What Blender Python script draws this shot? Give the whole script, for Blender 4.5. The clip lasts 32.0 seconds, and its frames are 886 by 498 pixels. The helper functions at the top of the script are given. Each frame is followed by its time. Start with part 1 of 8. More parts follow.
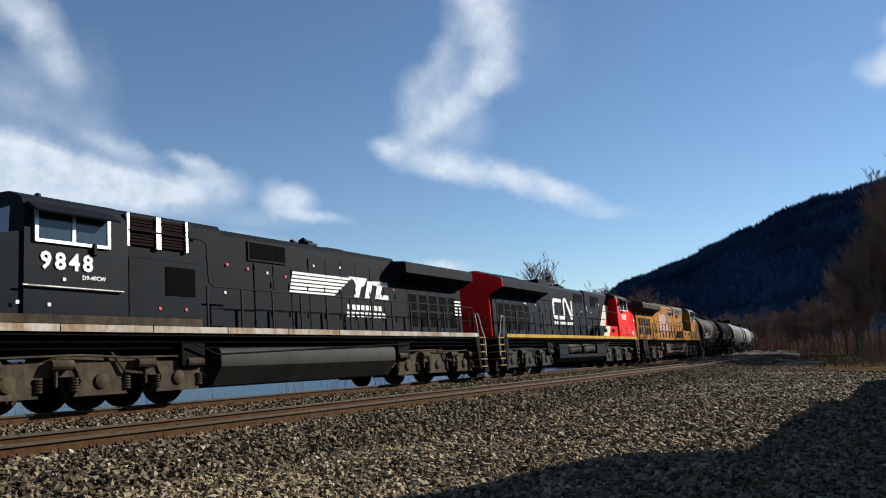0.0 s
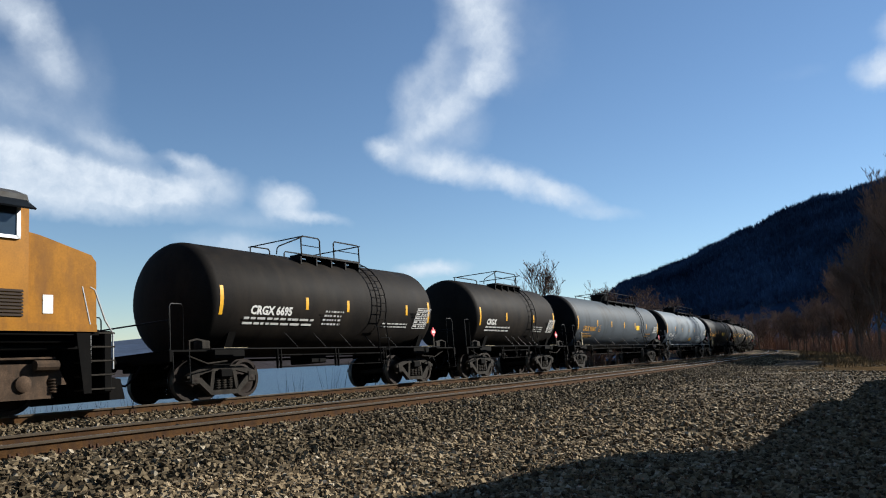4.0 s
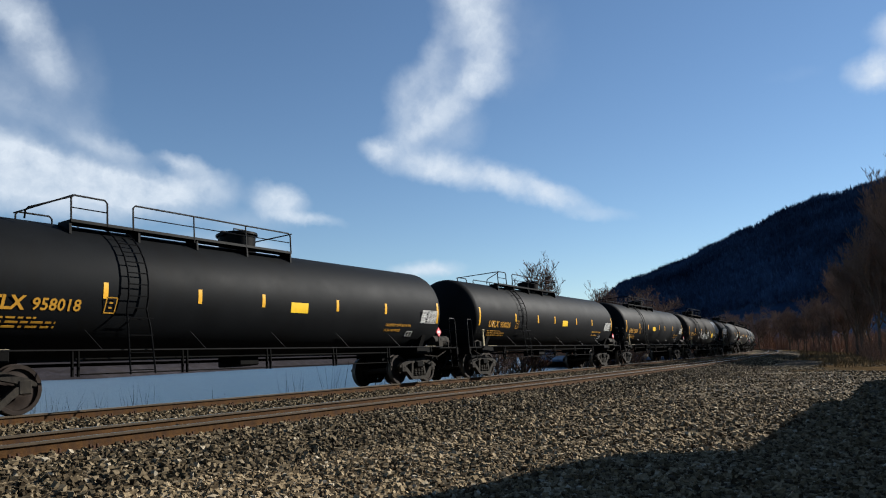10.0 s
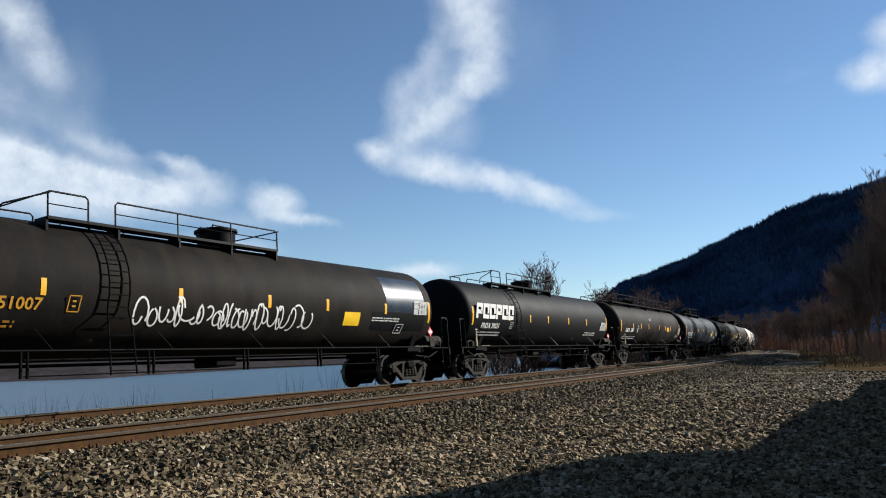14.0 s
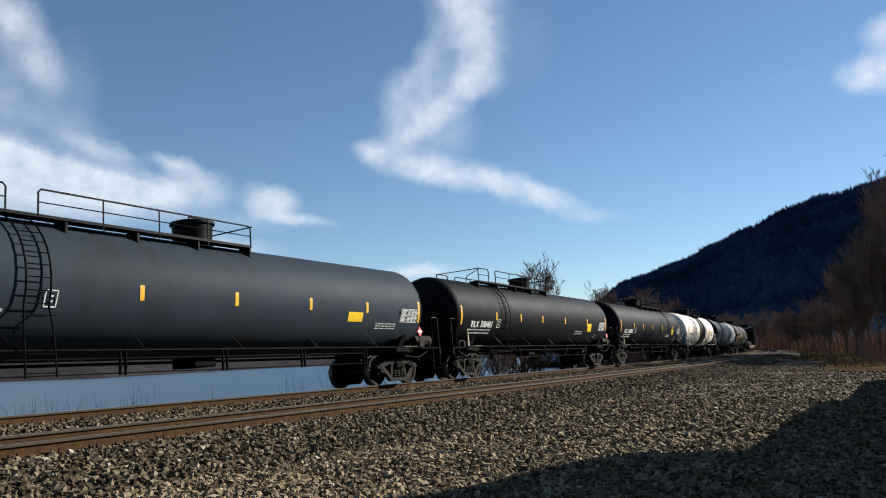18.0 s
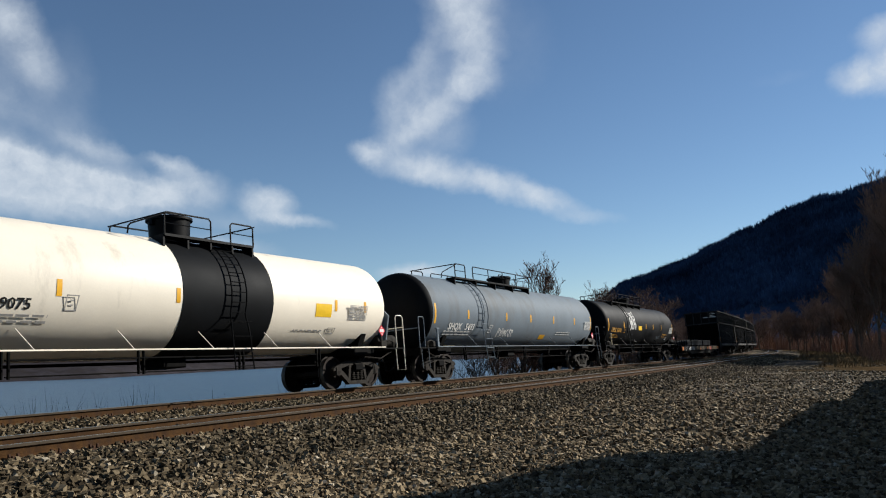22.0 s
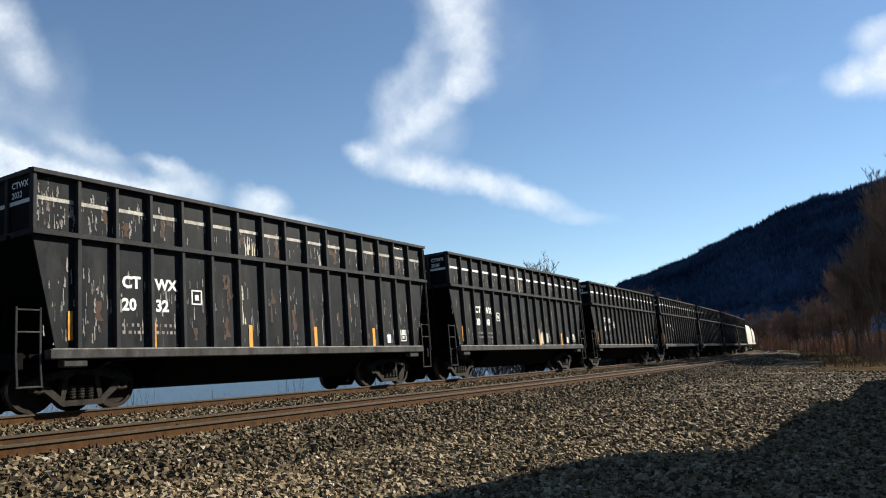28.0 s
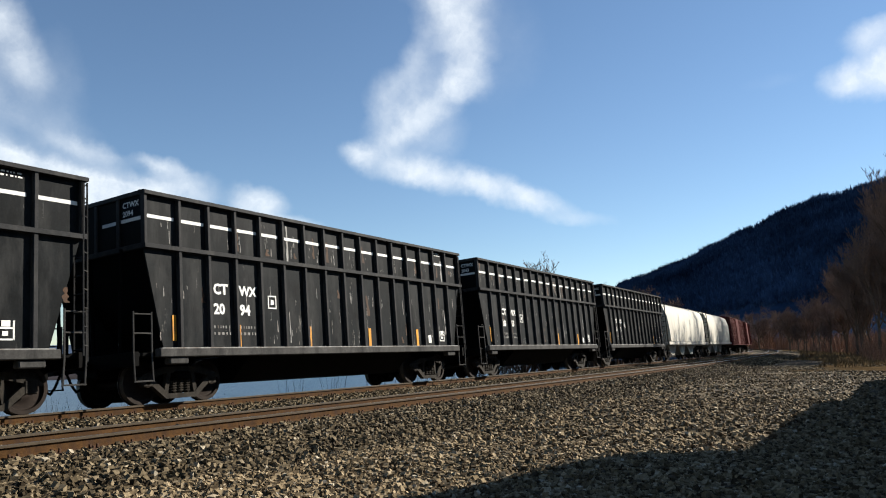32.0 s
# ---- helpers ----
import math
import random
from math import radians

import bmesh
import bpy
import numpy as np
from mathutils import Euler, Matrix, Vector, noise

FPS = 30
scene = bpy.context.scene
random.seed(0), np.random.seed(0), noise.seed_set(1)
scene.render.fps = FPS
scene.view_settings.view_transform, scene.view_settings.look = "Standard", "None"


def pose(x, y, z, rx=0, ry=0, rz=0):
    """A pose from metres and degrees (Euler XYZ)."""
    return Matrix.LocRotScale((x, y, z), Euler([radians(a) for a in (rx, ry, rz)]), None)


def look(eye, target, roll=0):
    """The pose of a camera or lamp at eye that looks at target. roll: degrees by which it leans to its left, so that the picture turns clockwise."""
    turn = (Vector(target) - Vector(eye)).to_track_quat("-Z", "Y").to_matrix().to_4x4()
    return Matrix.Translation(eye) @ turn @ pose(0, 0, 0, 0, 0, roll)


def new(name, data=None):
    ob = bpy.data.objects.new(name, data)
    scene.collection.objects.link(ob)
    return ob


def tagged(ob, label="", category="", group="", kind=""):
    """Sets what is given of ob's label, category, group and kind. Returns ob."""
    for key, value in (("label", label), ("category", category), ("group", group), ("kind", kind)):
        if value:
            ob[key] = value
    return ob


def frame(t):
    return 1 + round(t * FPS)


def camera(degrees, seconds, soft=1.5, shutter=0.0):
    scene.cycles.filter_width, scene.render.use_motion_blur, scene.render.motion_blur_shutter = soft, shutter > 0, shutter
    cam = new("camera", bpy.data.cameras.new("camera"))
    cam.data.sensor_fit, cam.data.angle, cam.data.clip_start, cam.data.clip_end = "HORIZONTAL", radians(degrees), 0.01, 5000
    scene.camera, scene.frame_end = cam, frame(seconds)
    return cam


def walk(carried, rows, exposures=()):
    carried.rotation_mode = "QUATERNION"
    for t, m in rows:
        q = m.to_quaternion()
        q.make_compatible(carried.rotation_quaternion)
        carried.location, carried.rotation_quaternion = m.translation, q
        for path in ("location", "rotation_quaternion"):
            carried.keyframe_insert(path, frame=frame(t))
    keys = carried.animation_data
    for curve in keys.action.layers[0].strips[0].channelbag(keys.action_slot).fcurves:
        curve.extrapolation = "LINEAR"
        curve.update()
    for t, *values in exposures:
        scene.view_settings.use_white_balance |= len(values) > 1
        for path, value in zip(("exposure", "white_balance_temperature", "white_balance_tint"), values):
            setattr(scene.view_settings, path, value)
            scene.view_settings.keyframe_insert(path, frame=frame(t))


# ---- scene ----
cam = camera(60.14, 32.0, soft=1.1)
EYE = (0.0, 0.0, 1.04)
walk(cam, [(0.0, pose(*EYE, 97.675, 0, 0) @ pose(0, 0, 0, 0, 0, -1.265)), (32.0, pose(*EYE, 97.675, 0, 0) @ pose(0, 0, 0, 0, 0, -1.265))],
     exposures=[(0.0, 1.08, 5930, 7), (3.0, 1.13, 5930, 7), (6.0, 1.03, 5930, 7), (10.0, 1.04, 5930, 7), (14.0, 1.12, 5930, 7), (20.6, 1.12, 5930, 7), (21.6, 0.84, 5930, 7), (22.5, 0.80, 5930, 7), (23.6, 1.06, 5930, 7), (25.5, 1.09, 5980, 7), (28.0, 1.35, 6170, 7), (32.0, 1.35, 6170, 7)])

# ---- light: clear late-winter noon, sun to the side of the train ----
SUN_AZ, SUN_EL = 64.0, 28.0
world = bpy.data.worlds.new("sky")
scene.world = world
world.use_nodes = True
wt = world.node_tree
sky = wt.nodes.new("ShaderNodeTexSky")
sky.sky_type, sky.sun_disc = "NISHITA", False
sky.sun_elevation, sky.sun_rotation = radians(SUN_EL), radians(SUN_AZ)
sky.altitude = 900
sky.air_density, sky.dust_density, sky.ozone_density = 1.0, 0.0, 1.9
wt.nodes["Background"].inputs[1].default_value = 0.05
wt.links.new(sky.outputs[0], wt.nodes["Background"].inputs[0])
sun = new("sun", bpy.data.lights.new("sun", "SUN"))
sun.data.energy, sun.data.angle, sun.data.color = 5.0, radians(0.5), (1.0, 0.9, 0.78)
sun.matrix_world = look((math.sin(radians(SUN_AZ)) * math.cos(radians(SUN_EL)) * 300, math.cos(radians(SUN_AZ)) * math.cos(radians(SUN_EL)) * 300,
                         math.sin(radians(SUN_EL)) * 300), (0, 0, 0))


# ---- the two tracks: a long curve to the left ----
DIST, HEAD0, GAUGE, TRACK2, Z2, LEAN, E1 = 9.821, 30.783, 1.505, 4.275, 0.061, 3.9, 0.031
STEP = 1.0
S0 = -560.0


def bend(s):
    return float(np.interp(s, [-60, -20, 35, 75, 110, 190, 260], [0.0, 0.00075, 0.00075, 0.00106, 0.0011, 0.0011, 0.003]))


def centre_line():
    n = int((330 - S0) / STEP) + 1
    s = S0 + STEP * np.arange(n)
    k = np.array([bend(v) for v in s])
    hd = -np.concatenate([[0], np.cumsum((k[1:] + k[:-1]) / 2 * STEP)])
    i0 = int(round(-S0 / STEP))
    hd += radians(HEAD0) - hd[i0]
    mid = (hd[1:] + hd[:-1]) / 2
    x = np.concatenate([[0], np.cumsum(np.sin(mid) * STEP)])
    y = np.concatenate([[0], np.cumsum(np.cos(mid) * STEP)])
    x += -x[i0] - DIST * math.cos(radians(HEAD0))
    y += -y[i0] + DIST * math.sin(radians(HEAD0))
    return s, x, y, hd


LS, LX, LY, LH = centre_line()


def on_track(s, off):
    """The place at s metres along the near rail, off metres beyond it, and the heading there."""
    h = float(np.interp(s, LS, LH))
    return float(np.interp(s, LS, LX)) - off * math.cos(h), float(np.interp(s, LS, LY)) + off * math.sin(h), h


# small surges of the train: seconds, and metres ahead of its steady run
RUN_T = (0.0, 10.55, 10.9, 24.05, 24.4, 31.05, 31.4, 32.0)
RUN_D = (0.0, 0.0, 0.37, 0.0, 0.45, 0.05, 0.38, 0.36)


def run(t):
    """How far the train has gone after t seconds."""
    return 14.985 * t - 0.0052 * t * t + float(np.interp(t, RUN_T, RUN_D))


def car_pose(u, t):
    x, y, h = on_track(max(u - run(t), S0 + 1), TRACK2 + GAUGE / 2)
    return pose(x, y, Z2 - math.sin(radians(LEAN)) * GAUGE / 2, -LEAN, 0, 90 - math.degrees(h))


# ---- mesh helpers ----
class Mesh:
    """Collects faces for one mesh."""

    def __init__(self):
        self.v, self.f = [], []

    def add(self, verts, faces):
        n = len(self.v)
        self.v += [tuple(p) for p in verts]
        self.f += [tuple(i + n for i in f) for f in faces]
        return self

    def box(self, x0, y0, z0, x1, y1, z1, b=0.0):
        if b <= 0:
            return self.add([(x, y, z) for z in (z0, z1) for y in (y0, y1) for x in (x0, x1)],
                            [(0, 2, 3, 1), (4, 5, 7, 6), (0, 1, 5, 4), (2, 6, 7, 3), (0, 4, 6, 2), (1, 3, 7, 5)])
        lo, hi = (x0, y0, z0), (x1, y1, z1)
        vs, idx = [], {}
        for c in range(8):
            for a in range(3):
                p = []
                for k in range(3):
                    side = (c >> k) & 1
                    val = hi[k] if side else lo[k]
                    if k != a:
                        val += -b if side else b
                    p.append(val)
                idx[c, a] = len(vs)
                vs.append(p)
        fs = []
        for a in range(3):
            k1, k2 = (a + 1) % 3, (a + 2) % 3
            for side in (0, 1):
                cs = [(side << a) | (i << k1) | (j << k2) for i, j in ((0, 0), (1, 0), (1, 1), (0, 1))]
                q = [idx[c, a] for c in cs]
                fs.append(q if side else q[::-1])
            for i in (0, 1):
                for j in (0, 1):
                    c0 = (i << k1) | (j << k2)
                    c1 = c0 | (1 << a)
                    q = [idx[c0, k1], idx[c1, k1], idx[c1, k2], idx[c0, k2]]
                    fs.append(q if (i == j) else q[::-1])
        for c in range(8):
            q = [idx[c, 0], idx[c, 1], idx[c, 2]]
            fs.append(q if bin(c).count("1") % 2 == 1 else q[::-1])
        return self.add(vs, fs)

    def tube(self, pts, r, n=6, closed=False, cap=True):
        pts = [Vector(p) for p in pts]
        m = len(pts)
        vs, fs = [], []
        up = None
        for i, p in enumerate(pts):
            a = pts[(i - 1) % m] if (closed or i > 0) else p
            c = pts[(i + 1) % m] if (closed or i < m - 1) else p
            d = (c - a).normalized()
            ref = up if up is not None else (Vector((0, 0, 1)) if abs(d.z) < 0.9 else Vector((1, 0, 0)))
            u = (ref - d * ref.dot(d))
            u = u.normalized() if u.length > 1e-4 else d.orthogonal().normalized()
            w = d.cross(u)
            up = u
            rr = r[i] if isinstance(r, (list, tuple)) else r
            vs += [p + (u * math.cos(2 * math.pi * k / n) + w * math.sin(2 * math.pi * k / n)) * rr for k in range(n)]
        for i in range(m if closed else m - 1):
            for k in range(n):
                a, b2 = i * n + k, i * n + (k + 1) % n
                c, d2 = ((i + 1) % m) * n + (k + 1) % n, ((i + 1) % m) * n + k
                fs.append((a, b2, c, d2))
        if cap and not closed:
            fs += [tuple(range(n))[::-1], tuple(range((m - 1) * n, m * n))]
        return self.add(vs, fs)

    def turn(self, profile, axis, origin=(0, 0, 0), n=24):
        """A body of revolution: profile of (along, radius)."""
        o = Vector(origin)
        d = Vector(axis).normalized()
        u = d.orthogonal().normalized() if abs(d.z) > 0.9 else Vector((0, 0, 1)) - d * d.z
        u.normalize()
        w = d.cross(u)
        vs, fs = [], []
        for a, r in profile:
            vs += [o + d * a + (u * math.cos(2 * math.pi * k / n) + w * math.sin(2 * math.pi * k / n)) * max(r, 1e-4) for k in range(n)]
        for i in range(len(profile) - 1):
            for k in range(n):
                fs.append((i * n + k, i * n + (k + 1) % n, (i + 1) * n + (k + 1) % n, (i + 1) * n + k))
        fs += [tuple(range(n))[::-1], tuple(range((len(profile) - 1) * n, len(profile) * n))]
        return self.add(vs, fs)

    def prism(self, outline, axis, a, b):
        """A flat outline of two coordinates (the two axes that are left, in order) drawn out along axis from a to b."""
        m = len(outline)

        def at(p, t):
            q = list(p)
            q.insert(axis, t)
            return q
        vs = [at(p, a) for p in outline] + [at(p, b) for p in outline]
        fs = [(i, (i + 1) % m, m + (i + 1) % m, m + i) for i in range(m)]
        return self.add(vs, fs + [tuple(range(m))[::-1], tuple(range(m, 2 * m))])

    def data(self, name, smooth=35):
        me = bpy.data.meshes.new(name)
        me.from_pydata(self.v, [], self.f)
        me.update()
        bm = bmesh.new()
        bm.from_mesh(me)
        bmesh.ops.recalc_face_normals(bm, faces=bm.faces)
        bm.to_mesh(me)
        bm.free()
        if smooth:
            me.shade_smooth()
            me.set_sharp_from_angle(angle=radians(smooth))
        return me


CACHE = {}


def part(name, src, material, parent=None, label="", at=None, smooth=35):
    """One mesh object under a thing or part; src is a Mesh, or mesh data that is shared."""
    me = src.data(name, smooth) if isinstance(src, Mesh) else src
    if not me.materials:
        me.materials.append(material)
    ob = new(name, me)
    if me.materials[0] != material:
        ob.material_slots[0].link = "OBJECT"
        ob.material_slots[0].material = material
    if parent is not None:
        ob.parent = parent
    if at is not None:
        ob.matrix_basis = at
    if label:
        ob["label"] = label
    return ob


def shared(key, build, smooth=35):
    if key not in CACHE:
        CACHE[key] = build().data(str(key[0]), smooth)
    return CACHE[key]


def letters(text, size, depth=0.0, slant=0.0, bold=0.0, space=1.0):
    """Mesh data of built-in lettering, its lower left corner at the origin, in the x-z plane, facing -y."""
    key = ("letters", text, size, slant, bold, space)
    if key in CACHE:
        return CACHE[key]
    cu = bpy.data.curves.new("letters", "FONT")
    cu.body, cu.size, cu.shear, cu.offset, cu.space_character = text, size, slant, bold, space
    cu.resolution_u = 2
    ob = bpy.data.objects.new("letters", cu)
    scene.collection.objects.link(ob)
    bpy.context.view_layer.update()
    me = bpy.data.meshes.new_from_object(ob.evaluated_get(bpy.context.evaluated_depsgraph_get()))
    bpy.data.objects.remove(ob)
    me.transform(Matrix.Rotation(radians(90), 4, "X"))
    CACHE[key] = me
    return me


# ---- materials ----
def mat(name, colour, rough=0.6, metal=0.0, vary=0.25, scale=3.0, fine=40.0, bump=0.15, dirt=None, dirt_amount=0.4, rand=0.0, flecks=None, spec=0.2, bump_dist=0.01):
    m = bpy.data.materials.new(name)
    m.use_nodes = True
    nt = m.node_tree
    b = nt.nodes["Principled BSDF"]
    tc = nt.nodes.new("ShaderNodeTexCoord")
    n1, n2 = nt.nodes.new("ShaderNodeTexNoise"), nt.nodes.new("ShaderNodeTexNoise")
    n1.inputs["Scale"].default_value, n1.inputs["Detail"].default_value, n1.inputs["Roughness"].default_value = scale, 6, 0.65
    n2.inputs["Scale"].default_value, n2.inputs["Detail"].default_value = fine, 4
    nt.links.new(tc.outputs["Object"], n1.inputs["Vector"])
    nt.links.new(tc.outputs["Object"], n2.inputs["Vector"])
    r1 = nt.nodes.new("ShaderNodeMapRange")
    r1.inputs[1].default_value, r1.inputs[2].default_value = 0.3, 0.7
    r1.inputs[3].default_value, r1.inputs[4].default_value = 1 - vary, 1 + vary
    nt.links.new(n1.outputs[0], r1.inputs[0])
    r2 = nt.nodes.new("ShaderNodeMapRange")
    r2.inputs[1].default_value, r2.inputs[2].default_value = 0.3, 0.7
    r2.inputs[3].default_value, r2.inputs[4].default_value = 1 - vary * 0.6, 1 + vary * 0.6
    nt.links.new(n2.outputs[0], r2.inputs[0])
    mul = nt.nodes.new("ShaderNodeMath")
    mul.operation = "MULTIPLY"
    nt.links.new(r1.outputs[0], mul.inputs[0])
    nt.links.new(r2.outputs[0], mul.inputs[1])
    amount = mul.outputs[0]
    if rand:
        oi = nt.nodes.new("ShaderNodeObjectInfo")
        r3 = nt.nodes.new("ShaderNodeMapRange")
        r3.inputs[3].default_value, r3.inputs[4].default_value = 1 - rand, 1 + rand
        nt.links.new(oi.outputs["Random"], r3.inputs[0])
        m2 = nt.nodes.new("ShaderNodeMath")
        m2.operation = "MULTIPLY"
        nt.links.new(amount, m2.inputs[0])
        nt.links.new(r3.outputs[0], m2.inputs[1])
        amount = m2.outputs[0]
    vm = nt.nodes.new("ShaderNodeVectorMath")
    vm.operation = "SCALE"
    vm.inputs[0].default_value = colour[:3]
    nt.links.new(amount, vm.inputs["Scale"])
    col = vm.outputs[0]
    if dirt:
        n3 = nt.nodes.new("ShaderNodeTexNoise")
        n3.inputs["Scale"].default_value, n3.inputs["Detail"].default_value, n3.inputs["Roughness"].default_value = scale * 0.7, 8, 0.7
        mp = nt.nodes.new("ShaderNodeMapping")
        mp.inputs["Location"].default_value = (7.3, 2.1, 4.4)
        mp.inputs["Scale"].default_value = (1.6, 1.6, 0.45)
        nt.links.new(tc.outputs["Object"], mp.inputs[0])
        nt.links.new(mp.outputs[0], n3.inputs["Vector"])
        rr = nt.nodes.new("ShaderNodeMapRange")
        rr.inputs[1].default_value, rr.inputs[2].default_value = 0.62 - dirt_amount * 0.35, 0.78 - dirt_amount * 0.2
        nt.links.new(n3.outputs[0], rr.inputs[0])
        mx = nt.nodes.new("ShaderNodeMix")
        mx.data_type = "RGBA"
        nt.links.new(rr.outputs[0], mx.inputs[0])
        nt.links.new(col, mx.inputs[6])
        mx.inputs[7].default_value = (*dirt, 1)
        col = mx.outputs[2]
    if flecks:
        shade, lo, stretch = flecks
        n4 = nt.nodes.new("ShaderNodeTexNoise")
        n4.inputs["Scale"].default_value, n4.inputs["Detail"].default_value, n4.inputs["Roughness"].default_value = 3.2, 7, 0.72
        mp4 = nt.nodes.new("ShaderNodeMapping")
        mp4.inputs["Location"].default_value = (3.7, 9.2, 1.4)
        mp4.inputs["Scale"].default_value = stretch
        nt.links.new(tc.outputs["Object"], mp4.inputs[0])
        if rand:
            off = nt.nodes.new("ShaderNodeVectorMath")
            off.operation = "SCALE"
            off.inputs[0].default_value = (31.0, 17.0, 5.0)
            nt.links.new(oi.outputs["Random"], off.inputs["Scale"])
            nt.links.new(off.outputs[0], mp4.inputs["Location"])
        nt.links.new(mp4.outputs[0], n4.inputs["Vector"])
        r4 = nt.nodes.new("ShaderNodeMapRange")
        r4.inputs[1].default_value, r4.inputs[2].default_value, r4.inputs[4].default_value = lo, lo + 0.05, 0.85
        nt.links.new(n4.outputs[0], r4.inputs[0])
        mx4 = nt.nodes.new("ShaderNodeMix")
        mx4.data_type = "RGBA"
        nt.links.new(r4.outputs[0], mx4.inputs[0])
        nt.links.new(col, mx4.inputs[6])
        mx4.inputs[7].default_value = (*shade, 1)
        col = mx4.outputs[2]
    nt.links.new(col, b.inputs["Base Color"])
    b.inputs["Metallic"].default_value = metal
    b.inputs["Specular IOR Level"].default_value = spec
    rg = nt.nodes.new("ShaderNodeMapRange")
    rg.inputs[3].default_value, rg.inputs[4].default_value = max(rough - 0.12, 0.03), min(rough + 0.12, 1)
    nt.links.new(n1.outputs[0], rg.inputs[0])
    nt.links.new(rg.outputs[0], b.inputs["Roughness"])
    if bump:
        bp = nt.nodes.new("ShaderNodeBump")
        bp.inputs["Strength"].default_value, bp.inputs["Distance"].default_value = bump, bump_dist
        nt.links.new(n2.outputs[0], bp.inputs["Height"])
        nt.links.new(bp.outputs[0], b.inputs["Normal"])
    return m


def thing(name, label, category, group="", kind="", m=None):
    ob = new(name)
    ob.empty_display_size = 0.5
    if m is not None:
        ob.matrix_basis = m
    return tagged(ob, label, category, group, kind)

# ---- surfaces ----
M_RAIL = mat("rusty_rail_steel", (0.056, 0.028, 0.0098), 0.75, 0.0, 0.35, 6, 60, 0.3, (0.0343, 0.0193, 0.012), 0.5, spec=0.05)
M_HEADSIDE = mat("grey_brown_rail_head", (0.056, 0.043, 0.029), 0.6, 0.2, 0.25, 6, 60, 0.1, spec=0.1)
M_RAILTOP = mat("worn_rail_head", (0.34, 0.32, 0.30), 0.3, 0.9, 0.2, 4, 60, 0.05)
M_TIE = mat("creosoted_wood", (0.04, 0.0286, 0.02), 0.9, 0, 0.35, 8, 70, 0.5, spec=0.03)
M_SPIKE = mat("rusted_spike", (0.0571, 0.0286, 0.016), 0.8, 0.2, 0.3, 20, 90, 0.2)
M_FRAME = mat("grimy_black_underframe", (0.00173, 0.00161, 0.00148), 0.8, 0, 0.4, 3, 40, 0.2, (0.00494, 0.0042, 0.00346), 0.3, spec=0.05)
M_TRUCK = mat("dusty_cast_steel", (0.025, 0.0215, 0.017), 0.8, 0, 0.45, 5, 50, 0.35, (0.00907, 0.00771, 0.0068), 0.5, spec=0.08)
M_RIM = mat("polished_wheel_rim", (0.085, 0.075, 0.064), 0.42, 0.35, 0.35, 8, 50, 0.1, (0.05, 0.035, 0.025), 0.45)
M_WHEEL = mat("brown_wheel_steel", (0.019, 0.0135, 0.0105), 0.65, 0.2, 0.4, 6, 40, 0.2, (0.0101, 0.00756, 0.00605), 0.5, spec=0.08)
M_BLACK = mat("black_tank_paint", (0.0052, 0.0058, 0.0066), 0.6, 0, 0.2, 0.8, 30, 0.05, (0.00445, 0.00429, 0.00413), 0.3, spec=0.045)
M_SOOT = mat("weathered_black_tank_paint", (0.0105, 0.0092, 0.0082), 0.65, 0, 0.35, 0.9, 30, 0.06, (0.02, 0.016, 0.012), 0.45, spec=0.035)
M_GREY = mat("grey_tank_paint", (0.066, 0.077, 0.087), 0.6, 0, 0.12, 0.8, 30, 0.05, (0.0428, 0.0428, 0.04), 0.3, spec=0.04)
M_DGREY = mat("dark_grey_tank_paint", (0.024, 0.031, 0.039), 0.6, 0, 0.15, 0.8, 30, 0.05, (0.0228, 0.0228, 0.0228), 0.3, spec=0.04)
M_LGREY = mat("light_grey_tank_paint", (0.135, 0.158, 0.178), 0.6, 0, 0.1, 0.8, 30, 0.05, (0.114, 0.114, 0.108), 0.3, spec=0.04)
M_WHITE = mat("cream_white_tank_paint", (0.66, 0.6, 0.49), 0.45, 0, 0.04, 0.8, 30, 0.03, (0.4, 0.354, 0.286), 0.1)
M_YELLOW = mat("yellow_reflective_tape", (0.58, 0.3, 0.008), 0.5, 0, 0.12, 6, 60, 0.0)
M_SIGNYEL = mat("yellow_notice", (0.672, 0.42, 0.0101), 0.5, 0, 0.1, 6, 60, 0.0)
M_LETTER = mat("white_lettering", (0.588, 0.58, 0.546), 0.6, 0, 0.12, 5, 40, 0.0)
M_LETTERY = mat("amber_lettering", (0.412, 0.206, 0.0171), 0.6, 0, 0.12, 5, 40, 0.0)
M_LETTERK = mat("black_lettering", (0.00706, 0.00706, 0.00706), 0.6, 0, 0.12, 5, 40, 0.0)
M_FAINT = mat("faded_grey_stencil", (0.3, 0.29, 0.27), 0.6, 0, 0.12, 5, 40, 0.0)
M_NAVY = mat("dark_blue_repaint", (0.012, 0.02, 0.032), 0.3, 0, 0.1, 1, 20, 0.03, spec=0.3)
M_RED = mat("red_placard", (0.504, 0.0168, 0.0294), 0.5, 0, 0.1, 5, 40, 0.0)
M_PIPE = mat("black_handrail_paint", (0.0022, 0.0022, 0.0024), 0.5, 0, 0.3, 5, 50, 0.1, spec=0.06)
M_STEEL = mat("bare_worn_steel", (0.32, 0.31, 0.29), 0.5, 0.6, 0.3, 5, 50, 0.1, (0.12, 0.07, 0.04), 0.4)


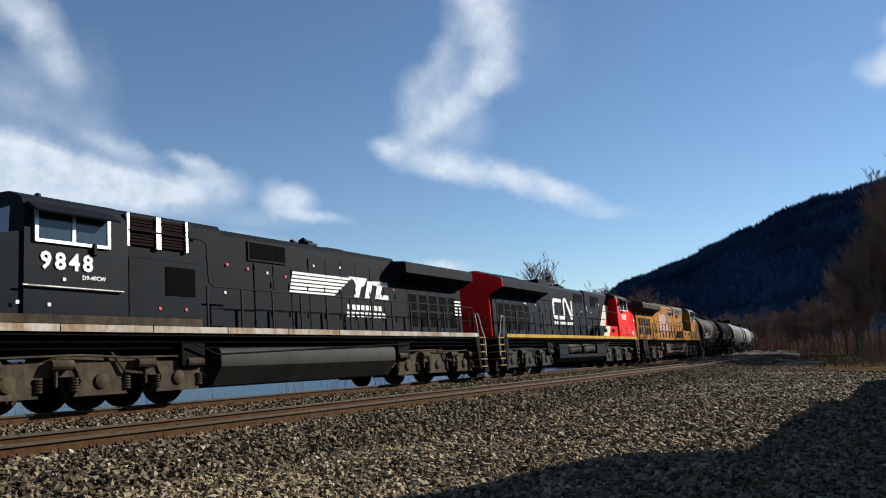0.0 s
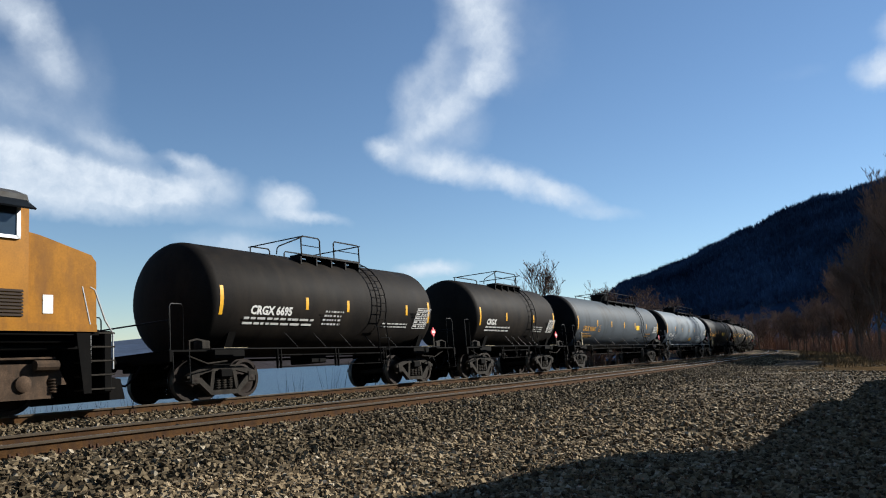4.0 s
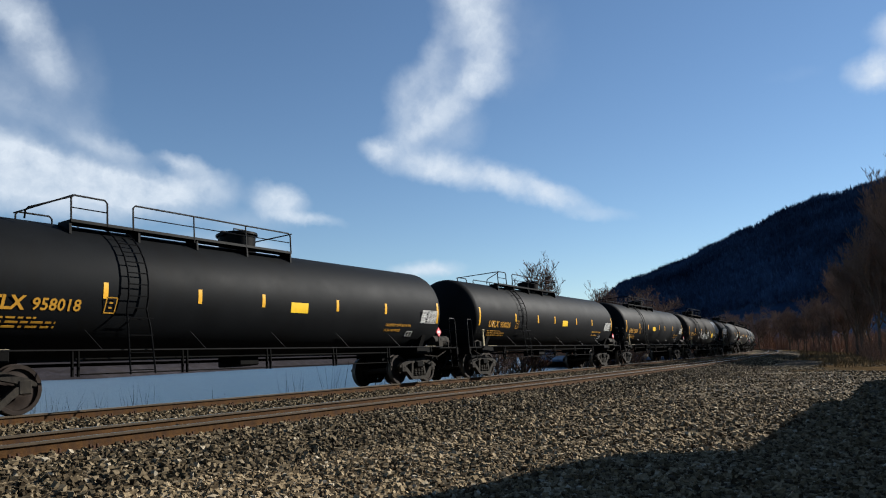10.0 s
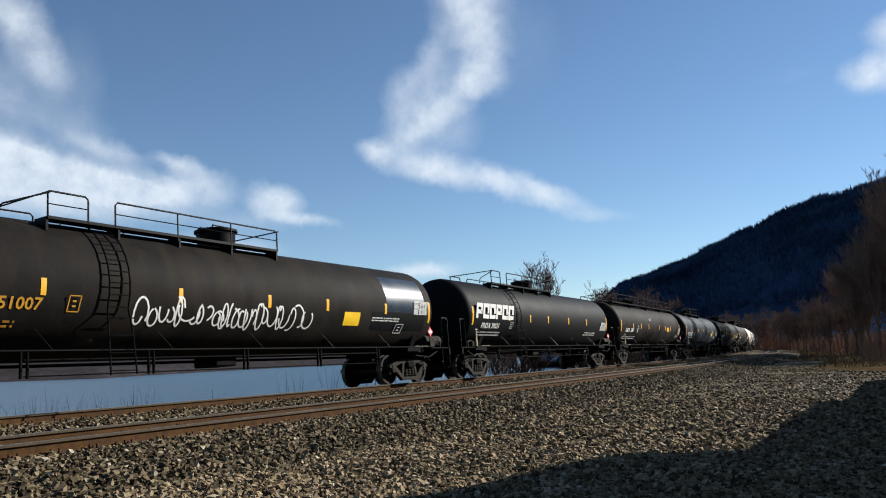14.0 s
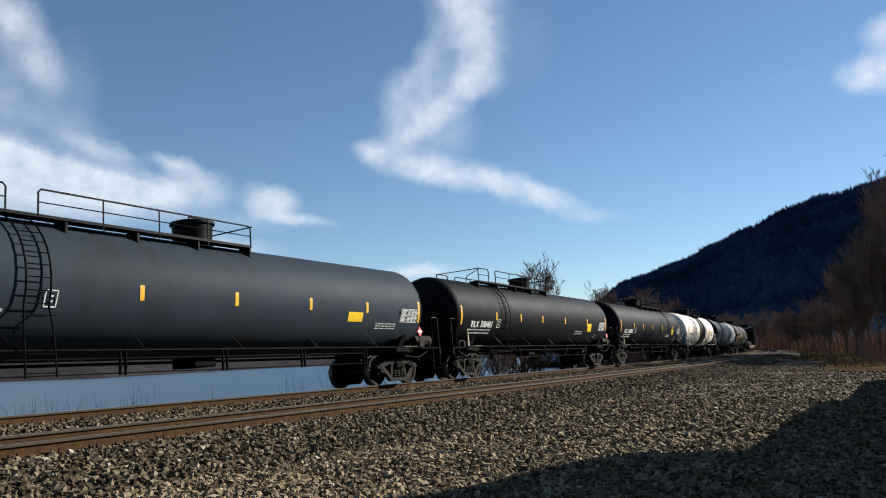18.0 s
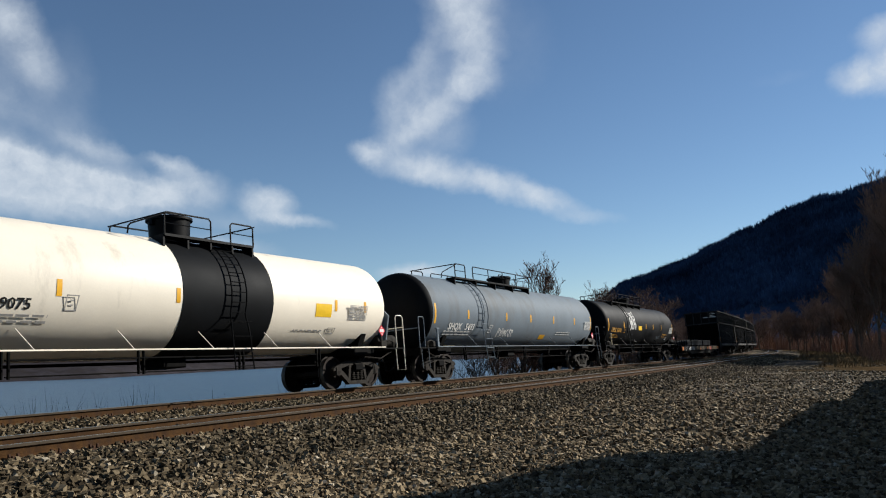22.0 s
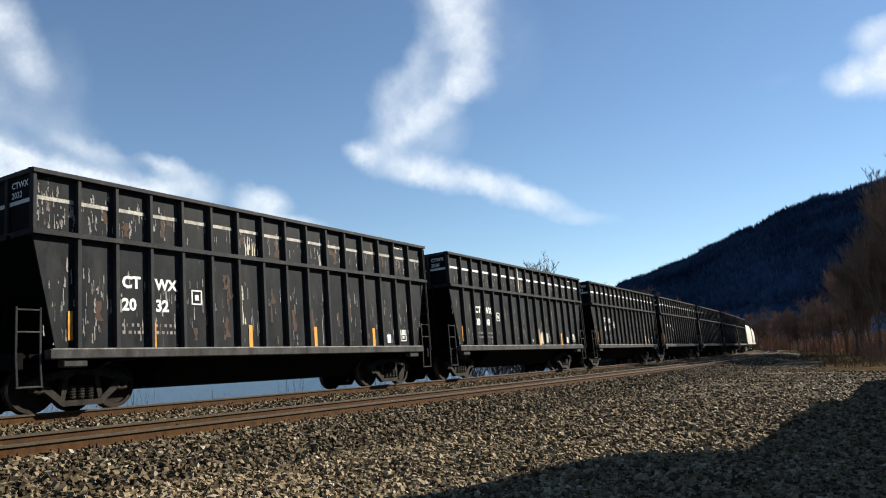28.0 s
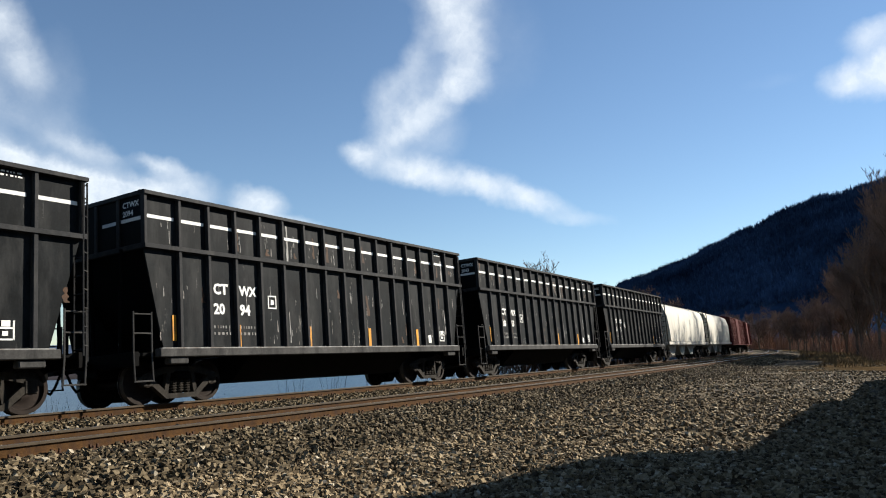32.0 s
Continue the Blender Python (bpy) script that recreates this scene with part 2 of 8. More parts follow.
def ground_mat(name, a, b, c, scale, bump, dist):
    """Broken stone: cells of three tones with relief."""
    m = bpy.data.materials.new(name)
    m.use_nodes = True
    nt = m.node_tree
    bs = nt.nodes["Principled BSDF"]
    tc = nt.nodes.new("ShaderNodeTexCoord")
    vo = nt.nodes.new("ShaderNodeTexVoronoi")
    vo.inputs["Scale"].default_value = scale
    no = nt.nodes.new("ShaderNodeTexNoise")
    no.inputs["Scale"].default_value, no.inputs["Detail"].default_value = 0.5, 8
    nt.links.new(tc.outputs["Object"], vo.inputs["Vector"])
    nt.links.new(tc.outputs["Object"], no.inputs["Vector"])
    ramp = nt.nodes.new("ShaderNodeValToRGB")
    for pos, col in ((0.2, a), (0.55, b), (0.9, c)):
        e = ramp.color_ramp.elements.new(pos)
        e.color = (*col, 1)
    ramp.color_ramp.elements.remove(ramp.color_ramp.elements[0])
    ramp.color_ramp.elements.remove(ramp.color_ramp.elements[-1])
    sep = nt.nodes.new("ShaderNodeSeparateColor")
    nt.links.new(vo.outputs["Color"], sep.inputs[0])
    nt.links.new(sep.outputs[0], ramp.inputs[0])
    r = nt.nodes.new("ShaderNodeMapRange")
    r.inputs[1].default_value, r.inputs[2].default_value, r.inputs[3].default_value, r.inputs[4].default_value = 0.3, 0.7, 0.6, 1.3
    nt.links.new(no.outputs[0], r.inputs[0])
    vm = nt.nodes.new("ShaderNodeVectorMath")
    vm.operation = "SCALE"
    nt.links.new(ramp.outputs[0], vm.inputs[0])
    nt.links.new(r.outputs[0], vm.inputs["Scale"])
    nt.links.new(vm.outputs[0], bs.inputs["Base Color"])
    bs.inputs["Roughness"].default_value = 0.95
    bs.inputs["Specular IOR Level"].default_value = 0.08
    bp = nt.nodes.new("ShaderNodeBump")
    bp.inputs["Strength"].default_value, bp.inputs["Distance"].default_value = bump, dist
    bp.invert = True
    nt.links.new(vo.outputs["Distance"], bp.inputs["Height"])
    nt.links.new(bp.outputs[0], bs.inputs["Normal"])
    return m


M_GRAVEL = ground_mat("crushed_grey_gravel", (0.026, 0.0188, 0.01), (0.074, 0.055, 0.0318), (0.15, 0.115, 0.07), 26, 1.0, 0.03)
def stone_mat(name, tones):
    """Broken stone, each piece of its own tone."""
    m = bpy.data.materials.new(name)
    m.use_nodes = True
    nt = m.node_tree
    bs = nt.nodes["Principled BSDF"]
    geo, ramp = nt.nodes.new("ShaderNodeNewGeometry"), nt.nodes.new("ShaderNodeValToRGB")
    for p, c in tones:
        ramp.color_ramp.elements.new(p).color = (*c, 1)
    ramp.color_ramp.elements.remove(ramp.color_ramp.elements[0])
    ramp.color_ramp.elements.remove(ramp.color_ramp.elements[-1])
    nt.links.new(geo.outputs["Random Per Island"], ramp.inputs[0])
    grain = nt.nodes.new("ShaderNodeTexNoise")
    grain.inputs["Scale"].default_value, grain.inputs["Detail"].default_value = 45, 4
    mr, vm = nt.nodes.new("ShaderNodeMapRange"), nt.nodes.new("ShaderNodeVectorMath")
    mr.inputs[1].default_value, mr.inputs[2].default_value, mr.inputs[3].default_value, mr.inputs[4].default_value = 0.3, 0.7, 0.7, 1.3
    vm.operation = "SCALE"
    tc = nt.nodes.new("ShaderNodeTexCoord")
    nt.links.new(tc.outputs["Object"], grain.inputs["Vector"])
    nt.links.new(grain.outputs[0], mr.inputs[0])
    nt.links.new(ramp.outputs[0], vm.inputs[0])
    nt.links.new(mr.outputs[0], vm.inputs["Scale"])
    nt.links.new(vm.outputs[0], bs.inputs["Base Color"])
    bs.inputs["Roughness"].default_value, bs.inputs["Specular IOR Level"].default_value = 0.9, 0.1
    return m


M_STONE = stone_mat("broken_gravel_stone", ((0.05, (0.042, 0.029, 0.0155)), (0.35, (0.122, 0.089, 0.049)), (0.7, (0.188, 0.142, 0.082)), (0.95, (0.262, 0.204, 0.127)), (0.995, (0.35, 0.3, 0.22))))
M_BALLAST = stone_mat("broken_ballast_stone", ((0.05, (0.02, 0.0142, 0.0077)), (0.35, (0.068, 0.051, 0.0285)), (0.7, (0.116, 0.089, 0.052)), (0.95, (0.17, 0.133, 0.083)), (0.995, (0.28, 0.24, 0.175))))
M_EARTH = mat("dead_grass_and_earth", (0.063, 0.042, 0.0218), 0.95, 0, 0.5, 0.4, 6, 0.8, (0.0378, 0.0286, 0.0168), 0.6, bump_dist=0.05, spec=0.0)
M_GRASS = mat("dead_straw_grass", (0.134, 0.0924, 0.0462), 0.95, 0, 0.5, 0.3, 5, 0.0, spec=0.0)
M_TWIG = mat("bare_winter_twigs", (0.145, 0.1, 0.078), 0.9, 0, 0.4, 0.5, 8, 0.0, spec=0)
M_BARK = mat("grey_brown_bark", (0.1, 0.075, 0.055), 0.9, 0, 0.4, 2, 25, 0.5, spec=0)
M_STALK = mat("dark_weed_stalks", (0.03, 0.022, 0.016), 0.95, 0, 0.4, 0.3, 5, 0.0, spec=0)
M_BRUSH = mat("dry_brown_brush", (0.2, 0.115, 0.075), 0.95, 0, 0.5, 0.3, 5, 0.0, spec=0)
# hill and its trees: the blue of distance haze is mixed into both colours
M_HILL = mat("hazed_forest_slope", (0.014, 0.029, 0.06), 0.95, 0, 0.5, 0.012, 0.12, 0.0, (0.017, 0.021, 0.031), 0.5, bump_dist=2.0, spec=0.0)
M_HILLTREE = mat("hazed_hill_trees", (0.03, 0.052, 0.098), 0.95, 0, 0.7, 0.011, 0.25, 0.0, spec=0.0)
# far ridge: its haze is painted in as a blue base colour
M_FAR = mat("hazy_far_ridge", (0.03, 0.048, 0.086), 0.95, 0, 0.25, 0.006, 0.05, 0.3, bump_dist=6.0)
M_BANK = mat("grey_brown_far_bank", (0.0294, 0.0269, 0.0302), 0.95, 0, 0.4, 0.2, 3, 0.4, (0.0252, 0.0218, 0.0202), 0.5, spec=0.0)
M_EDGE = mat("worn_pale_deck_edge", (0.252, 0.21, 0.118), 0.6, 0, 0.4, 6, 50, 0.1, (0.084, 0.0672, 0.0504), 0.5)
M_PLAIN = mat("dull_wall_paint", (0.143, 0.137, 0.126), 0.9, 0, 0.2, 1, 10, 0.1)

# river water
M_WATER = bpy.data.materials.new("river_water")
M_WATER.use_nodes = True
_nt = M_WATER.node_tree
_b = _nt.nodes["Principled BSDF"]
_b.inputs["Base Color"].default_value, _b.inputs["Roughness"].default_value = (0.014, 0.036, 0.066, 1), 0.3
_b.inputs["Specular IOR Level"].default_value = 0.32
_tc, _mp, _no, _bp = (_nt.nodes.new(k) for k in ("ShaderNodeTexCoord", "ShaderNodeMapping", "ShaderNodeTexNoise", "ShaderNodeBump"))
_mp.inputs["Scale"].default_value, _mp.inputs["Rotation"].default_value = (0.25, 1.0, 1.0), (0, 0, radians(60))
_no.inputs["Scale"].default_value, _no.inputs["Detail"].default_value = 0.9, 5
_bp.inputs["Strength"].default_value, _bp.inputs["Distance"].default_value = 0.32, 1.0
_nt.links.new(_tc.outputs["Object"], _mp.inputs[0])
_nt.links.new(_mp.outputs[0], _no.inputs["Vector"])
_nt.links.new(_no.outputs[0], _bp.inputs["Height"])
_nt.links.new(_bp.outputs[0], _b.inputs["Normal"])

# ---- ground ----
GROUND = -0.45


def track_offset(x, y):
    """Metres beyond the near rail (negative on the camera's side), for arrays."""
    x, y = np.asarray(x, float), np.asarray(y, float)
    out = np.empty(x.shape)
    for i in range(0, x.size, 4000):
        a, b = x.ravel()[i:i + 4000, None], y.ravel()[i:i + 4000, None]
        j = np.argmin((a - LX[None, ::2]) ** 2 + (b - LY[None, ::2]) ** 2, axis=1) * 2
        h = LH[j]
        out.ravel()[i:i + 4000] = -(a[:, 0] - LX[j]) * np.cos(h) + (b[:, 0] - LY[j]) * np.sin(h)
    return out


def ground_height(x, y):
    off = track_offset(x, y)
    return np.interp(off, [-2.4, 6.6, 9.0, 13.5, 40, 5000], [GROUND, -0.6, -1.6, -5.6, -8, -9])


def polar_sheet(radii, angles, fn):
    rr, aa = np.meshgrid(radii, np.radians(angles), indexing="ij")
    x, y = rr * np.sin(aa), rr * np.cos(aa)
    z = fn(x, y, rr, aa)
    nr, na = rr.shape
    vs = np.stack([x, y, z], -1).reshape(-1, 3)
    i = np.arange((nr - 1) * na).reshape(nr - 1, na)
    return vs, i, na


def sheet(name, radii, angles, fn, material, closed=False, smooth=True):
    vs, i, na = polar_sheet(radii, angles, fn)
    j = np.roll(i, -1, axis=1) if closed else i[:, 1:]
    a = i if closed else i[:, :-1]
    fs = np.stack([a, a + na, j + na, j], -1).reshape(-1, 4)
    me = bpy.data.meshes.new(name)
    me.from_pydata(vs.tolist(), [], fs.tolist())
    if smooth:
        me.shade_smooth()
    me.materials.append(material)
    return new(name, me)


ground = sheet("ground", np.concatenate([[0.05], np.geomspace(1.5, 4800, 150)]), np.arange(0, 360, 1.5),
               lambda x, y, r, a: ground_height(x, y) + np.where(r < 400, 0.04 * np.sin(x * 0.9 + np.sin(y * 0.6) * 2) * np.cos(y * 0.7), 0.0), M_GRAVEL, closed=True)
tagged(ground, "crushed grey gravel ground beside the railway", "ground", kind="structure")


def along(profile, s_values, name, material, cap=False):
    """A cross-section of (offset, height) drawn along the near rail's line."""
    vs, fs = [], []
    m = len(profile)
    for s in s_values:
        for off, z in profile:
            x, y, h = on_track(s, off)
            vs.append((x, y, z))
    for i in range(len(s_values) - 1):
        for k in range(m - 1):
            fs.append((i * m + k, (i + 1) * m + k, (i + 1) * m + k + 1, i * m + k + 1))
    me = bpy.data.meshes.new(name)
    me.from_pydata(vs, [], fs)
    me.materials.append(material)
    return me


S_LONG = np.concatenate([np.arange(-120, 0, 10), np.arange(0, 330, 2.0)])
BED = [(-2.7, -0.50), (-0.95, -0.215), (-0.3, -0.19), (1.8, -0.215), (2.6, -0.27), (3.3, -0.17), (3.9, -0.125), (6.3, -0.23), (7.0, -0.33), (9.0, -1.7)]
bed = new("ballast_bed", along(BED, S_LONG, "ballast_bed", M_GRAVEL))
tagged(bed, "raised bed of grey-brown crushed stone under two tracks", "railway ballast", kind="structure")

water = sheet("water", np.geomspace(8, 4800, 40), np.arange(-110, 60, 2.0), lambda x, y, r, a: np.full_like(x, -5.0), M_WATER)
tagged(water, "wide blue river with small ripples behind the tracks", "river", kind="structure")

# ---- rails ----
RAIL = [(-0.075, -0.172), (-0.075, -0.16), (-0.009, -0.135), (-0.008, -0.046), (-0.037, -0.036), (-0.036, -0.006), (-0.028, 0.0),
        (0.028, 0.0), (0.036, -0.006), (0.036, -0.036), (0.009, -0.05), (0.012, -0.135), (0.075, -0.16), (0.075, -0.172)]


def rail_track(name, first, z_near, z_far, label):
    tr = thing(name, label, "railway track", "railway tracks", "structure")
    for off, z in ((first, z_near), (first + GAUGE, z_far)):
        ob = part("rail", along([(off + a, z + b) for a, b in RAIL], S_LONG, "rail", M_RAIL), M_RAIL, tr)
        part("head_side", along([(off - 0.0375, z - 0.034), (off - 0.0375, z - 0.006), (off - 0.029, z + 0.0005)], S_LONG, "head_side", M_HEADSIDE), M_HEADSIDE, ob, "grey-brown side of the rail head")
        part("rail_head", along([(off + a, z + b + 0.001) for a, b in RAIL[6:8]], S_LONG, "rail_head", M_RAILTOP), M_RAILTOP, ob, "polished running surface")
    return tr


near_track = rail_track("track_near", 0.0, 0.0, -E1, "empty rusty railway track on crushed stone")
far_track = rail_track("track_far", TRACK2, Z2, Z2 - math.sin(radians(LEAN)) * GAUGE, "railway track that carries the freight train")

# ---- far country ----
def ridge(name, angles, el, dist, base, depth, material, label, category="hill"):
    """A hill whose crest stands at the angles el as seen from the tracks, dist metres off."""
    def fn(x, y, r, a):
        az = np.degrees(a)
        crest = np.interp(az, angles, dist) * np.tan(np.radians(np.interp(az, angles, el)))
        d = np.interp(az, angles, dist)
        f = np.clip((r - d * base) / (d * (1 - base)), 0, 1)
        up = f * f * (3 - 2 * f) * 0.45 + f * 0.55
        down = np.clip((r - d) / (d * depth), 0, 1)
        bumps = 0.012 * crest * (np.sin(az * 0.9 + r * 0.004) + 0.6 * np.sin(az * 2.3 - r * 0.011))
        return -3 + (crest + 3) * (up - down * 0.9) + bumps * f * (1 - down)
    lo, hi = min(dist) * base * 0.95, max(dist) * (1 + depth)
    ob = sheet(name, np.linspace(lo, hi, 150), np.arange(angles[0], angles[-1] + 0.01, 0.4), fn, material)
    return tagged(ob, label, category, kind="structure"), fn


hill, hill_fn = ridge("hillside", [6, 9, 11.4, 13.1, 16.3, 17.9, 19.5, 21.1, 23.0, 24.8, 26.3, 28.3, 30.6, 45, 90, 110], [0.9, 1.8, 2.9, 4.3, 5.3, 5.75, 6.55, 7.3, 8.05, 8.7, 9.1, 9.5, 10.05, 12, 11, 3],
                      [1150, 1120, 1100, 1080, 1040, 1020, 980, 955, 930, 910, 895, 865, 840, 800, 800, 800], 0.35, 0.5, M_HILL, "dark wooded hillside in shade, bare winter forest, haze blue in its colour")
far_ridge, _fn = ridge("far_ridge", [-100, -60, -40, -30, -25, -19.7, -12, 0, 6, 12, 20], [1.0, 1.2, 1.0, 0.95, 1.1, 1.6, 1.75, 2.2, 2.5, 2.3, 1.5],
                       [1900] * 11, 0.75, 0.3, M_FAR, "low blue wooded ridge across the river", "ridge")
SHORE = ([-100, -30, -24, -16, -5, 5, 15], [255, 272, 276, 350, 480, 700, 900])
far_shore = sheet("far_shore", np.geomspace(235, 1800, 60), np.arange(-100, 14, 0.7),
                  lambda x, y, r, a: np.interp(r / np.interp(np.degrees(a), *SHORE), [0.97, 1.0, 1.03, 1.12, 3], [-6.5, -5.0, -2.2, -0.6, 1.0]) + np.where(r > 1.02 * np.interp(np.degrees(a), *SHORE), 0.8 * np.sin(np.degrees(a) * 9 + r * 0.1) * np.cos(np.degrees(a) * 23), 0), M_BANK)
tagged(far_shore, "brown wooded far bank of the river", "river bank", kind="structure")

verge = sheet("verge", np.geomspace(46, 330, 60), np.arange(17, 70, 0.6),
              lambda x, y, r, a: ground_height(x, y) + np.where(track_offset(x, y) < np.interp(r, [60, 85], [-5.5, -3.4]) - 1.0 * np.sin(r * 0.12), 0.05, -0.6), M_EARTH)
tagged(verge, "dark brown earth and dead grass beyond the gravel", "ground", kind="structure")
# ---- the train: parts that many cars share ----
def wheel_mesh(r, half=0.7175):
    def build():
        m = Mesh()
        for sy in (-1, 1):
            y = sy * half
            m.turn([(-0.03, 0.10), (-0.03, r * 0.42), (-0.01, r * 0.5), (-0.012, r * 0.8), (-0.06, r * 0.84), (-0.062, r), (0.06, r), (0.075, r + 0.026), (0.09, r + 0.024), (0.095, r * 0.84),
                    (0.02, r * 0.8), (0.02, r * 0.5), (0.06, r * 0.4), (0.06, 0.10)], (0, -sy, 0), (0, y + sy * 0.0, 0), 28)
        m.tube([(0, -0.95, 0), (0, 0.95, 0)], 0.085, 10)
        for sy in (-1, 1):
            m.turn([(0, 0.02), (0, 0.115), (0.05, 0.115), (0.07, 0.06)], (0, sy, 0), (0, sy * 0.94, 0), 12)
        return m
    me = shared(("wheelset", r), build)
    if len(me.materials) == 0:
        me.materials.append(M_WHEEL)
        me.materials.append(M_RIM)
        for f in me.polygons:
            c = f.center
            if math.hypot(c.x, c.z) > r * 0.9 and abs(c.y) > 0.5 and abs(f.normal.y) < 0.6:
                f.material_index = 1
    return me


TR_AXLE, TR_R = 0.89, 0.46
WHEELS = {"front": [], "rear": [], "loco_a": [], "loco_b": [], "loco_c": []}


def side_frame():
    m = Mesh()
    if True:
        y0, y1 = -0.06, 0.06
        top = [(-1.12, 0.56), (-0.98, 0.64), (-0.45, 0.78), (0.45, 0.78), (0.98, 0.64), (1.12, 0.56), (1.12, 0.5), (0.95, 0.52), (0.42, 0.64), (-0.42, 0.64), (-0.95, 0.52), (-1.12, 0.5)]
        low = [(-0.95, 0.52), (-0.72, 0.5), (-0.36, 0.2), (0.36, 0.2), (0.72, 0.5), (0.95, 0.52), (0.98, 0.44), (0.78, 0.38), (0.42, 0.09), (-0.42, 0.09), (-0.78, 0.38), (-0.98, 0.44)]
        m.prism(top, 1, y0, y1)
        m.prism(low, 1, y0 - 0.01, y1 + 0.01)
        for sx in (-1, 1):
            m.prism([(sx * 0.36, 0.2), (sx * 0.46, 0.2), (sx * 0.38, 0.66), (sx * 0.27, 0.66)], 1, y0 + 0.005, y1 - 0.005)
            m.box(sx * TR_AXLE - 0.13, y0 - 0.02, 0.36, sx * TR_AXLE + 0.13, y1 + 0.02, 0.62, 0.02)
    return m


def springs():
    m = Mesh()
    if True:
        for k in (-0.19, 0, 0.19):
            pts = [(k + 0.075 * math.cos(a), 0.93 + 0.075 * math.sin(a), 0.21 + 0.27 * i / 30) for i in range(31) for a in [i * 2 * math.pi / 6]]
            m.tube(pts, 0.022, 4)
    return m


def bolster():
    m = Mesh()
    m.box(-0.2, -1.08, 0.48, 0.2, 1.08, 0.68, 0.03)
    m.box(-0.25, -0.35, 0.6, 0.25, 0.35, 0.76, 0.03)
    for sx in (-1, 1):
        m.box(sx * 0.38 - 0.05, -0.85, 0.34, sx * 0.38 + 0.05, 0.85, 0.44, 0.02)
        for sy in (-1, 1):
            m.box(sx * 0.43 - 0.04, sy * 0.75 - 0.09, 0.3, sx * 0.43 + 0.04, sy * 0.75 + 0.09, 0.58, 0.02)
    return m


def freight_truck(parent, x):
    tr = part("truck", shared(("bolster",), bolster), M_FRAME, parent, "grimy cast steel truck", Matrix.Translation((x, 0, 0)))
    for sy in (-1, 1):
        part("side_frame", shared(("side_frame",), side_frame), M_TRUCK, tr, "", Matrix.Translation((0, sy * 0.93, 0)))
    for sy in (-1, 1):
        part("spring_nest", shared(("springs",), springs), M_TRUCK, tr, "", Matrix.Translation((0, -0.93 + sy * 0.93, 0)))
    for k, sx in (("front", -1), ("rear", 1)):
        WHEELS[k].append(part("wheelset", wheel_mesh(TR_R), M_WHEEL, tr, "", Matrix.Translation((sx * TR_AXLE, 0, TR_R))))
    return tr


def scribble(w, h, seed, r=0.022):
    """Loose spray-paint loops on a w by h field, with no letters in them."""
    rnd = random.Random(seed)
    m = Mesh()
    x = 0.0
    while x < w:
        a, b = rnd.uniform(0.1, 0.26) * h, rnd.uniform(0.25, 0.48) * h
        cz, ph, turn = h * rnd.uniform(0.4, 0.6), rnd.uniform(0, 6.28), rnd.uniform(3.2, 8.0) * rnd.choice((-1, 1))
        pts = [(x + a * math.cos(ph + turn * i / 12) + a * i / 12, cz + b * math.sin(ph + turn * i / 12)) for i in range(13)]
        for i in range(12):
            (x0, z0), (x1, z1) = pts[i], pts[i + 1]
            L = max(math.hypot(x1 - x0, z1 - z0), 1e-4)
            nx, nz = -(z1 - z0) / L * r, (x1 - x0) / L * r
            m.add([(x0 - nx, 0, z0 - nz), (x0 + nx, 0, z0 + nz), (x1 + nx, 0, z1 + nz), (x1 - nx, 0, z1 - nz)], [(0, 1, 2, 3)])
        x += a * rnd.uniform(1.5, 2.4)
    return m


def coupler():
    m = Mesh()
    m.box(-0.62, -0.07, 0.80, -0.1, 0.07, 0.96, 0.02)
    m.box(-0.16, -0.16, 0.74, 0.06, 0.12, 1.02, 0.04)
    m.box(-0.02, 0.05, 0.76, 0.1, 0.16, 1.0, 0.03)
    pts = [(-0.2, -0.25, 0.75), (-0.1, -0.28, 0.5), (0.0, -0.28, 0.36), (0.12, -0.28, 0.42)]
    m.tube(pts, 0.03, 6)
    return m


def couplers(parent, half):
    me = shared(("coupler",), coupler)
    part("coupler", me, M_FRAME, parent, "", Matrix.Translation((half - 0.03, 0, 0)))
    part("coupler", me, M_FRAME, parent, "", Matrix.Translation((-half + 0.03, 0, 0)) @ Matrix.Rotation(math.pi, 4, "Z"))


def text_on(parent, text, x, z, size, material, y=-1.0, slant=0.0, bold=0.0, tilt=0.0, name="lettering", space=1.0, label=""):
    """Lettering on the side that faces the near track; tilt leans its top back, in degrees."""
    return part(name, letters(text, size, 0, slant, bold, space), material, parent, label, Matrix.Translation((x, y, z)) @ Matrix.Rotation(radians(-tilt), 4, "X"))


def bars(w, h, rows, fill=0.42, seed=1, gaps=0.5):
    """Rows of small bars, for writing too small to read."""
    rnd = random.Random(seed)
    m = Mesh()
    for r in range(rows):
        z1 = h - r * h / rows
        z0 = z1 - h / rows * fill
        x = 0.0
        while x < w:
            n = min(rnd.uniform(0.04, 0.16) * max(w, 0.4), w - x)
            m.box(x, -0.002, z0, x + n, 0.002, z1)
            x += n + rnd.uniform(0.3, 1.0) * gaps * h / rows + 0.02
    return m


def on_tank(R, zc, ang, lift=0.006):
    """The frame at the angle ang (degrees above the level) on the tank's near side, for flat things laid on it."""
    a = radians(ang)
    return Matrix.Translation((0, -(R + lift) * math.cos(a), zc + (R + lift) * math.sin(a))) @ Matrix.Rotation(radians(-ang), 4, "X")


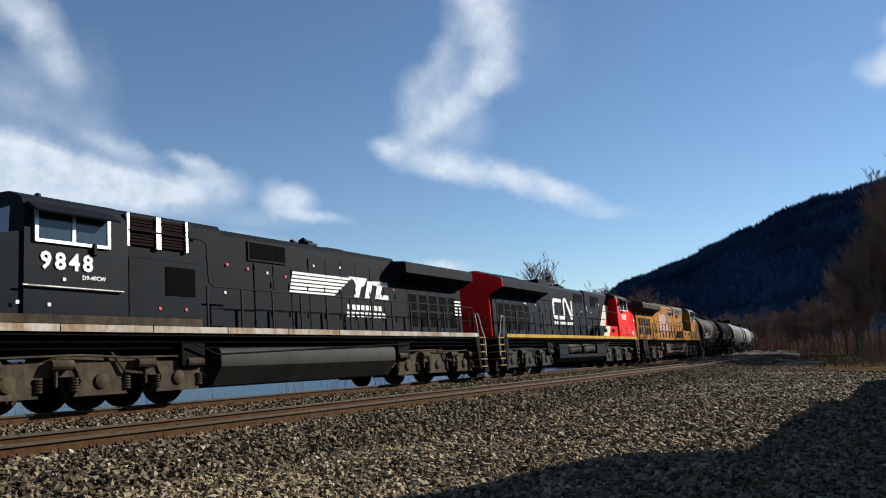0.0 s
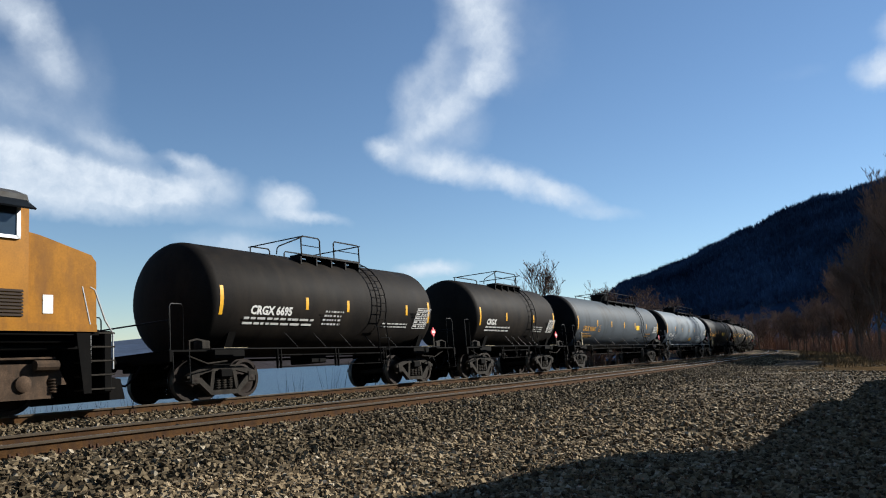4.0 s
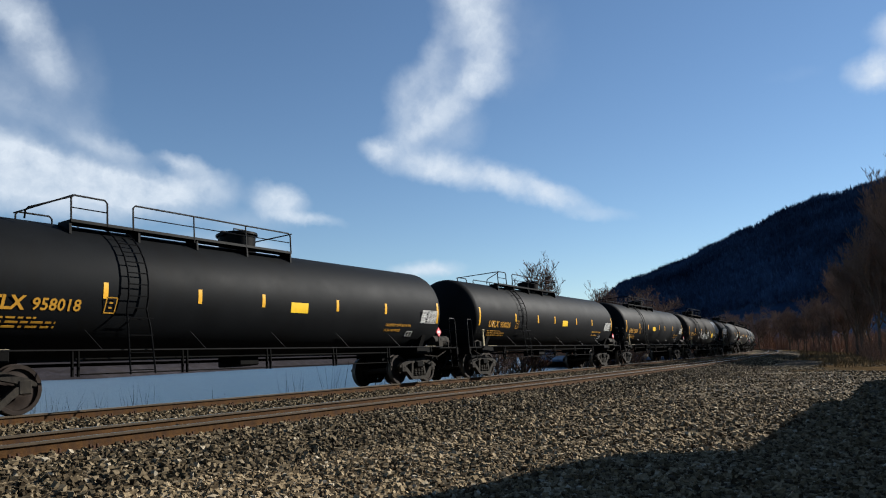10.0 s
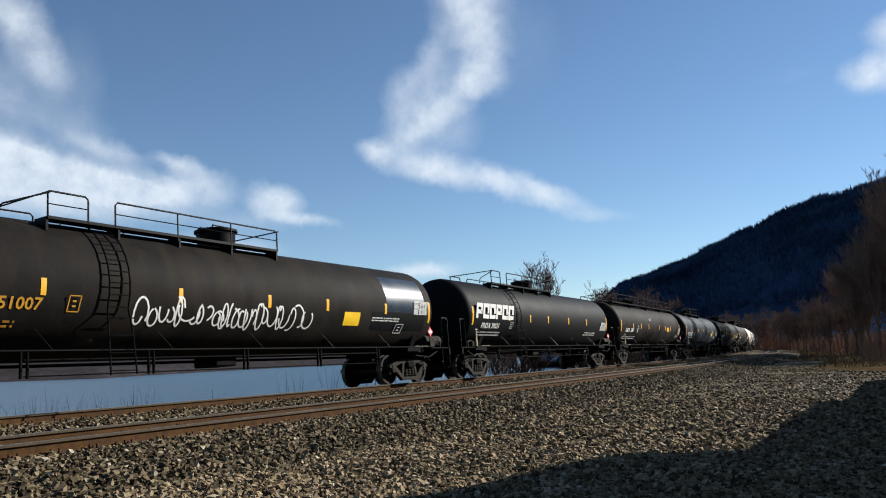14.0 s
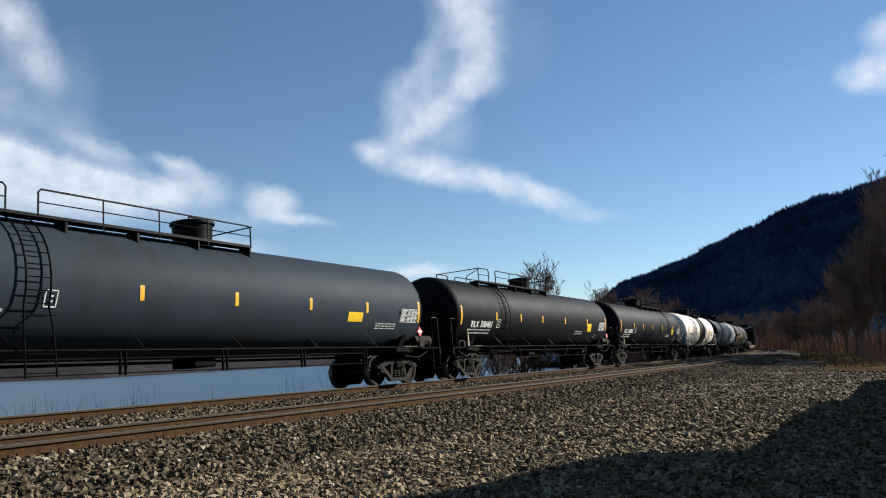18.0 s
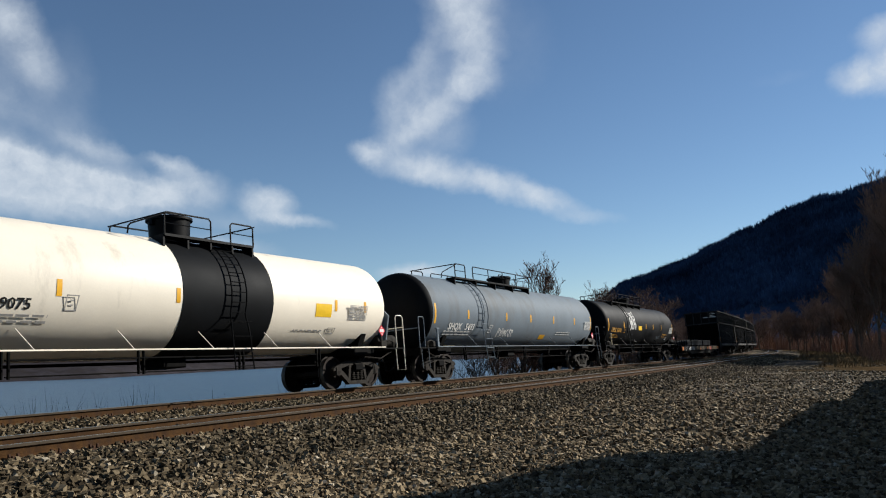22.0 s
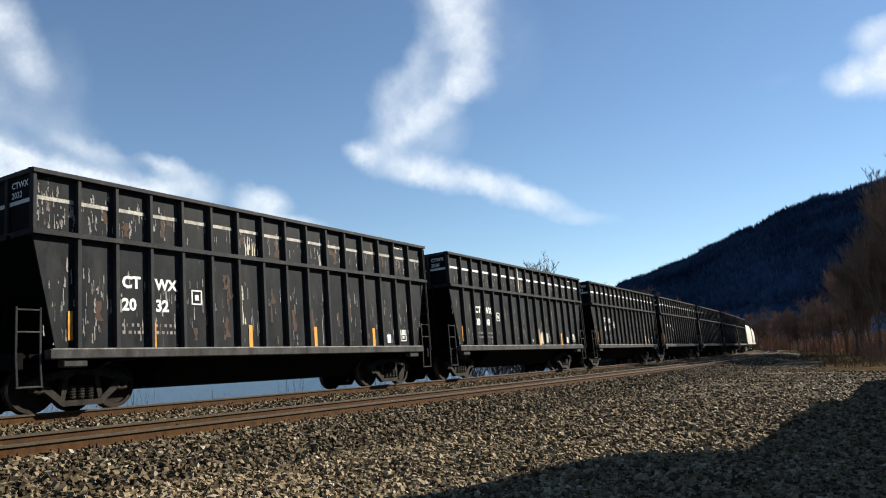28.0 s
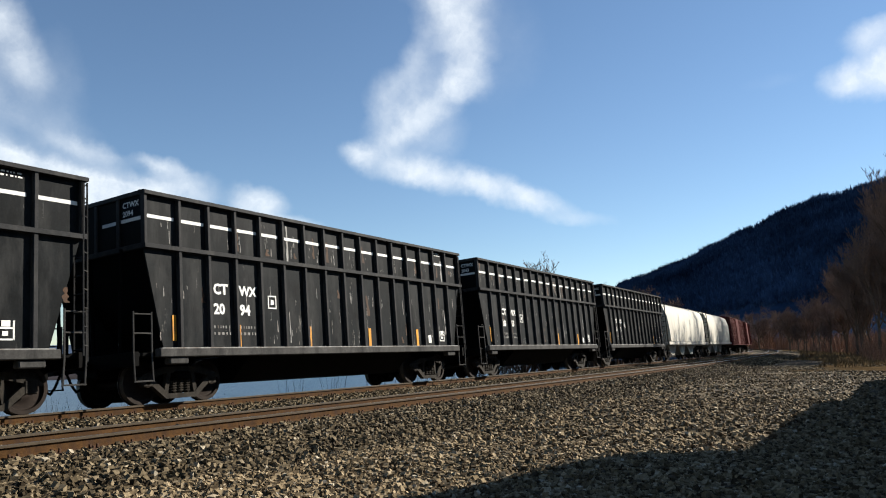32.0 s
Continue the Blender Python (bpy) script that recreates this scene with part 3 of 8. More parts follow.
def tank_patch(R, zc, x0, x1, a0, a1, lift=0.006, n=6):
    """A sheet that follows the tank's near side between two angles."""
    m = Mesh()
    vs = []
    for i in range(n + 1):
        a = radians(a0 + (a1 - a0) * i / n)
        for x in (x0, x1):
            vs.append((x, -(R + lift) * math.cos(a), zc + (R + lift) * math.sin(a)))
    return m.add(vs, [(2 * i, 2 * i + 1, 2 * i + 3, 2 * i + 2) for i in range(n)])


def curved_rod(R, zc, x, a0, a1, lift, n=9):
    return [(x, -(R + lift) * math.cos(radians(a)), zc + (R + lift) * math.sin(radians(a))) for a in [a0 + (a1 - a0) * i / n for i in range(n + 1)]]


def tank_shell(length, R, bands=False):
    def build():
        h, d = length / 2, R * 0.42
        prof = [(-h + d * (1 - math.cos(a)), R * math.sin(a)) for a in [math.pi / 2 * i / 9 for i in range(10)]]
        seams = []
        if bands:
            n = max(int(length / 2.6), 3)
            for i in range(1, n):
                s = -h + d + (length - 2 * d) * i / n
                seams += [(s - 0.03, R), (s - 0.012, R + 0.006), (s + 0.012, R + 0.006), (s + 0.03, R)]
        prof += seams + [(-a, r) for a, r in prof[::-1]]
        return Mesh().turn(prof, (1, 0, 0), (0, 0, 0), 56)
    return shared(("tank", length, R, bands), build, 30)


def tank_car(u, L, R=1.42, zc=2.42, paint=None, tank_len=None, dome=0.9, ladder=-1.6, plat=(-2.4, 2.9), marks=(), label="", shape="long", letter=None, rail_mat=None, strips=(), extras=None, head=0.95, dome_h=0.4, ladder_mat=None):
    """A tank car of length L over couplers; x runs towards the train's tail, -y faces the near track."""
    paint, letter = paint or M_BLACK, letter or M_LETTERY
    rail_mat = rail_mat or M_PIPE
    car = thing("tank_car", label, "tank car", "freight cars of the train")
    CARS.append((car, u + L / 2))
    half = L / 2
    TL = tank_len or L - 2 * head
    part("tank", tank_shell(round(TL, 2), R), paint, car, "", Matrix.Translation((0, 0, zc)))
    h = TL / 2
    # stub sills, end decks and couplers
    for sx in (-1, 1):
        m = Mesh()
        a, b = sorted((sx * (half - 0.62), sx * (half - 3.6)))
        m.box(a, -0.32, 0.72, b, 0.32, 1.12, 0.02)
        a, b = sorted((sx * (half - 2.9), sx * (half - 1.9)))
        m.box(a, -1.25, 0.9, b, 1.25, 1.16, 0.03)
        m.prism([(-1.1, 1.1), (1.1, 1.1), (1.3, zc - R * 0.62), (0.9, zc - R * 0.8), (0, zc - R * 0.98), (-0.9, zc - R * 0.8), (-1.3, zc - R * 0.62)], 0, sx * (half - 2.45) - 0.12, sx * (half - 2.45) + 0.12)
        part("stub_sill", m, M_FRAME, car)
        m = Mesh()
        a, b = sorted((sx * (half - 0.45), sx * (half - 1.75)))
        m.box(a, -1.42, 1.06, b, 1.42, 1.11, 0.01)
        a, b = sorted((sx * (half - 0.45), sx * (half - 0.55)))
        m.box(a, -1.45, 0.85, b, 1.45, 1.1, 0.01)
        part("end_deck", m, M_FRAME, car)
        # grab irons, ladder stirrups at the corners
        m = Mesh()
        for sy in (-1, 1):
            x = sx * (half - 0.5)
            m.tube([(x, sy * 1.42, 1.0), (x, sy * 1.42, 2.05), (x - sx * 0.05, sy * 1.40, 2.12), (x - sx * 0.33, sy * 1.40, 2.12), (x - sx * 0.38, sy * 1.40, 2.05), (x - sx * 0.38, sy * 1.40, 1.1)], 0.016, 6)
            m.tube([(x - sx * 0.5, sy * 1.44, 1.08), (x - sx * 0.5, sy * 1.46, 0.42), (x - sx * 0.05, sy * 1.46, 0.42), (x - sx * 0.05, sy * 1.44, 1.08)], 0.013, 6)
        x = sx * (half - 0.46)
        m.tube([(x, -1.40, 1.75), (x, 1.40, 1.75)], 0.018, 6)
        part("end_handrail", m, rail_mat, car)
        freight_truck(car, sx * (half - 2.45))
    couplers(car, half)
    # running rail along the bottom, braces and the piping frame below
    m = Mesh()
    for sy in (-1, 1):
        m.tube([(-half + 1.6, sy * 1.47, 1.12), (half - 1.6, sy * 1.47, 1.12)], 0.02, 6)
        for i in range(5):
            x = -half + 4.4 + (L - 8.8) * i / 4
            m.tube([(x + 0.2, sy * 1.47, 1.12), (x, sy * R * 0.84, zc - R * 0.62)], 0.011, 5)
    part("side_rail", m, rail_mat, car, "thin rail along the tank's foot")
    m = Mesh()
    x0, x1 = -half + 4.3, half - 4.3
    for z in (0.98, 0.68):
        m.tube([(x0, -1.05, z), (x1, -1.05, z)], 0.02 if z > 0.8 else 0.014, 6)
    n = max(int((x1 - x0) / 2.3), 2)
    for i in range(n + 1):
        x = x0 + (x1 - x0) * i / n
        m.box(x - 0.08, -1.08, 0.64, x - 0.05, -1.02, 1.15)
        m.box(x + 0.05, -1.08, 0.64, x + 0.08, -1.02, 1.15)
    m.box(-0.35, -0.4, 0.78, 0.35, 0.4, 1.15, 0.03)
    m.tube([(-half + 3.2, 0.3, 0.95), (half - 3.2, 0.3, 0.95)], 0.035, 6)
    part("brake_rigging", m, M_FRAME, car)
    for sx in (-1, 1):
        m = Mesh()
        x = sx * (half - 1.05)
        m.tube([(x, -1.38, 1.08), (x, -1.38, 1.3), (x - sx * 0.22, -1.38, 1.34), (x - sx * 0.5, -1.36, 1.3)], 0.03, 6)
        m.box(min(x - sx * 0.62, x - sx * 0.34), -1.4, 1.11, max(x - sx * 0.62, x - sx * 0.34), -1.12, 1.32, 0.03)
        m.tube([(x, -1.3, 1.0), (x - sx * 0.6, -1.3, 0.8), (x - sx * 1.3, -1.2, 0.86)], 0.018, 5)
        part("brake_lever", m, M_TRUCK, car)
    for sx in (-1, 1):
        x = sx * (half - 0.5)
        part("air_hose", Mesh().tube([(x, -0.5, 0.85), (x + sx * 0.2, -0.52, 0.6), (x + sx * 0.38, -0.45, 0.42), (x + sx * 0.5, -0.35, 0.46)], 0.028, 6), M_PIPE, car)
    for sx in (-1, 1):
        x = sx * (half - 2.0)
        part("deck_edge", Mesh().box(min(x, x - sx * 0.75), -1.47, 1.115, max(x, x - sx * 0.75), -1.43, 1.15), M_EDGE, car, "worn pale edge of the end deck")
    # ladder on both sides
    if ladder is not None:
        w, lm, lad = 0.24, ladder_mat or rail_mat, None
        for sx in (-w, w):
            path = curved_rod(R, zc, ladder + sx, 78, -18, 0.10)
            path += [(ladder + sx * 1.15, -R - 0.1, 1.55), (ladder + sx * 1.25, -1.62, 0.62)] if shape != "short" else [(ladder + sx, -R - 0.08, 1.5), (ladder + sx, -1.55, 0.65)]
            lad_rail = part("ladder" if lad is None else "ladder_rail", Mesh().tube(path, 0.019, 6), lm, lad or car)
            lad = lad or lad_rail
        for i in range(11):
            a = 66 - i * 9.2
            p = curved_rod(R, zc, 0, a, a, 0.10, 1)[0]
            part("rung", Mesh().tube([(ladder - w, p[1], p[2]), (ladder + w, p[1], p[2])], 0.013, 5), lm, lad)
        for z, y in ((1.75, -1.6), (1.4, -1.6), (1.05, -1.61), (0.7, -1.62)):
            part("rung", Mesh().tube([(ladder - w * 1.2, y, z), (ladder + w * 1.2, y, z)], 0.013, 5), lm, lad)
    # top platform with its rails and the valve housing
    if plat:
        a, b = plat
        zt = zc + R
        m = Mesh()
        for sy in (-1, 1):
            y = sy * 0.75
            zz = zc + math.sqrt(R * R - 0.62 * 0.62)
            m.box(a, y - 0.2, zz + 0.07, b, y + 0.22, zz + 0.095)
            m.box(a, y - 0.22 if sy < 0 else y + 0.205, zz + 0.04, b, y - 0.205 if sy < 0 else y + 0.22, zz + 0.10)
            for i in range(5):
                x = a + (b - a) * i / 4
                m.box(x - 0.025, y - 0.19, zz - 0.2, x + 0.025, y + 0.19, zz + 0.08)
        part("walkway", m, M_PIPE, car, "black grated top walkway")
        m = Mesh()
        zz = zc + math.sqrt(R * R - 0.62 * 0.62)
        for sy in (-1, 1):
            y = sy * 0.96
            g = ladder if ladder is not None and a < ladder < b else a + (b - a) * 0.42
            for p0, p1 in ((a, g - 0.32), (g + 0.32, b)):
                if p1 - p0 < 0.3:
                    continue
                m.tube([(p0, y, zz + 0.05), (p0, y, zz + 0.54), (p0 + 0.06, y, zz + 0.60), (p1 - 0.06, y, zz + 0.60), (p1, y, zz + 0.54), (p1, y, zz + 0.05)], 0.021, 6)
                m.tube([(p0, y, zz + 0.34), (p1, y, zz + 0.34)], 0.013, 5)
                k = max(int((p1 - p0) / 1.3), 1)
                for i in range(1, k):
                    x = p0 + (p1 - p0) * i / k
                    m.tube([(x, y, zz - 0.05), (x, y, zz + 0.60)], 0.018, 6)
        for x in (a, b):
            m.tube([(x, -1.02, zz + 0.58), (x, 1.02, zz + 0.58)], 0.018, 6)
        m.tube([(a, -1.02, zz + 0.56), (a - 0.85, -0.9, zz + 0.22), (a - 0.9, -0.88, zz + 0.16), (a - 0.9, -0.85, zz + 0.0)], 0.018, 6)
        part("safety_rail", m, M_PIPE, car, "black pipe safety rail")
        if dome is not None:
            m = Mesh().turn([(-0.12, 0.46), (0.0, 0.5), (0.02, 0.47), (dome_h, 0.5), (dome_h, 0.55), (dome_h + 0.06, 0.55), (dome_h + 0.09, 0.46), (dome_h + 0.12, 0.0)], (0, 0, 1), (dome, 0, zt), 28)
            m.tube([(dome - 0.2, -0.1, zt + dome_h + 0.1), (dome - 0.2, -0.1, zt + dome_h + 0.19), (dome + 0.2, -0.1, zt + dome_h + 0.19), (dome + 0.2, -0.1, zt + dome_h + 0.1)], 0.02, 5)
            m.box(dome - 0.56, -0.06, zt + 0.36, dome - 0.42, 0.06, zt + 0.5, 0.01)
            part("valve_housing", m, M_PIPE, car, "black lidded valve housing")
    # reflective strips
    reach = h - R * 0.42 - 0.09
    for i, x in enumerate(strips):
        end = abs(x) > h - R * 0.75
        x = min(max(x, -reach), reach)
        a0, a1 = (-20, 8) if end else (-11, 2)
        part("reflective_strip", tank_patch(R, zc, x - 0.055, x + 0.055, a0, a1), M_YELLOW, car, smooth=0)
    # lettering: kinds of marks, each at x and an angle on the side
    for k in marks:
        kind, x, ang = k[0], k[1], k[2]
        if kind == "table":
            x = min(x, reach - k[3] - 0.1)
        base = on_tank(R, zc, ang, 0.008)
        if kind == "text":
            ob = part("lettering", letters(k[3], k[4], 0, k[6] if len(k) > 6 else 0.0, k[7] if len(k) > 7 else 0.0), k[5], car, "", Matrix.Translation((x, 0, 0)) @ base)
        elif kind == "bars":
            ob = part("small_print", bars(k[3], k[4], k[5], seed=int(abs(x) * 10)), k[6], car, "", Matrix.Translation((x, 0, 0)) @ base, smooth=0)
        elif kind == "sign":
            ob = part("notice", tank_patch(R, zc, x, x + k[3], ang, ang + math.degrees(k[4] / R)), k[5], car, k[6], smooth=0)
        elif kind == "scribble":
            m = scribble(k[3], k[4], k[6])
            a0 = radians(ang)
            m.v = [(x + p[0], -(R + 0.008) * math.cos(a0 + p[2] / R), zc + (R + 0.008) * math.sin(a0 + p[2] / R)) for p in m.v]
            ob = part("spray_paint", m, k[5], car, "loose white spray-paint loops", smooth=0)
        elif kind == "frame":
            m = Mesh()
            w, hh, t = k[3], k[4], 0.022
            m.box(0, -0.002, 0, w, 0.002, t).box(0, -0.002, hh - t, w, 0.002, hh).box(0, -0.002, 0, t, 0.002, hh).box(w - t, -0.002, 0, w, 0.002, hh)
            m.box(w * 0.35, -0.002, hh * 0.3, w * 0.65, 0.002, hh * 0.4).box(w * 0.35, -0.002, hh * 0.6, w * 0.65, 0.002, hh * 0.7)
            ob = part("stencil", m, k[5], car, "", Matrix.Translation((x, 0, 0)) @ base, smooth=0)
        elif kind == "table":
            w, hh = k[3], k[4]
            m = Mesh()
            for i in range(6):
                z = hh * i / 5
                m.box(0, -0.002, z - 0.009, w, 0.002, z + 0.009)
            for i in range(5):
                xx = w * (0, 0.42, 0.62, 0.82, 1)[i]
                m.box(xx - 0.007, -0.002, 0, xx + 0.007, 0.002, hh)
            rnd = random.Random(4)
            for i in range(5):
                for x0, x1 in ((0.03, 0.4), (0.45, 0.6), (0.65, 0.8), (0.85, 0.97)):
                    m.box(w * x0, -0.002, hh * (i + 0.3) / 5, w * (x0 + (x1 - x0) * rnd.uniform(0.6, 1)), 0.002, hh * (i + 0.72) / 5)
            ob = part("data_table", m, k[5], car, "stencilled inspection table", Matrix.Translation((x, 0, 0)) @ base, smooth=0)
    return car


def hazard_placard(car, x, z=1.62, y=-1.46):
    m = Mesh().prism([(x, z - 0.17), (x + 0.17, z), (x, z + 0.17), (x - 0.17, z)], 1, y - 0.008, y)
    pl = part("hazard_placard", m, M_RED, car, "red diamond hazard placard")
    m = Mesh().prism([(x - 0.1, z - 0.045), (x + 0.1, z - 0.045), (x + 0.1, z + 0.045), (x - 0.1, z + 0.045)], 1, y - 0.012, y - 0.009)
    m.prism([(x - 0.025, z + 0.07), (x + 0.025, z + 0.07), (x, z + 0.125)], 1, y - 0.012, y - 0.009)
    m.box(x - 0.02, y - 0.012, z - 0.12, x + 0.02, y - 0.009, z - 0.075)
    part("number_panel", m, M_LETTER, pl)
    m = Mesh().box(x - 0.03, y, 1.1, x + 0.03, y + 0.03, z - 0.1)
    part("placard_post", m, M_TRUCK, car)


CARS = []
# ---- locomotives ----
M_NS = mat("faded_black_locomotive_paint", (0.0078, 0.0096, 0.0118), 0.6, 0, 0.2, 1.2, 30, 0.06, (0.00635, 0.00617, 0.006), 0.3, spec=0.03)
M_CNGREY = mat("charcoal_locomotive_paint", (0.0085, 0.0122, 0.0165), 0.55, 0, 0.15, 1.2, 30, 0.05, (0.00706, 0.00706, 0.00741), 0.25, spec=0.03)
M_CNRED = mat("bright_red_locomotive_paint", (0.52, 0.011, 0.012), 0.5, 0, 0.1, 1.2, 30, 0.04, (0.34, 0.014, 0.014), 0.25, spec=0.03)
M_UPYEL = mat("armour_yellow_locomotive_paint", (0.265, 0.115, 0.0115), 0.5, 0, 0.18, 1.2, 30, 0.05, (0.126, 0.0571, 0.0171), 0.45, spec=0.06)
M_UPGREY = mat("dull_grey_locomotive_paint", (0.0685, 0.0674, 0.0628), 0.55, 0, 0.2, 1.2, 30, 0.05, (0.04, 0.0314, 0.0257), 0.4, spec=0.06)
M_UPBROWN = mat("brown_grime_locomotive_paint", (0.03, 0.022, 0.017), 0.6, 0, 0.25, 1.2, 30, 0.06, (0.0228, 0.016, 0.0126), 0.4, spec=0.04)
M_UPRED = mat("faded_red_stripe", (0.3, 0.03, 0.02), 0.55, 0, 0.2, 3, 40, 0.0)
M_NSSTRIPE = mat("rust_stained_white_stripe", (0.314, 0.286, 0.24), 0.6, 0, 0.3, 2, 30, 0.0, (0.16, 0.0916, 0.04), 0.6, spec=0.05)
M_YSTRIPE = mat("worn_yellow_sill_stripe", (0.354, 0.206, 0.0228), 0.55, 0, 0.25, 2, 30, 0.0, (0.2, 0.137, 0.0685), 0.4, spec=0.05)
M_GRIME = mat("brown_road_grime", (0.063, 0.042, 0.0277), 0.8, 0, 0.4, 3, 40, 0.2, (0.0257, 0.0212, 0.0171), 0.5, spec=0.05)
M_CREAMRED = mat("dusty_cream_panel", (0.5, 0.45, 0.35), 0.6, 0, 0.15, 1.5, 30, 0.03, (0.36, 0.3, 0.2), 0.4, spec=0.03)
M_FUEL = mat("dusty_black_tank_paint", (0.019, 0.0175, 0.0155), 0.6, 0, 0.25, 1.5, 30, 0.06, (0.012, 0.011, 0.009), 0.4, spec=0.04)
M_LTRUCK = mat("dusty_black_truck_casting", (0.048, 0.037, 0.023), 0.8, 0, 0.45, 3, 40, 0.2, (0.02, 0.016, 0.012), 0.5, spec=0.05)
M_GLASS = mat("dark_cab_glass", (0.02, 0.03, 0.04), 0.08, 0, 0.1, 1, 10, 0.0, spec=0.8)
M_DARK = mat("dark_grille", (0.00123, 0.00123, 0.00134), 0.95, 0, 0.3, 10, 80, 0.3, spec=0.03)
M_REDDARK = mat("dark_red_louvre", (0.00564, 0.00141, 0.00123), 0.85, 0, 0.3, 10, 80, 0.3, spec=0.05)
M_SILVER = mat("silver_window_frame", (0.55, 0.55, 0.54), 0.4, 0.7, 0.15, 6, 60, 0.05)
M_FADED = mat("faded_white_stripe", (0.353, 0.311, 0.26), 0.6, 0, 0.25, 3, 40, 0.0)
M_BLUE = mat("faded_blue_field", (0.0252, 0.0378, 0.0588), 0.55, 0, 0.3, 6, 40, 0.0)
M_WRAIL = mat("white_grab_iron", (0.343, 0.343, 0.331), 0.5, 0, 0.15, 6, 60, 0.05)


def loco_side_frame():
    m = Mesh()
    top = [(-2.75, 0.62), (-2.6, 0.86), (-1.2, 0.92), (-0.9, 1.02), (0.9, 1.02), (1.2, 0.92), (2.6, 0.86), (2.78, 0.5), (2.45, 0.5), (1.3, 0.6), (1.1, 0.64), (-1.1, 0.64), (-1.3, 0.6), (-2.45, 0.5), (-2.78, 0.5)]
    m.prism(top, 1, -0.09, 0.09)
    for x in (-1.9, 0, 1.9):
        m.prism([(x - 0.6, 0.9), (x + 0.6, 0.9), (x + 0.44, 0.55), (x + 0.6, 0.26), (x - 0.6, 0.26), (x - 0.44, 0.55)], 1, -0.13, 0.11)
        m.turn([(0, 0.02), (0, 0.15), (0.05, 0.15), (0.07, 0.1)], (0, -1, 0), (x, -0.12, 0.54), 14)
        for sx in (-0.58, 0.58):
            for i in range(5):
                m.turn([(0, 0.09), (0.02, 0.10), (0.035, 0.09)], (0, 0, 1), (x + sx, -0.1, 0.36 + i * 0.055), 10)
    for x in (-2.3, -0.9, 1.0, 2.3):
        m.tube([(x - 0.22, -0.2, 0.86), (x + 0.22, -0.2, 0.86)], 0.10, 10)
    m.tube([(-2.4, -0.16, 1.0), (-0.5, -0.2, 1.04), (0.6, -0.2, 0.98), (2.5, -0.16, 1.0)], 0.025, 6)
    m.tube([(0.2, -0.16, 1.1), (0.5, -0.2, 0.7), (0.9, -0.18, 0.66)], 0.03, 6)
    for sx in (-1, 1):
        m.tube([(sx * 1.0, -0.18, 0.98), (sx * 1.0, -0.18, 0.45)], 0.04, 6)
    return m


def loco_truck(car, x, material):
    tr = part("truck", shared(("loco_truck_frame",), lambda: Mesh().box(-2.6, -0.75, 0.62, 2.6, 0.75, 0.95, 0.04).box(-0.5, -0.6, 0.9, 0.5, 0.6, 1.3, 0.04)), M_FRAME, car, "grimy three-axle truck", Matrix.Translation((x, 0, 0)))
    for sy in (-1, 1):
        part("side_frame", shared(("loco_side_frame",), loco_side_frame), material, tr, "", Matrix.Translation((0, sy * 1.05, 0)) @ (Matrix.Identity(4) if sy < 0 else Matrix.Rotation(math.pi, 4, "Z")))
    for k, dx in (("loco_a", -1.9), ("loco_b", 0.0), ("loco_c", 1.9)):
        WHEELS[k].append(part("wheelset", wheel_mesh(0.53), M_WHEEL, tr, "", Matrix.Translation((dx, 0, 0.53))))


def louvre(x0, x1, z0, z1, y, n, depth=0.03):
    """Slats of a vent on the near side."""
    m = Mesh()
    for i in range(n):
        z = z0 + (z1 - z0) * (i + 0.5) / n
        m.prism([(y, z + 0.35 * (z1 - z0) / n), (y - depth, z - 0.2 * (z1 - z0) / n), (y - depth, z - 0.35 * (z1 - z0) / n), (y, z - 0.35 * (z1 - z0) / n)], 0, x0, x1)
    return m


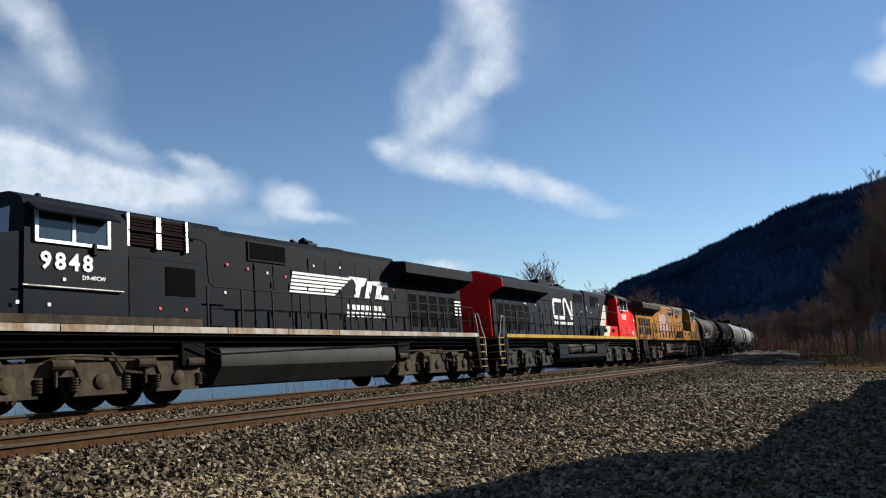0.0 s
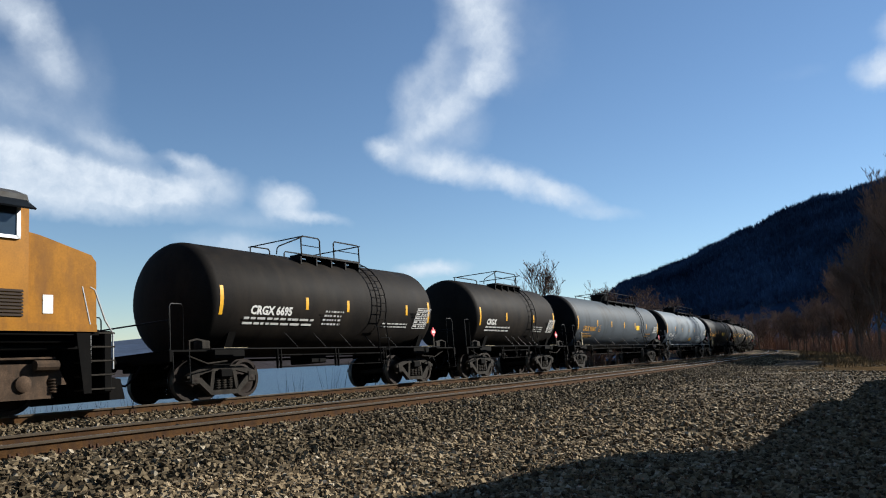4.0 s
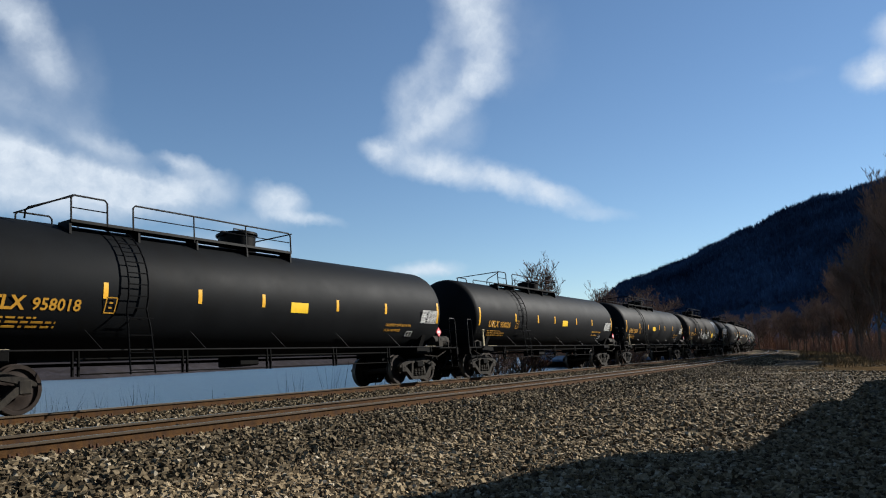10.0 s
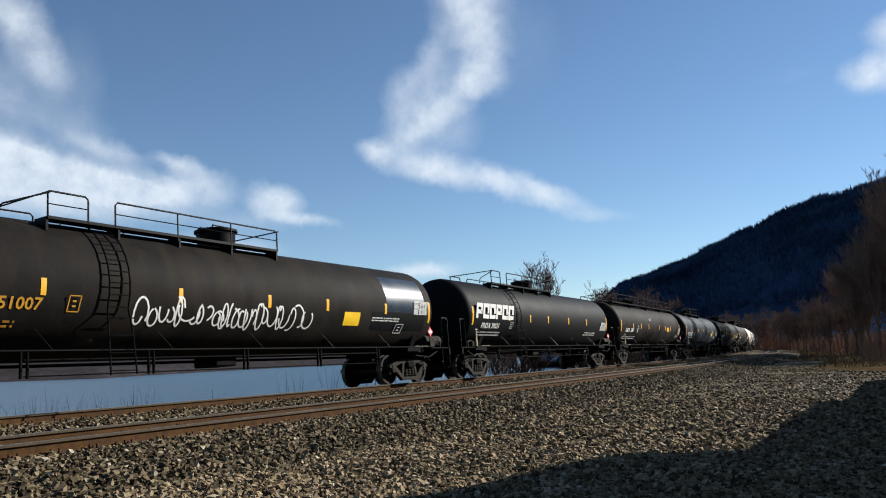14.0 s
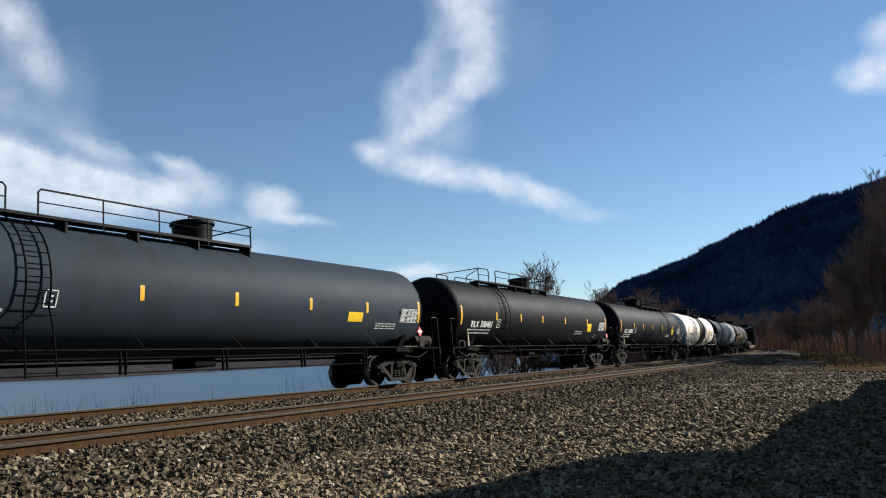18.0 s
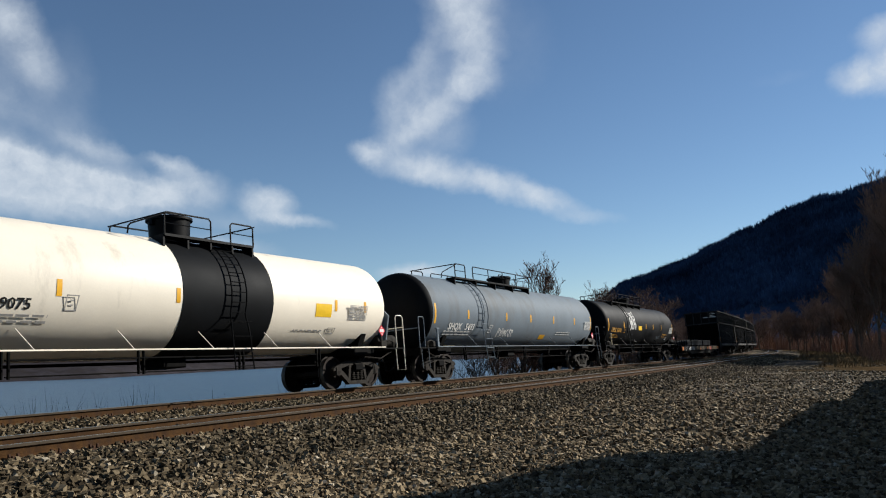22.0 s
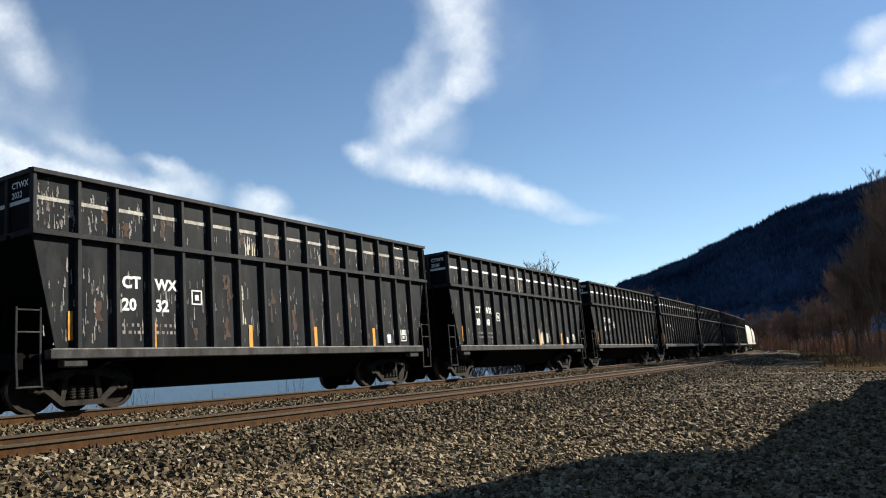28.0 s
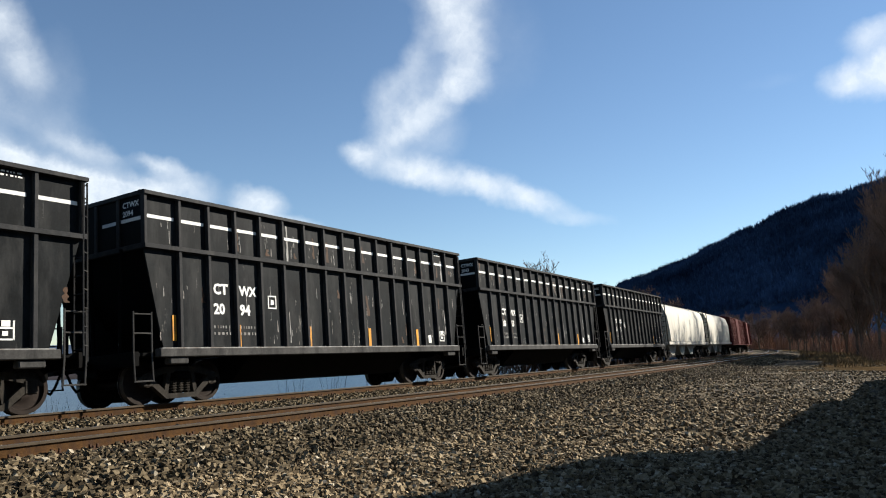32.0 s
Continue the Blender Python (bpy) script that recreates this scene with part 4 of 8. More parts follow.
def locomotive(u, L, d, style, label, short=0.0):
    """d = 1: nose towards the train's tail; -1: nose leading. Both sides are built alike, markings on the near side."""
    car = thing("locomotive", label, "locomotive", "locomotives of the train")
    CARS.append((car, u + L / 2))
    hood, cabm, sill = {"ns": (M_NS, M_NS, M_NSSTRIPE), "cn": (M_CNGREY, M_CNRED, M_YSTRIPE), "up": (M_UPYEL, M_UPYEL, M_UPYEL)}[style]
    endm = {"ns": M_NS, "cn": M_CNRED, "up": M_UPBROWN}[style]
    wingm = {"ns": M_NS, "cn": M_CNGREY, "up": M_UPBROWN}[style]

    R0 = -9.45 + short

    def bx(m, x0, x1, y0, y1, z0, z1, b=0.0):
        a, c = sorted((d * x0, d * x1))
        return m.box(a, y0, z0, c, y1, z1, b)

    # frame, deck, stripe
    m = Mesh()
    bx(m, -10.1 + short, 10.1, -1.2, 1.2, 1.15, 1.42, 0.02)
    bx(m, -9.6 + short, 9.9, -1.46, 1.46, 1.40, 1.52, 0.01)
    part("frame", m, M_FRAME, car)
    for sy in (-1, 1):
        m = Mesh()
        n = 9
        for i in range(n):
            x0, x1 = -9.55 + short + (19.4 - short) * i / n, -9.55 + short + (19.4 - short) * (i + 1) / n - 0.03
            bx(m, x0, x1, sy * 1.49 - 0.02, sy * 1.49 + 0.02, 1.47, 1.61)
        part("sill_stripe", m, sill, car)
    # fuel tank
    m = Mesh()
    if style == "ns":
        m.prism([(-1.35, 1.15), (1.35, 1.15), (1.42, 1.05), (1.42, 0.72), (1.1, 0.3), (-1.1, 0.3), (-1.42, 0.72), (-1.42, 1.05)], 0, -3.7, 3.5)
    else:
        m.prism([(-0.7, 1.15), (0.7, 1.15), (0.75, 0.72), (1.42, 0.7), (1.42, 0.55), (1.2, 0.36), (-1.2, 0.36), (-1.42, 0.55), (-1.42, 0.7), (-0.75, 0.72)], 0, -3.6, 3.5)
        bx(m, 2.0, 3.5, -1.42, 1.42, 0.6, 1.18, 0.03)
        bx(m, -3.6, -2.4, -1.42, 1.42, 0.6, 1.18, 0.03)
    part("fuel_tank", m, M_FUEL if style == "ns" else M_GRIME if style == "up" else M_CNGREY, car)
    if style != "ns":
        for sy in (-1, 1):
            for x0, x1 in ((-2.25, -0.3), (-0.05, 1.9)):
                a, c = sorted((d * x0, d * x1))
                w = c - a
                m = Mesh().turn([(0, 0.05), (0.02, 0.16), (0.1, 0.24), (w * 0.15, 0.25), (w * 0.16, 0.262), (w * 0.19, 0.262), (w * 0.2, 0.25), (w * 0.8, 0.25), (w * 0.81, 0.262), (w * 0.84, 0.262), (w * 0.85, 0.25), (w - 0.1, 0.24), (w - 0.02, 0.16), (w, 0.05)], (1, 0, 0), (a, sy * 1.15, 0.97), 20)
                part("air_reservoir", m, M_GRIME if style == "up" else M_TRUCK, car)
    # long hood with doors
    hy, zt = 0.93, 4.12
    m = Mesh()
    prof = [(-hy, 1.5), (-hy, zt - 0.16), (-hy + 0.14, zt), (hy - 0.14, zt), (hy, zt - 0.16), (hy, 1.5)]
    ax0 = 3.2 if style == "ns" else 2.1
    a, c = sorted((d * -4.6, d * ax0))
    m.prism(prof, 0, a, c)
    part("engine_hood", m, hood, car)
    m = Mesh()
    a, c = sorted((d * R0, d * -4.6))
    m.prism([(-hy, 1.5), (-hy, zt - 0.2), (hy, zt - 0.2), (hy, 1.5)], 0, a, c)
    part("radiator_hood", m, hood if style != "ns" else M_NS, car)
    part("hood_end", bx(Mesh(), R0 - 0.17, R0, -hy + 0.06, hy - 0.06, 1.5, zt - 0.25, 0.05), endm, car)
    # doors: one panel each, slightly proud
    xs = [-4.5, -3.75, -3.05, -2.3, -1.55, -0.85, -0.1, 0.65, 1.35, 2.05]
    for i in range(len(xs) - 1):
        for sy in (-1, 1):
            part("hood_door", bx(Mesh(), xs[i] + 0.012, xs[i + 1] - 0.012, sy * (hy + 0.01) - 0.012, sy * (hy + 0.01) + 0.012, 1.62, zt - 0.42 if i < 6 else 3.35, 0.004), hood, car)
        for z in (2.0, 2.75):
            part("door_latch", bx(Mesh(), xs[i] + 0.06, xs[i] + 0.1, -hy - 0.05, -hy - 0.02, z, z + 0.14, 0.006), M_PIPE, car)
        for z in (1.8, 2.6, 3.2):
            part("hinge", bx(Mesh(), xs[i + 1] - 0.06, xs[i + 1] - 0.02, -hy - 0.036, -hy - 0.02, z, z + 0.07), hood, car)
    # radiator doors with dark louvres
    for i in range(6):
        x0 = R0 + 0.35 + i * 0.68
        for sy in (-1,):
            dr = part("radiator_door", bx(Mesh(), x0 + 0.012, x0 + 0.67, sy * (hy + 0.012) - 0.012, sy * (hy + 0.012) + 0.012, 1.62, 3.15, 0.004), hood, car)
            if i < 5:
                m = Mesh()
                for z0, z1 in ((1.85, 2.35), (2.42, 2.95)):
                    bx(m, x0 + 0.12, x0 + 0.6, -hy - 0.034, -hy - 0.026, z0, z1)
                part("vent", m, M_DARK, dr, "dark louvred vent")
    # radiator wings
    m = Mesh()
    prof = [(-0.93, 3.22), (-1.5, 3.52), (-1.5, 3.86), (-1.42, 3.96), (-0.7, 4.06), (0.7, 4.06), (1.42, 3.96), (1.5, 3.86), (1.5, 3.52), (0.93, 3.22), (0.93, 3.6), (-0.93, 3.6)]
    wa = R0 - 0.05
    a, c = sorted((d * wa, d * -4.35))
    peak = {"ns": 4.08, "cn": 4.34, "up": 4.2}[style]
    top = [(-1.5, 3.55), (-1.5, 3.84), (-1.44, 3.92), (-0.25, peak), (0.25, peak), (1.44, 3.92), (1.5, 3.84), (1.5, 3.55)]
    m.prism([(-0.9, 3.3)] + top + [(0.9, 3.3)], 0, a, c)
    part("radiator_wing", m, wingm, car, "overhanging radiator wings")
    for x in (R0 + 0.45, -7.6, -6.2, -4.9):
        for sy in (-1, 1):
            a, c = sorted((d * x, d * (x + 0.06)))
            part("wing_bracket", Mesh().prism([(sy * 0.93, 3.1), (sy * 0.93, 3.56), (sy * 1.4, 3.56)], 0, a, c), wingm, car)
    if style == "cn":
        part("wing_end", Mesh().prism([(-0.9, 3.3)] + top + [(0.9, 3.3)], 0, min(d * (wa - 0.06), d * wa), max(d * (wa - 0.06), d * wa)), M_CNRED, car, "red painted wing end")
    m = Mesh()
    for k in range(3):
        bx(m, R0 + 0.2 + k * 1.5, R0 + 1.55 + k * 1.5, -0.24, 0.24, peak, peak + 0.04, 0.02)
    part("radiator_screen", m, M_DARK, car)
    if style == "cn":
        part("inverter_box", bx(Mesh(), -4.35, -3.15, -0.985, 0.985, 3.3, 4.3, 0.03), hood, car)
    # auxiliary cab between hood and driver's cab
    ax1 = 6.25
    m = Mesh()
    a, c = sorted((d * ax0, d * ax1))
    ay = 0.98 if style != "ns" else 1.02
    m.prism([(-ay, 1.5), (-ay, zt - 0.1), (-ay + 0.12, zt + 0.04), (ay - 0.12, zt + 0.04), (ay, zt - 0.1), (ay, 1.5)], 0, a, c)
    aux = part("auxiliary_cab", m, hood, car)
    if style == "ns":
        m = bx(Mesh(), 4.3, 6.25, -1.5, 1.5, 1.5, 3.05, 0.03)
        bx(m, 4.42, 6.25, -1.42, 1.42, 3.0, 4.0, 0.03)
        part("equipment_cabinet", m, hood, car)
        for x0 in (4.72, 5.52):
            m = Mesh()
            bx(m, x0, x0 + 0.68, -1.45, -1.41, 3.3, 3.92)
            vt = part("blower_vent", m, M_REDDARK, car, "dark red louvred vent")
            m = louvre(min(d * x0, d * (x0 + 0.68)), max(d * x0, d * (x0 + 0.68)), 3.3, 3.92, -1.45, 9, 0.02)
            part("slats", m, M_REDDARK, vt)
            for e in (x0 - 0.06, x0 + 0.68):
                part("vent_frame", bx(Mesh(), e, e + 0.06, -1.50, -1.42, 3.26, 3.96), M_SILVER, vt)
        part("cabinet_vent", bx(Mesh(), 4.5, 5.3, -1.515, -1.495, 2.28, 2.9), M_DARK, car)
    else:
        m = bx(Mesh(), 2.9, 6.25, -1.42, 1.42, 1.5, 2.2, 0.03)
        m.prism([(d * 2.9, 1.55), (d * 2.9, 2.15), (d * 2.25, 1.55)], 1, -1.3, 1.3)
        part("equipment_cabinet", m, hood, car)
        for x0 in (3.6, 5.0):
            part("cabinet_vent", louvre(min(d * x0, d * (x0 + 0.5)), max(d * x0, d * (x0 + 0.5)), 1.85, 2.05, -1.425, 4), M_DARK, car)
    # square grilles high on the hood
    for x0, x1, z0, z1 in ((0.55, 1.75, 3.45, 3.85), (3.1, 3.7, 3.3, 3.85), (3.85, 4.35, 3.6, 3.85)) if style != "ns" else ((0.85, 2.2, 3.45, 3.88),):
        for sy in (-1, 1):
            yg = (ay if x0 > ax0 else hy) + 0.022
            gr = part("intake_grille", bx(Mesh(), x0, x1, sy * yg - 0.006, sy * yg + 0.006, z0, z1), M_DARK, car, "dark square intake grille")
            m = Mesh()
            for e0, e1, f0, f1 in ((x0 - 0.04, x1 + 0.04, z0 - 0.04, z0), (x0 - 0.04, x1 + 0.04, z1, z1 + 0.03), (x0 - 0.04, x0, z0, z1), (x1, x1 + 0.04, z0, z1)):
                bx(m, e0, e1, sy * yg - 0.014, sy * yg + 0.014, f0, f1)
            part("grille_frame", m, hood if style != "up" else M_UPGREY, gr)
            for q in range(6):
                xq = x0 + (x1 - x0) * (q + 0.5) / 6
                part("grille_bar", bx(Mesh(), xq - 0.012, xq + 0.012, sy * yg - 0.011, sy * yg + 0.011, z0, z1), M_DARK, gr)
    if style == "up":
        part("roof_band", bx(Mesh(), 2.12, 6.2, -ay - 0.03, -ay - 0.004, 3.6, zt - 0.1), M_UPGREY, car, "grey upper band")
        part("roof_band", bx(Mesh(), 0.3, 2.1, -hy - 0.03, -hy - 0.024, 3.6, zt - 0.17), M_UPGREY, car)
        part("inverter_box", bx(Mesh(), -4.35, -2.6, -0.96, 0.96, 3.72, 4.15, 0.03), M_UPBROWN, car)
        part("roof_skin", bx(Mesh(), -4.35, 8.2, -0.9, 0.9, zt + 0.0, zt + 0.055), M_UPGREY, car)
        part("red_stripe", bx(Mesh(), -3.6, 1.9, -hy - 0.034, -hy - 0.022, 3.66, 3.74), M_UPRED, car)
        part("red_stripe", bx(Mesh(), 2.1, 6.2, -ay - 0.036, -ay - 0.03, 3.52, 3.6), M_UPRED, car)
    # driver's cab and nose
    m = Mesh()
    cx0, cx1 = 6.25, 8.45
    a, c = sorted((d * cx0, d * cx1))
    m.prism([(-1.5, 1.6), (-1.5, 3.75), (-1.38, 3.98), (-1.0, 4.14), (-0.4, 4.2), (0.4, 4.2), (1.0, 4.14), (1.38, 3.98), (1.5, 3.75), (1.5, 1.6)], 0, a, c)
    cab = part("cab", m, cabm, car)
    if style != "ns":
        m = Mesh()
        a, c = sorted((d * (cx0 - 0.02), d * (cx1 + 0.02)))
        m.prism([(-1.46, 3.86), (-1.4, 4.0), (-1.0, 4.17), (-0.4, 4.23), (0.4, 4.23), (1.0, 4.17), (1.4, 4.0), (1.46, 3.86)], 0, a, c)
        part("cab_roof", m, M_UPGREY if style == "up" else M_NS, cab)
    m = Mesh()
    m.prism([(d * 8.45, 1.6), (d * 8.45, 3.3), (d * 8.7, 3.26), (d * 9.75, 2.98), (d * 9.85, 2.85), (d * 9.85, 1.6)], 1, -1.45, 1.45)
    part("nose", m, cabm, car, "wide sloping nose")
    for sy in (-1, 1):
        yy = sy * 1.515
        win = part("side_window", bx(Mesh(), 6.75, 8.2, yy - 0.012, yy + 0.012, 3.18, 3.72), M_GLASS, cab, "dark side window")
        m = Mesh()
        for x0, x1, z0, z1 in ((6.68, 8.27, 3.12, 3.18), (6.68, 8.27, 3.72, 3.77), (6.68, 6.75, 3.12, 3.77), (8.2, 8.27, 3.12, 3.77), (7.45, 7.52, 3.18, 3.72)):
            bx(m, x0, x1, yy - 0.03, yy + 0.03, z0, z1)
        part("window_frame", m, M_SILVER, win)
        m = Mesh()
        a, c = sorted((d * 6.65, d * 8.4))
        m.prism([(sy * 1.47, 3.83), (sy * 1.5, 3.87), (sy * 1.82, 3.66), (sy * 1.8, 3.63)], 0, a, c)
        part("sunshade", m, M_NS, cab, "dark sunshade over the window")
        m = Mesh()
        bx(m, 7.0, 7.09, yy - 0.06, yy + 0.06, 2.95, 3.2, 0.02)
        part("mirror", m, M_PIPE, cab)
    m = Mesh()
    for i, y in enumerate((-1.05, 0.1)):
        vs = [(d * 8.46, y, 3.35), (d * 8.46, y + 0.95, 3.35), (d * 8.44, y + 0.95, 3.85), (d * 8.44, y, 3.85)]
        m.add([(p[0] + d * 0.012, p[1], p[2]) for p in vs], [(0, 1, 2, 3)])
    part("windscreen", m, M_GLASS, cab)
    # roof gear
    m = Mesh()
    for y, lx in ((0.1, 0.5), (-0.25, 0.42), (-0.1, 0.34)):
        m.turn([(0, 0.03), (lx * 0.5, 0.035), (lx, 0.085), (lx + 0.01, 0.06)], (-1, 0, 0), (d * -0.6 + 0.1, y - 0.4, zt + 0.14), 10)
    bx(m, -0.75, -0.35, -0.8, 0.0, zt, zt + 0.08, 0.01)
    part("horn", m, M_PIPE, car)
    part("exhaust_stack", bx(Mesh(), -2.6, -1.7, -0.35, 0.35, zt - 0.02, zt + 0.16, 0.03), M_DARK, car)
    m = Mesh()
    for x in (6.7, 7.3, 7.9):
        bx(m, x, x + 0.3, -0.5, 0.1, 4.2, 4.27, 0.02)
    m.turn([(0, 0.06), (0.12, 0.06), (0.14, 0.03)], (0, 0, 1), (d * 7.7, -0.7, 4.14), 10)
    part("roof_antenna", m, M_PIPE, cab)
    # handrails along the walkway, posts singly
    for sy in (-1, 1):
        y = sy * 1.46
        n = 13
        rail_end = 4.0 if style == "ns" else 2.55
        xs2 = [R0 + 0.1 + (rail_end - R0) * i / (n - 1) for i in range(n)]
        m = Mesh()
        m.tube([(d * xs2[0], y, 1.55), (d * xs2[0], y, 2.5), (d * (xs2[0] + 0.06), y, 2.56), (d * 2.65, y, 2.56), (d * 3.1, y, 3.0 if style != "ns" else 2.56), (d * 6.2, y, 3.0 if style != "ns" else 2.56)] if style != "ns" else
               [(d * xs2[0], y, 1.55), (d * xs2[0], y, 2.5), (d * (xs2[0] + 0.06), y, 2.56), (d * 3.9, y, 2.56), (d * 4.05, y, 2.65), (d * 4.1, y, 3.55), (d * 4.25, y, 3.62), (d * 6.2, y - sy * -0.06, 3.62)], 0.021, 6)
        hr = part("handrail", m, M_PIPE if style != "up" else M_UPBROWN, car)
        m = Mesh()
        m.tube([(d * xs2[0], y, 2.05), (d * rail_end, y, 2.05)], 0.015, 5)
        part("mid_rail", m, M_PIPE, hr)
        pw = 0.05 if style == "cn" else 0.025
        post = Mesh().box(-pw, -0.02, 1.5, pw, 0.02, 2.56).data("rail_post", 0)
        for x in xs2[1:]:
            part("rail_post", post, M_PIPE, hr, "", Matrix.Translation((d * x, y, 0)))
    # end steps, grab irons, pilots
    for e in (-1, 1):
        cut = short if e * d < 0 else 0.0
        x0 = e * (9.7 - cut)
        for sy in (-1, 1):
            for i in range(5):
                z = 0.36 + i * 0.27
                part("step", Mesh().box(min(x0, x0 + e * 0.55), sy * 1.2 - 0.26, z, max(x0, x0 + e * 0.55), sy * 1.2 + 0.26, z + 0.03), M_YSTRIPE if style != "up" else M_TRUCK, car)
            for y in (sy * 1.47, sy * 0.95):
                m = Mesh().prism([(x0 - e * 0.14, 0.3), (x0 + e * 0.02, 0.3), (x0 + e * 0.0, 1.5), (x0 - e * 0.3, 1.5)], 1, y - 0.015, y + 0.015)
                part("step_stringer", m, M_FRAME, car)
            y = sy * 1.44
            part("grab_iron", Mesh().tube([(x0 + e * 0.02, y, 2.35), (x0 + e * 0.12, y, 2.3), (x0 + e * 0.35, y, 1.7), (x0 + e * 0.52, y, 1.45), (x0 + e * 0.52, y, 0.75)], 0.02, 6), M_WRAIL, car, "white curved grab iron")
            part("grab_iron", Mesh().tube([(x0 - e * 0.15, y, 2.35), (x0 + e * 0.02, y, 1.6), (x0 + e * 0.02, y, 0.75)], 0.02, 6), M_WRAIL, car, "white curved grab iron")
        q = 10.15 - cut
        m = Mesh()
        for y in (-0.85, -0.3, 0.3, 0.85):
            m.tube([(e * q, y, 1.5), (e * q, y, 2.35)], 0.02, 6)
        m.tube([(e * q, -0.85, 2.35), (e * q, 0.85, 2.35)], 0.02, 6)
        part("end_rail", m, M_PIPE, car)
        m = Mesh()
        m.box(min(e * (q - 0.15), e * (q + 0.05)), -1.45, 0.3, max(e * (q - 0.15), e * (q + 0.05)), 1.45, 1.5, 0.03)
        m.prism([(e * (q + 0.05), 0.15), (e * (q + 0.05), 0.6), (e * (q + 0.3), 0.55), (e * (q + 0.4), 0.15)], 1, -1.35, 1.35)
        m.tube([(e * (q + 0.05), -0.6, 0.95), (e * (q + 0.25), -0.62, 0.6), (e * (q + 0.45), -0.6, 0.5)], 0.03, 6)
        part("pilot", m, M_FRAME, car, "end plate with snow plough")
        loco_truck(car, e * (6.65 - cut * 0.4), {"up": M_GRIME, "cn": M_TRUCK, "ns": M_LTRUCK}[style])
    me = shared(("coupler",), coupler)
    for e in (-1, 1):
        q = L / 2 - 0.03 - (short if e * d < 0 else 0.0)
        part("coupler", me, M_FRAME, car, "", Matrix.Translation((e * q, 0, 0)) @ Matrix.Rotation(0 if e > 0 else math.pi, 4, "Z"))
    # underfloor boxes and pipes
    m = Mesh()
    for x in (-4.4, 4.2):
        m.box(x - 0.35, -1.3, 0.75, x + 0.35, 1.3, 1.3, 0.03)
    m.tube([(-9.5, -1.3, 1.3), (9.5, -1.3, 1.3)], 0.03, 6)
    m.tube([(-4.5, -1.42, 1.25), (-3.8, -1.42, 1.0), (3.9, -1.42, 1.22), (4.6, -1.42, 1.3)], 0.02, 6)
    part("underfloor_gear", m, M_FRAME, car)
    return car


def lay_rect(car, name, x0, x1, z0, z1, y, material, label=""):
    return part(name, Mesh().box(x0, y - 0.003, z0, x1, y, z1), material, car, label, smooth=0)


def small_warnings(car, spots, y, colours):
    for i, (x, z) in enumerate(spots):
        lay_rect(car, "warning_decal", x, x + 0.065, z, z + 0.065, y, colours[i % len(colours)])


# black leading locomotive
ns = locomotive(5.3, 22.2, -1, "ns", "black diesel locomotive with white markings leading the train", 0.55)
text_on(ns, "9848", -8.15, 2.64, 0.45, M_LETTER, -1.52, bold=0.014, space=1.28)
text_on(ns, "D9-40CW", -7.3, 2.47, 0.12, M_LETTER, -1.52, bold=0.003)
m = Mesh()
for i in range(6):
    z = 2.66 + i * 0.105
    m.prism([(-0.75 + i * 0.03, z), (1.2 + i * 0.16, z), (1.27 + i * 0.16, z + 0.07), (-0.72 + i * 0.03, z + 0.07)], 1, -0.966, -0.962)
m.prism([(1.9, 3.30), (2.9, 3.30), (2.7, 3.05), (2.35, 2.95), (2.2, 3.2)], 1, -0.966, -0.962)
for k in range(3):
    m.prism([(2.15 + k * 0.55, 2.68), (2.4 + k * 0.55, 2.68), (2.65 + k * 0.55, 3.22), (2.35 + k * 0.55, 3.22)], 1, -0.967, -0.963)
m.box(3.2, -0.967, 3.1, 4.0, -0.963, 3.24).box(3.3, -0.967, 2.68, 4.0, -0.963, 2.82)
part("emblem", m, M_LETTER, ns, "white striped emblem", smooth=0)
m = Mesh()
for z, x0, x1 in ((2.3, 1.8, 3.7), (2.08, 1.75, 3.8)):
    x = x0
    while x < x1 - 0.1:
        m.box(x, -0.967, z, x + 0.16, -0.963, z + 0.15)
        x += 0.23
part("name_bars", m, M_LETTER, ns, "row of white bars", smooth=0)
m = Mesh()
for k in range(5):
    m.box(8.3, -1.0, 2.3 + k * 0.12, 8.75, -0.996, 2.36 + k * 0.12)
part("end_stripes", m, M_LETTER, ns, smooth=0)
small_warnings(ns, [(-5.3, 2.3), (-3.0, 3.2), (-3.1, 2.5), (-2.3, 3.15), (-1.6, 3.1), (-0.9, 3.05), (0.3, 3.45), (4.3, 3.0), (1.5, 3.5)], -0.966, [M_LETTER, M_RED])
small_warnings(ns, [(-8.6, 1.95), (-8.0, 1.93), (-5.5, 1.95), (-4.8, 1.95), (-7.7, 2.42)], -1.515, [M_LETTER, M_LETTER, M_RED, M_RED])
part("grab_rod", Mesh().tube([(-8.5, -1.55, 2.3), (-6.4, -1.55, 2.28)], 0.02, 6), M_STEEL, ns)
part("grime_band", Mesh().box(-9.8, -1.512, 1.62, -4.32, -1.506, 1.78), M_LTRUCK, ns, "dusty lower cab side", smooth=0)

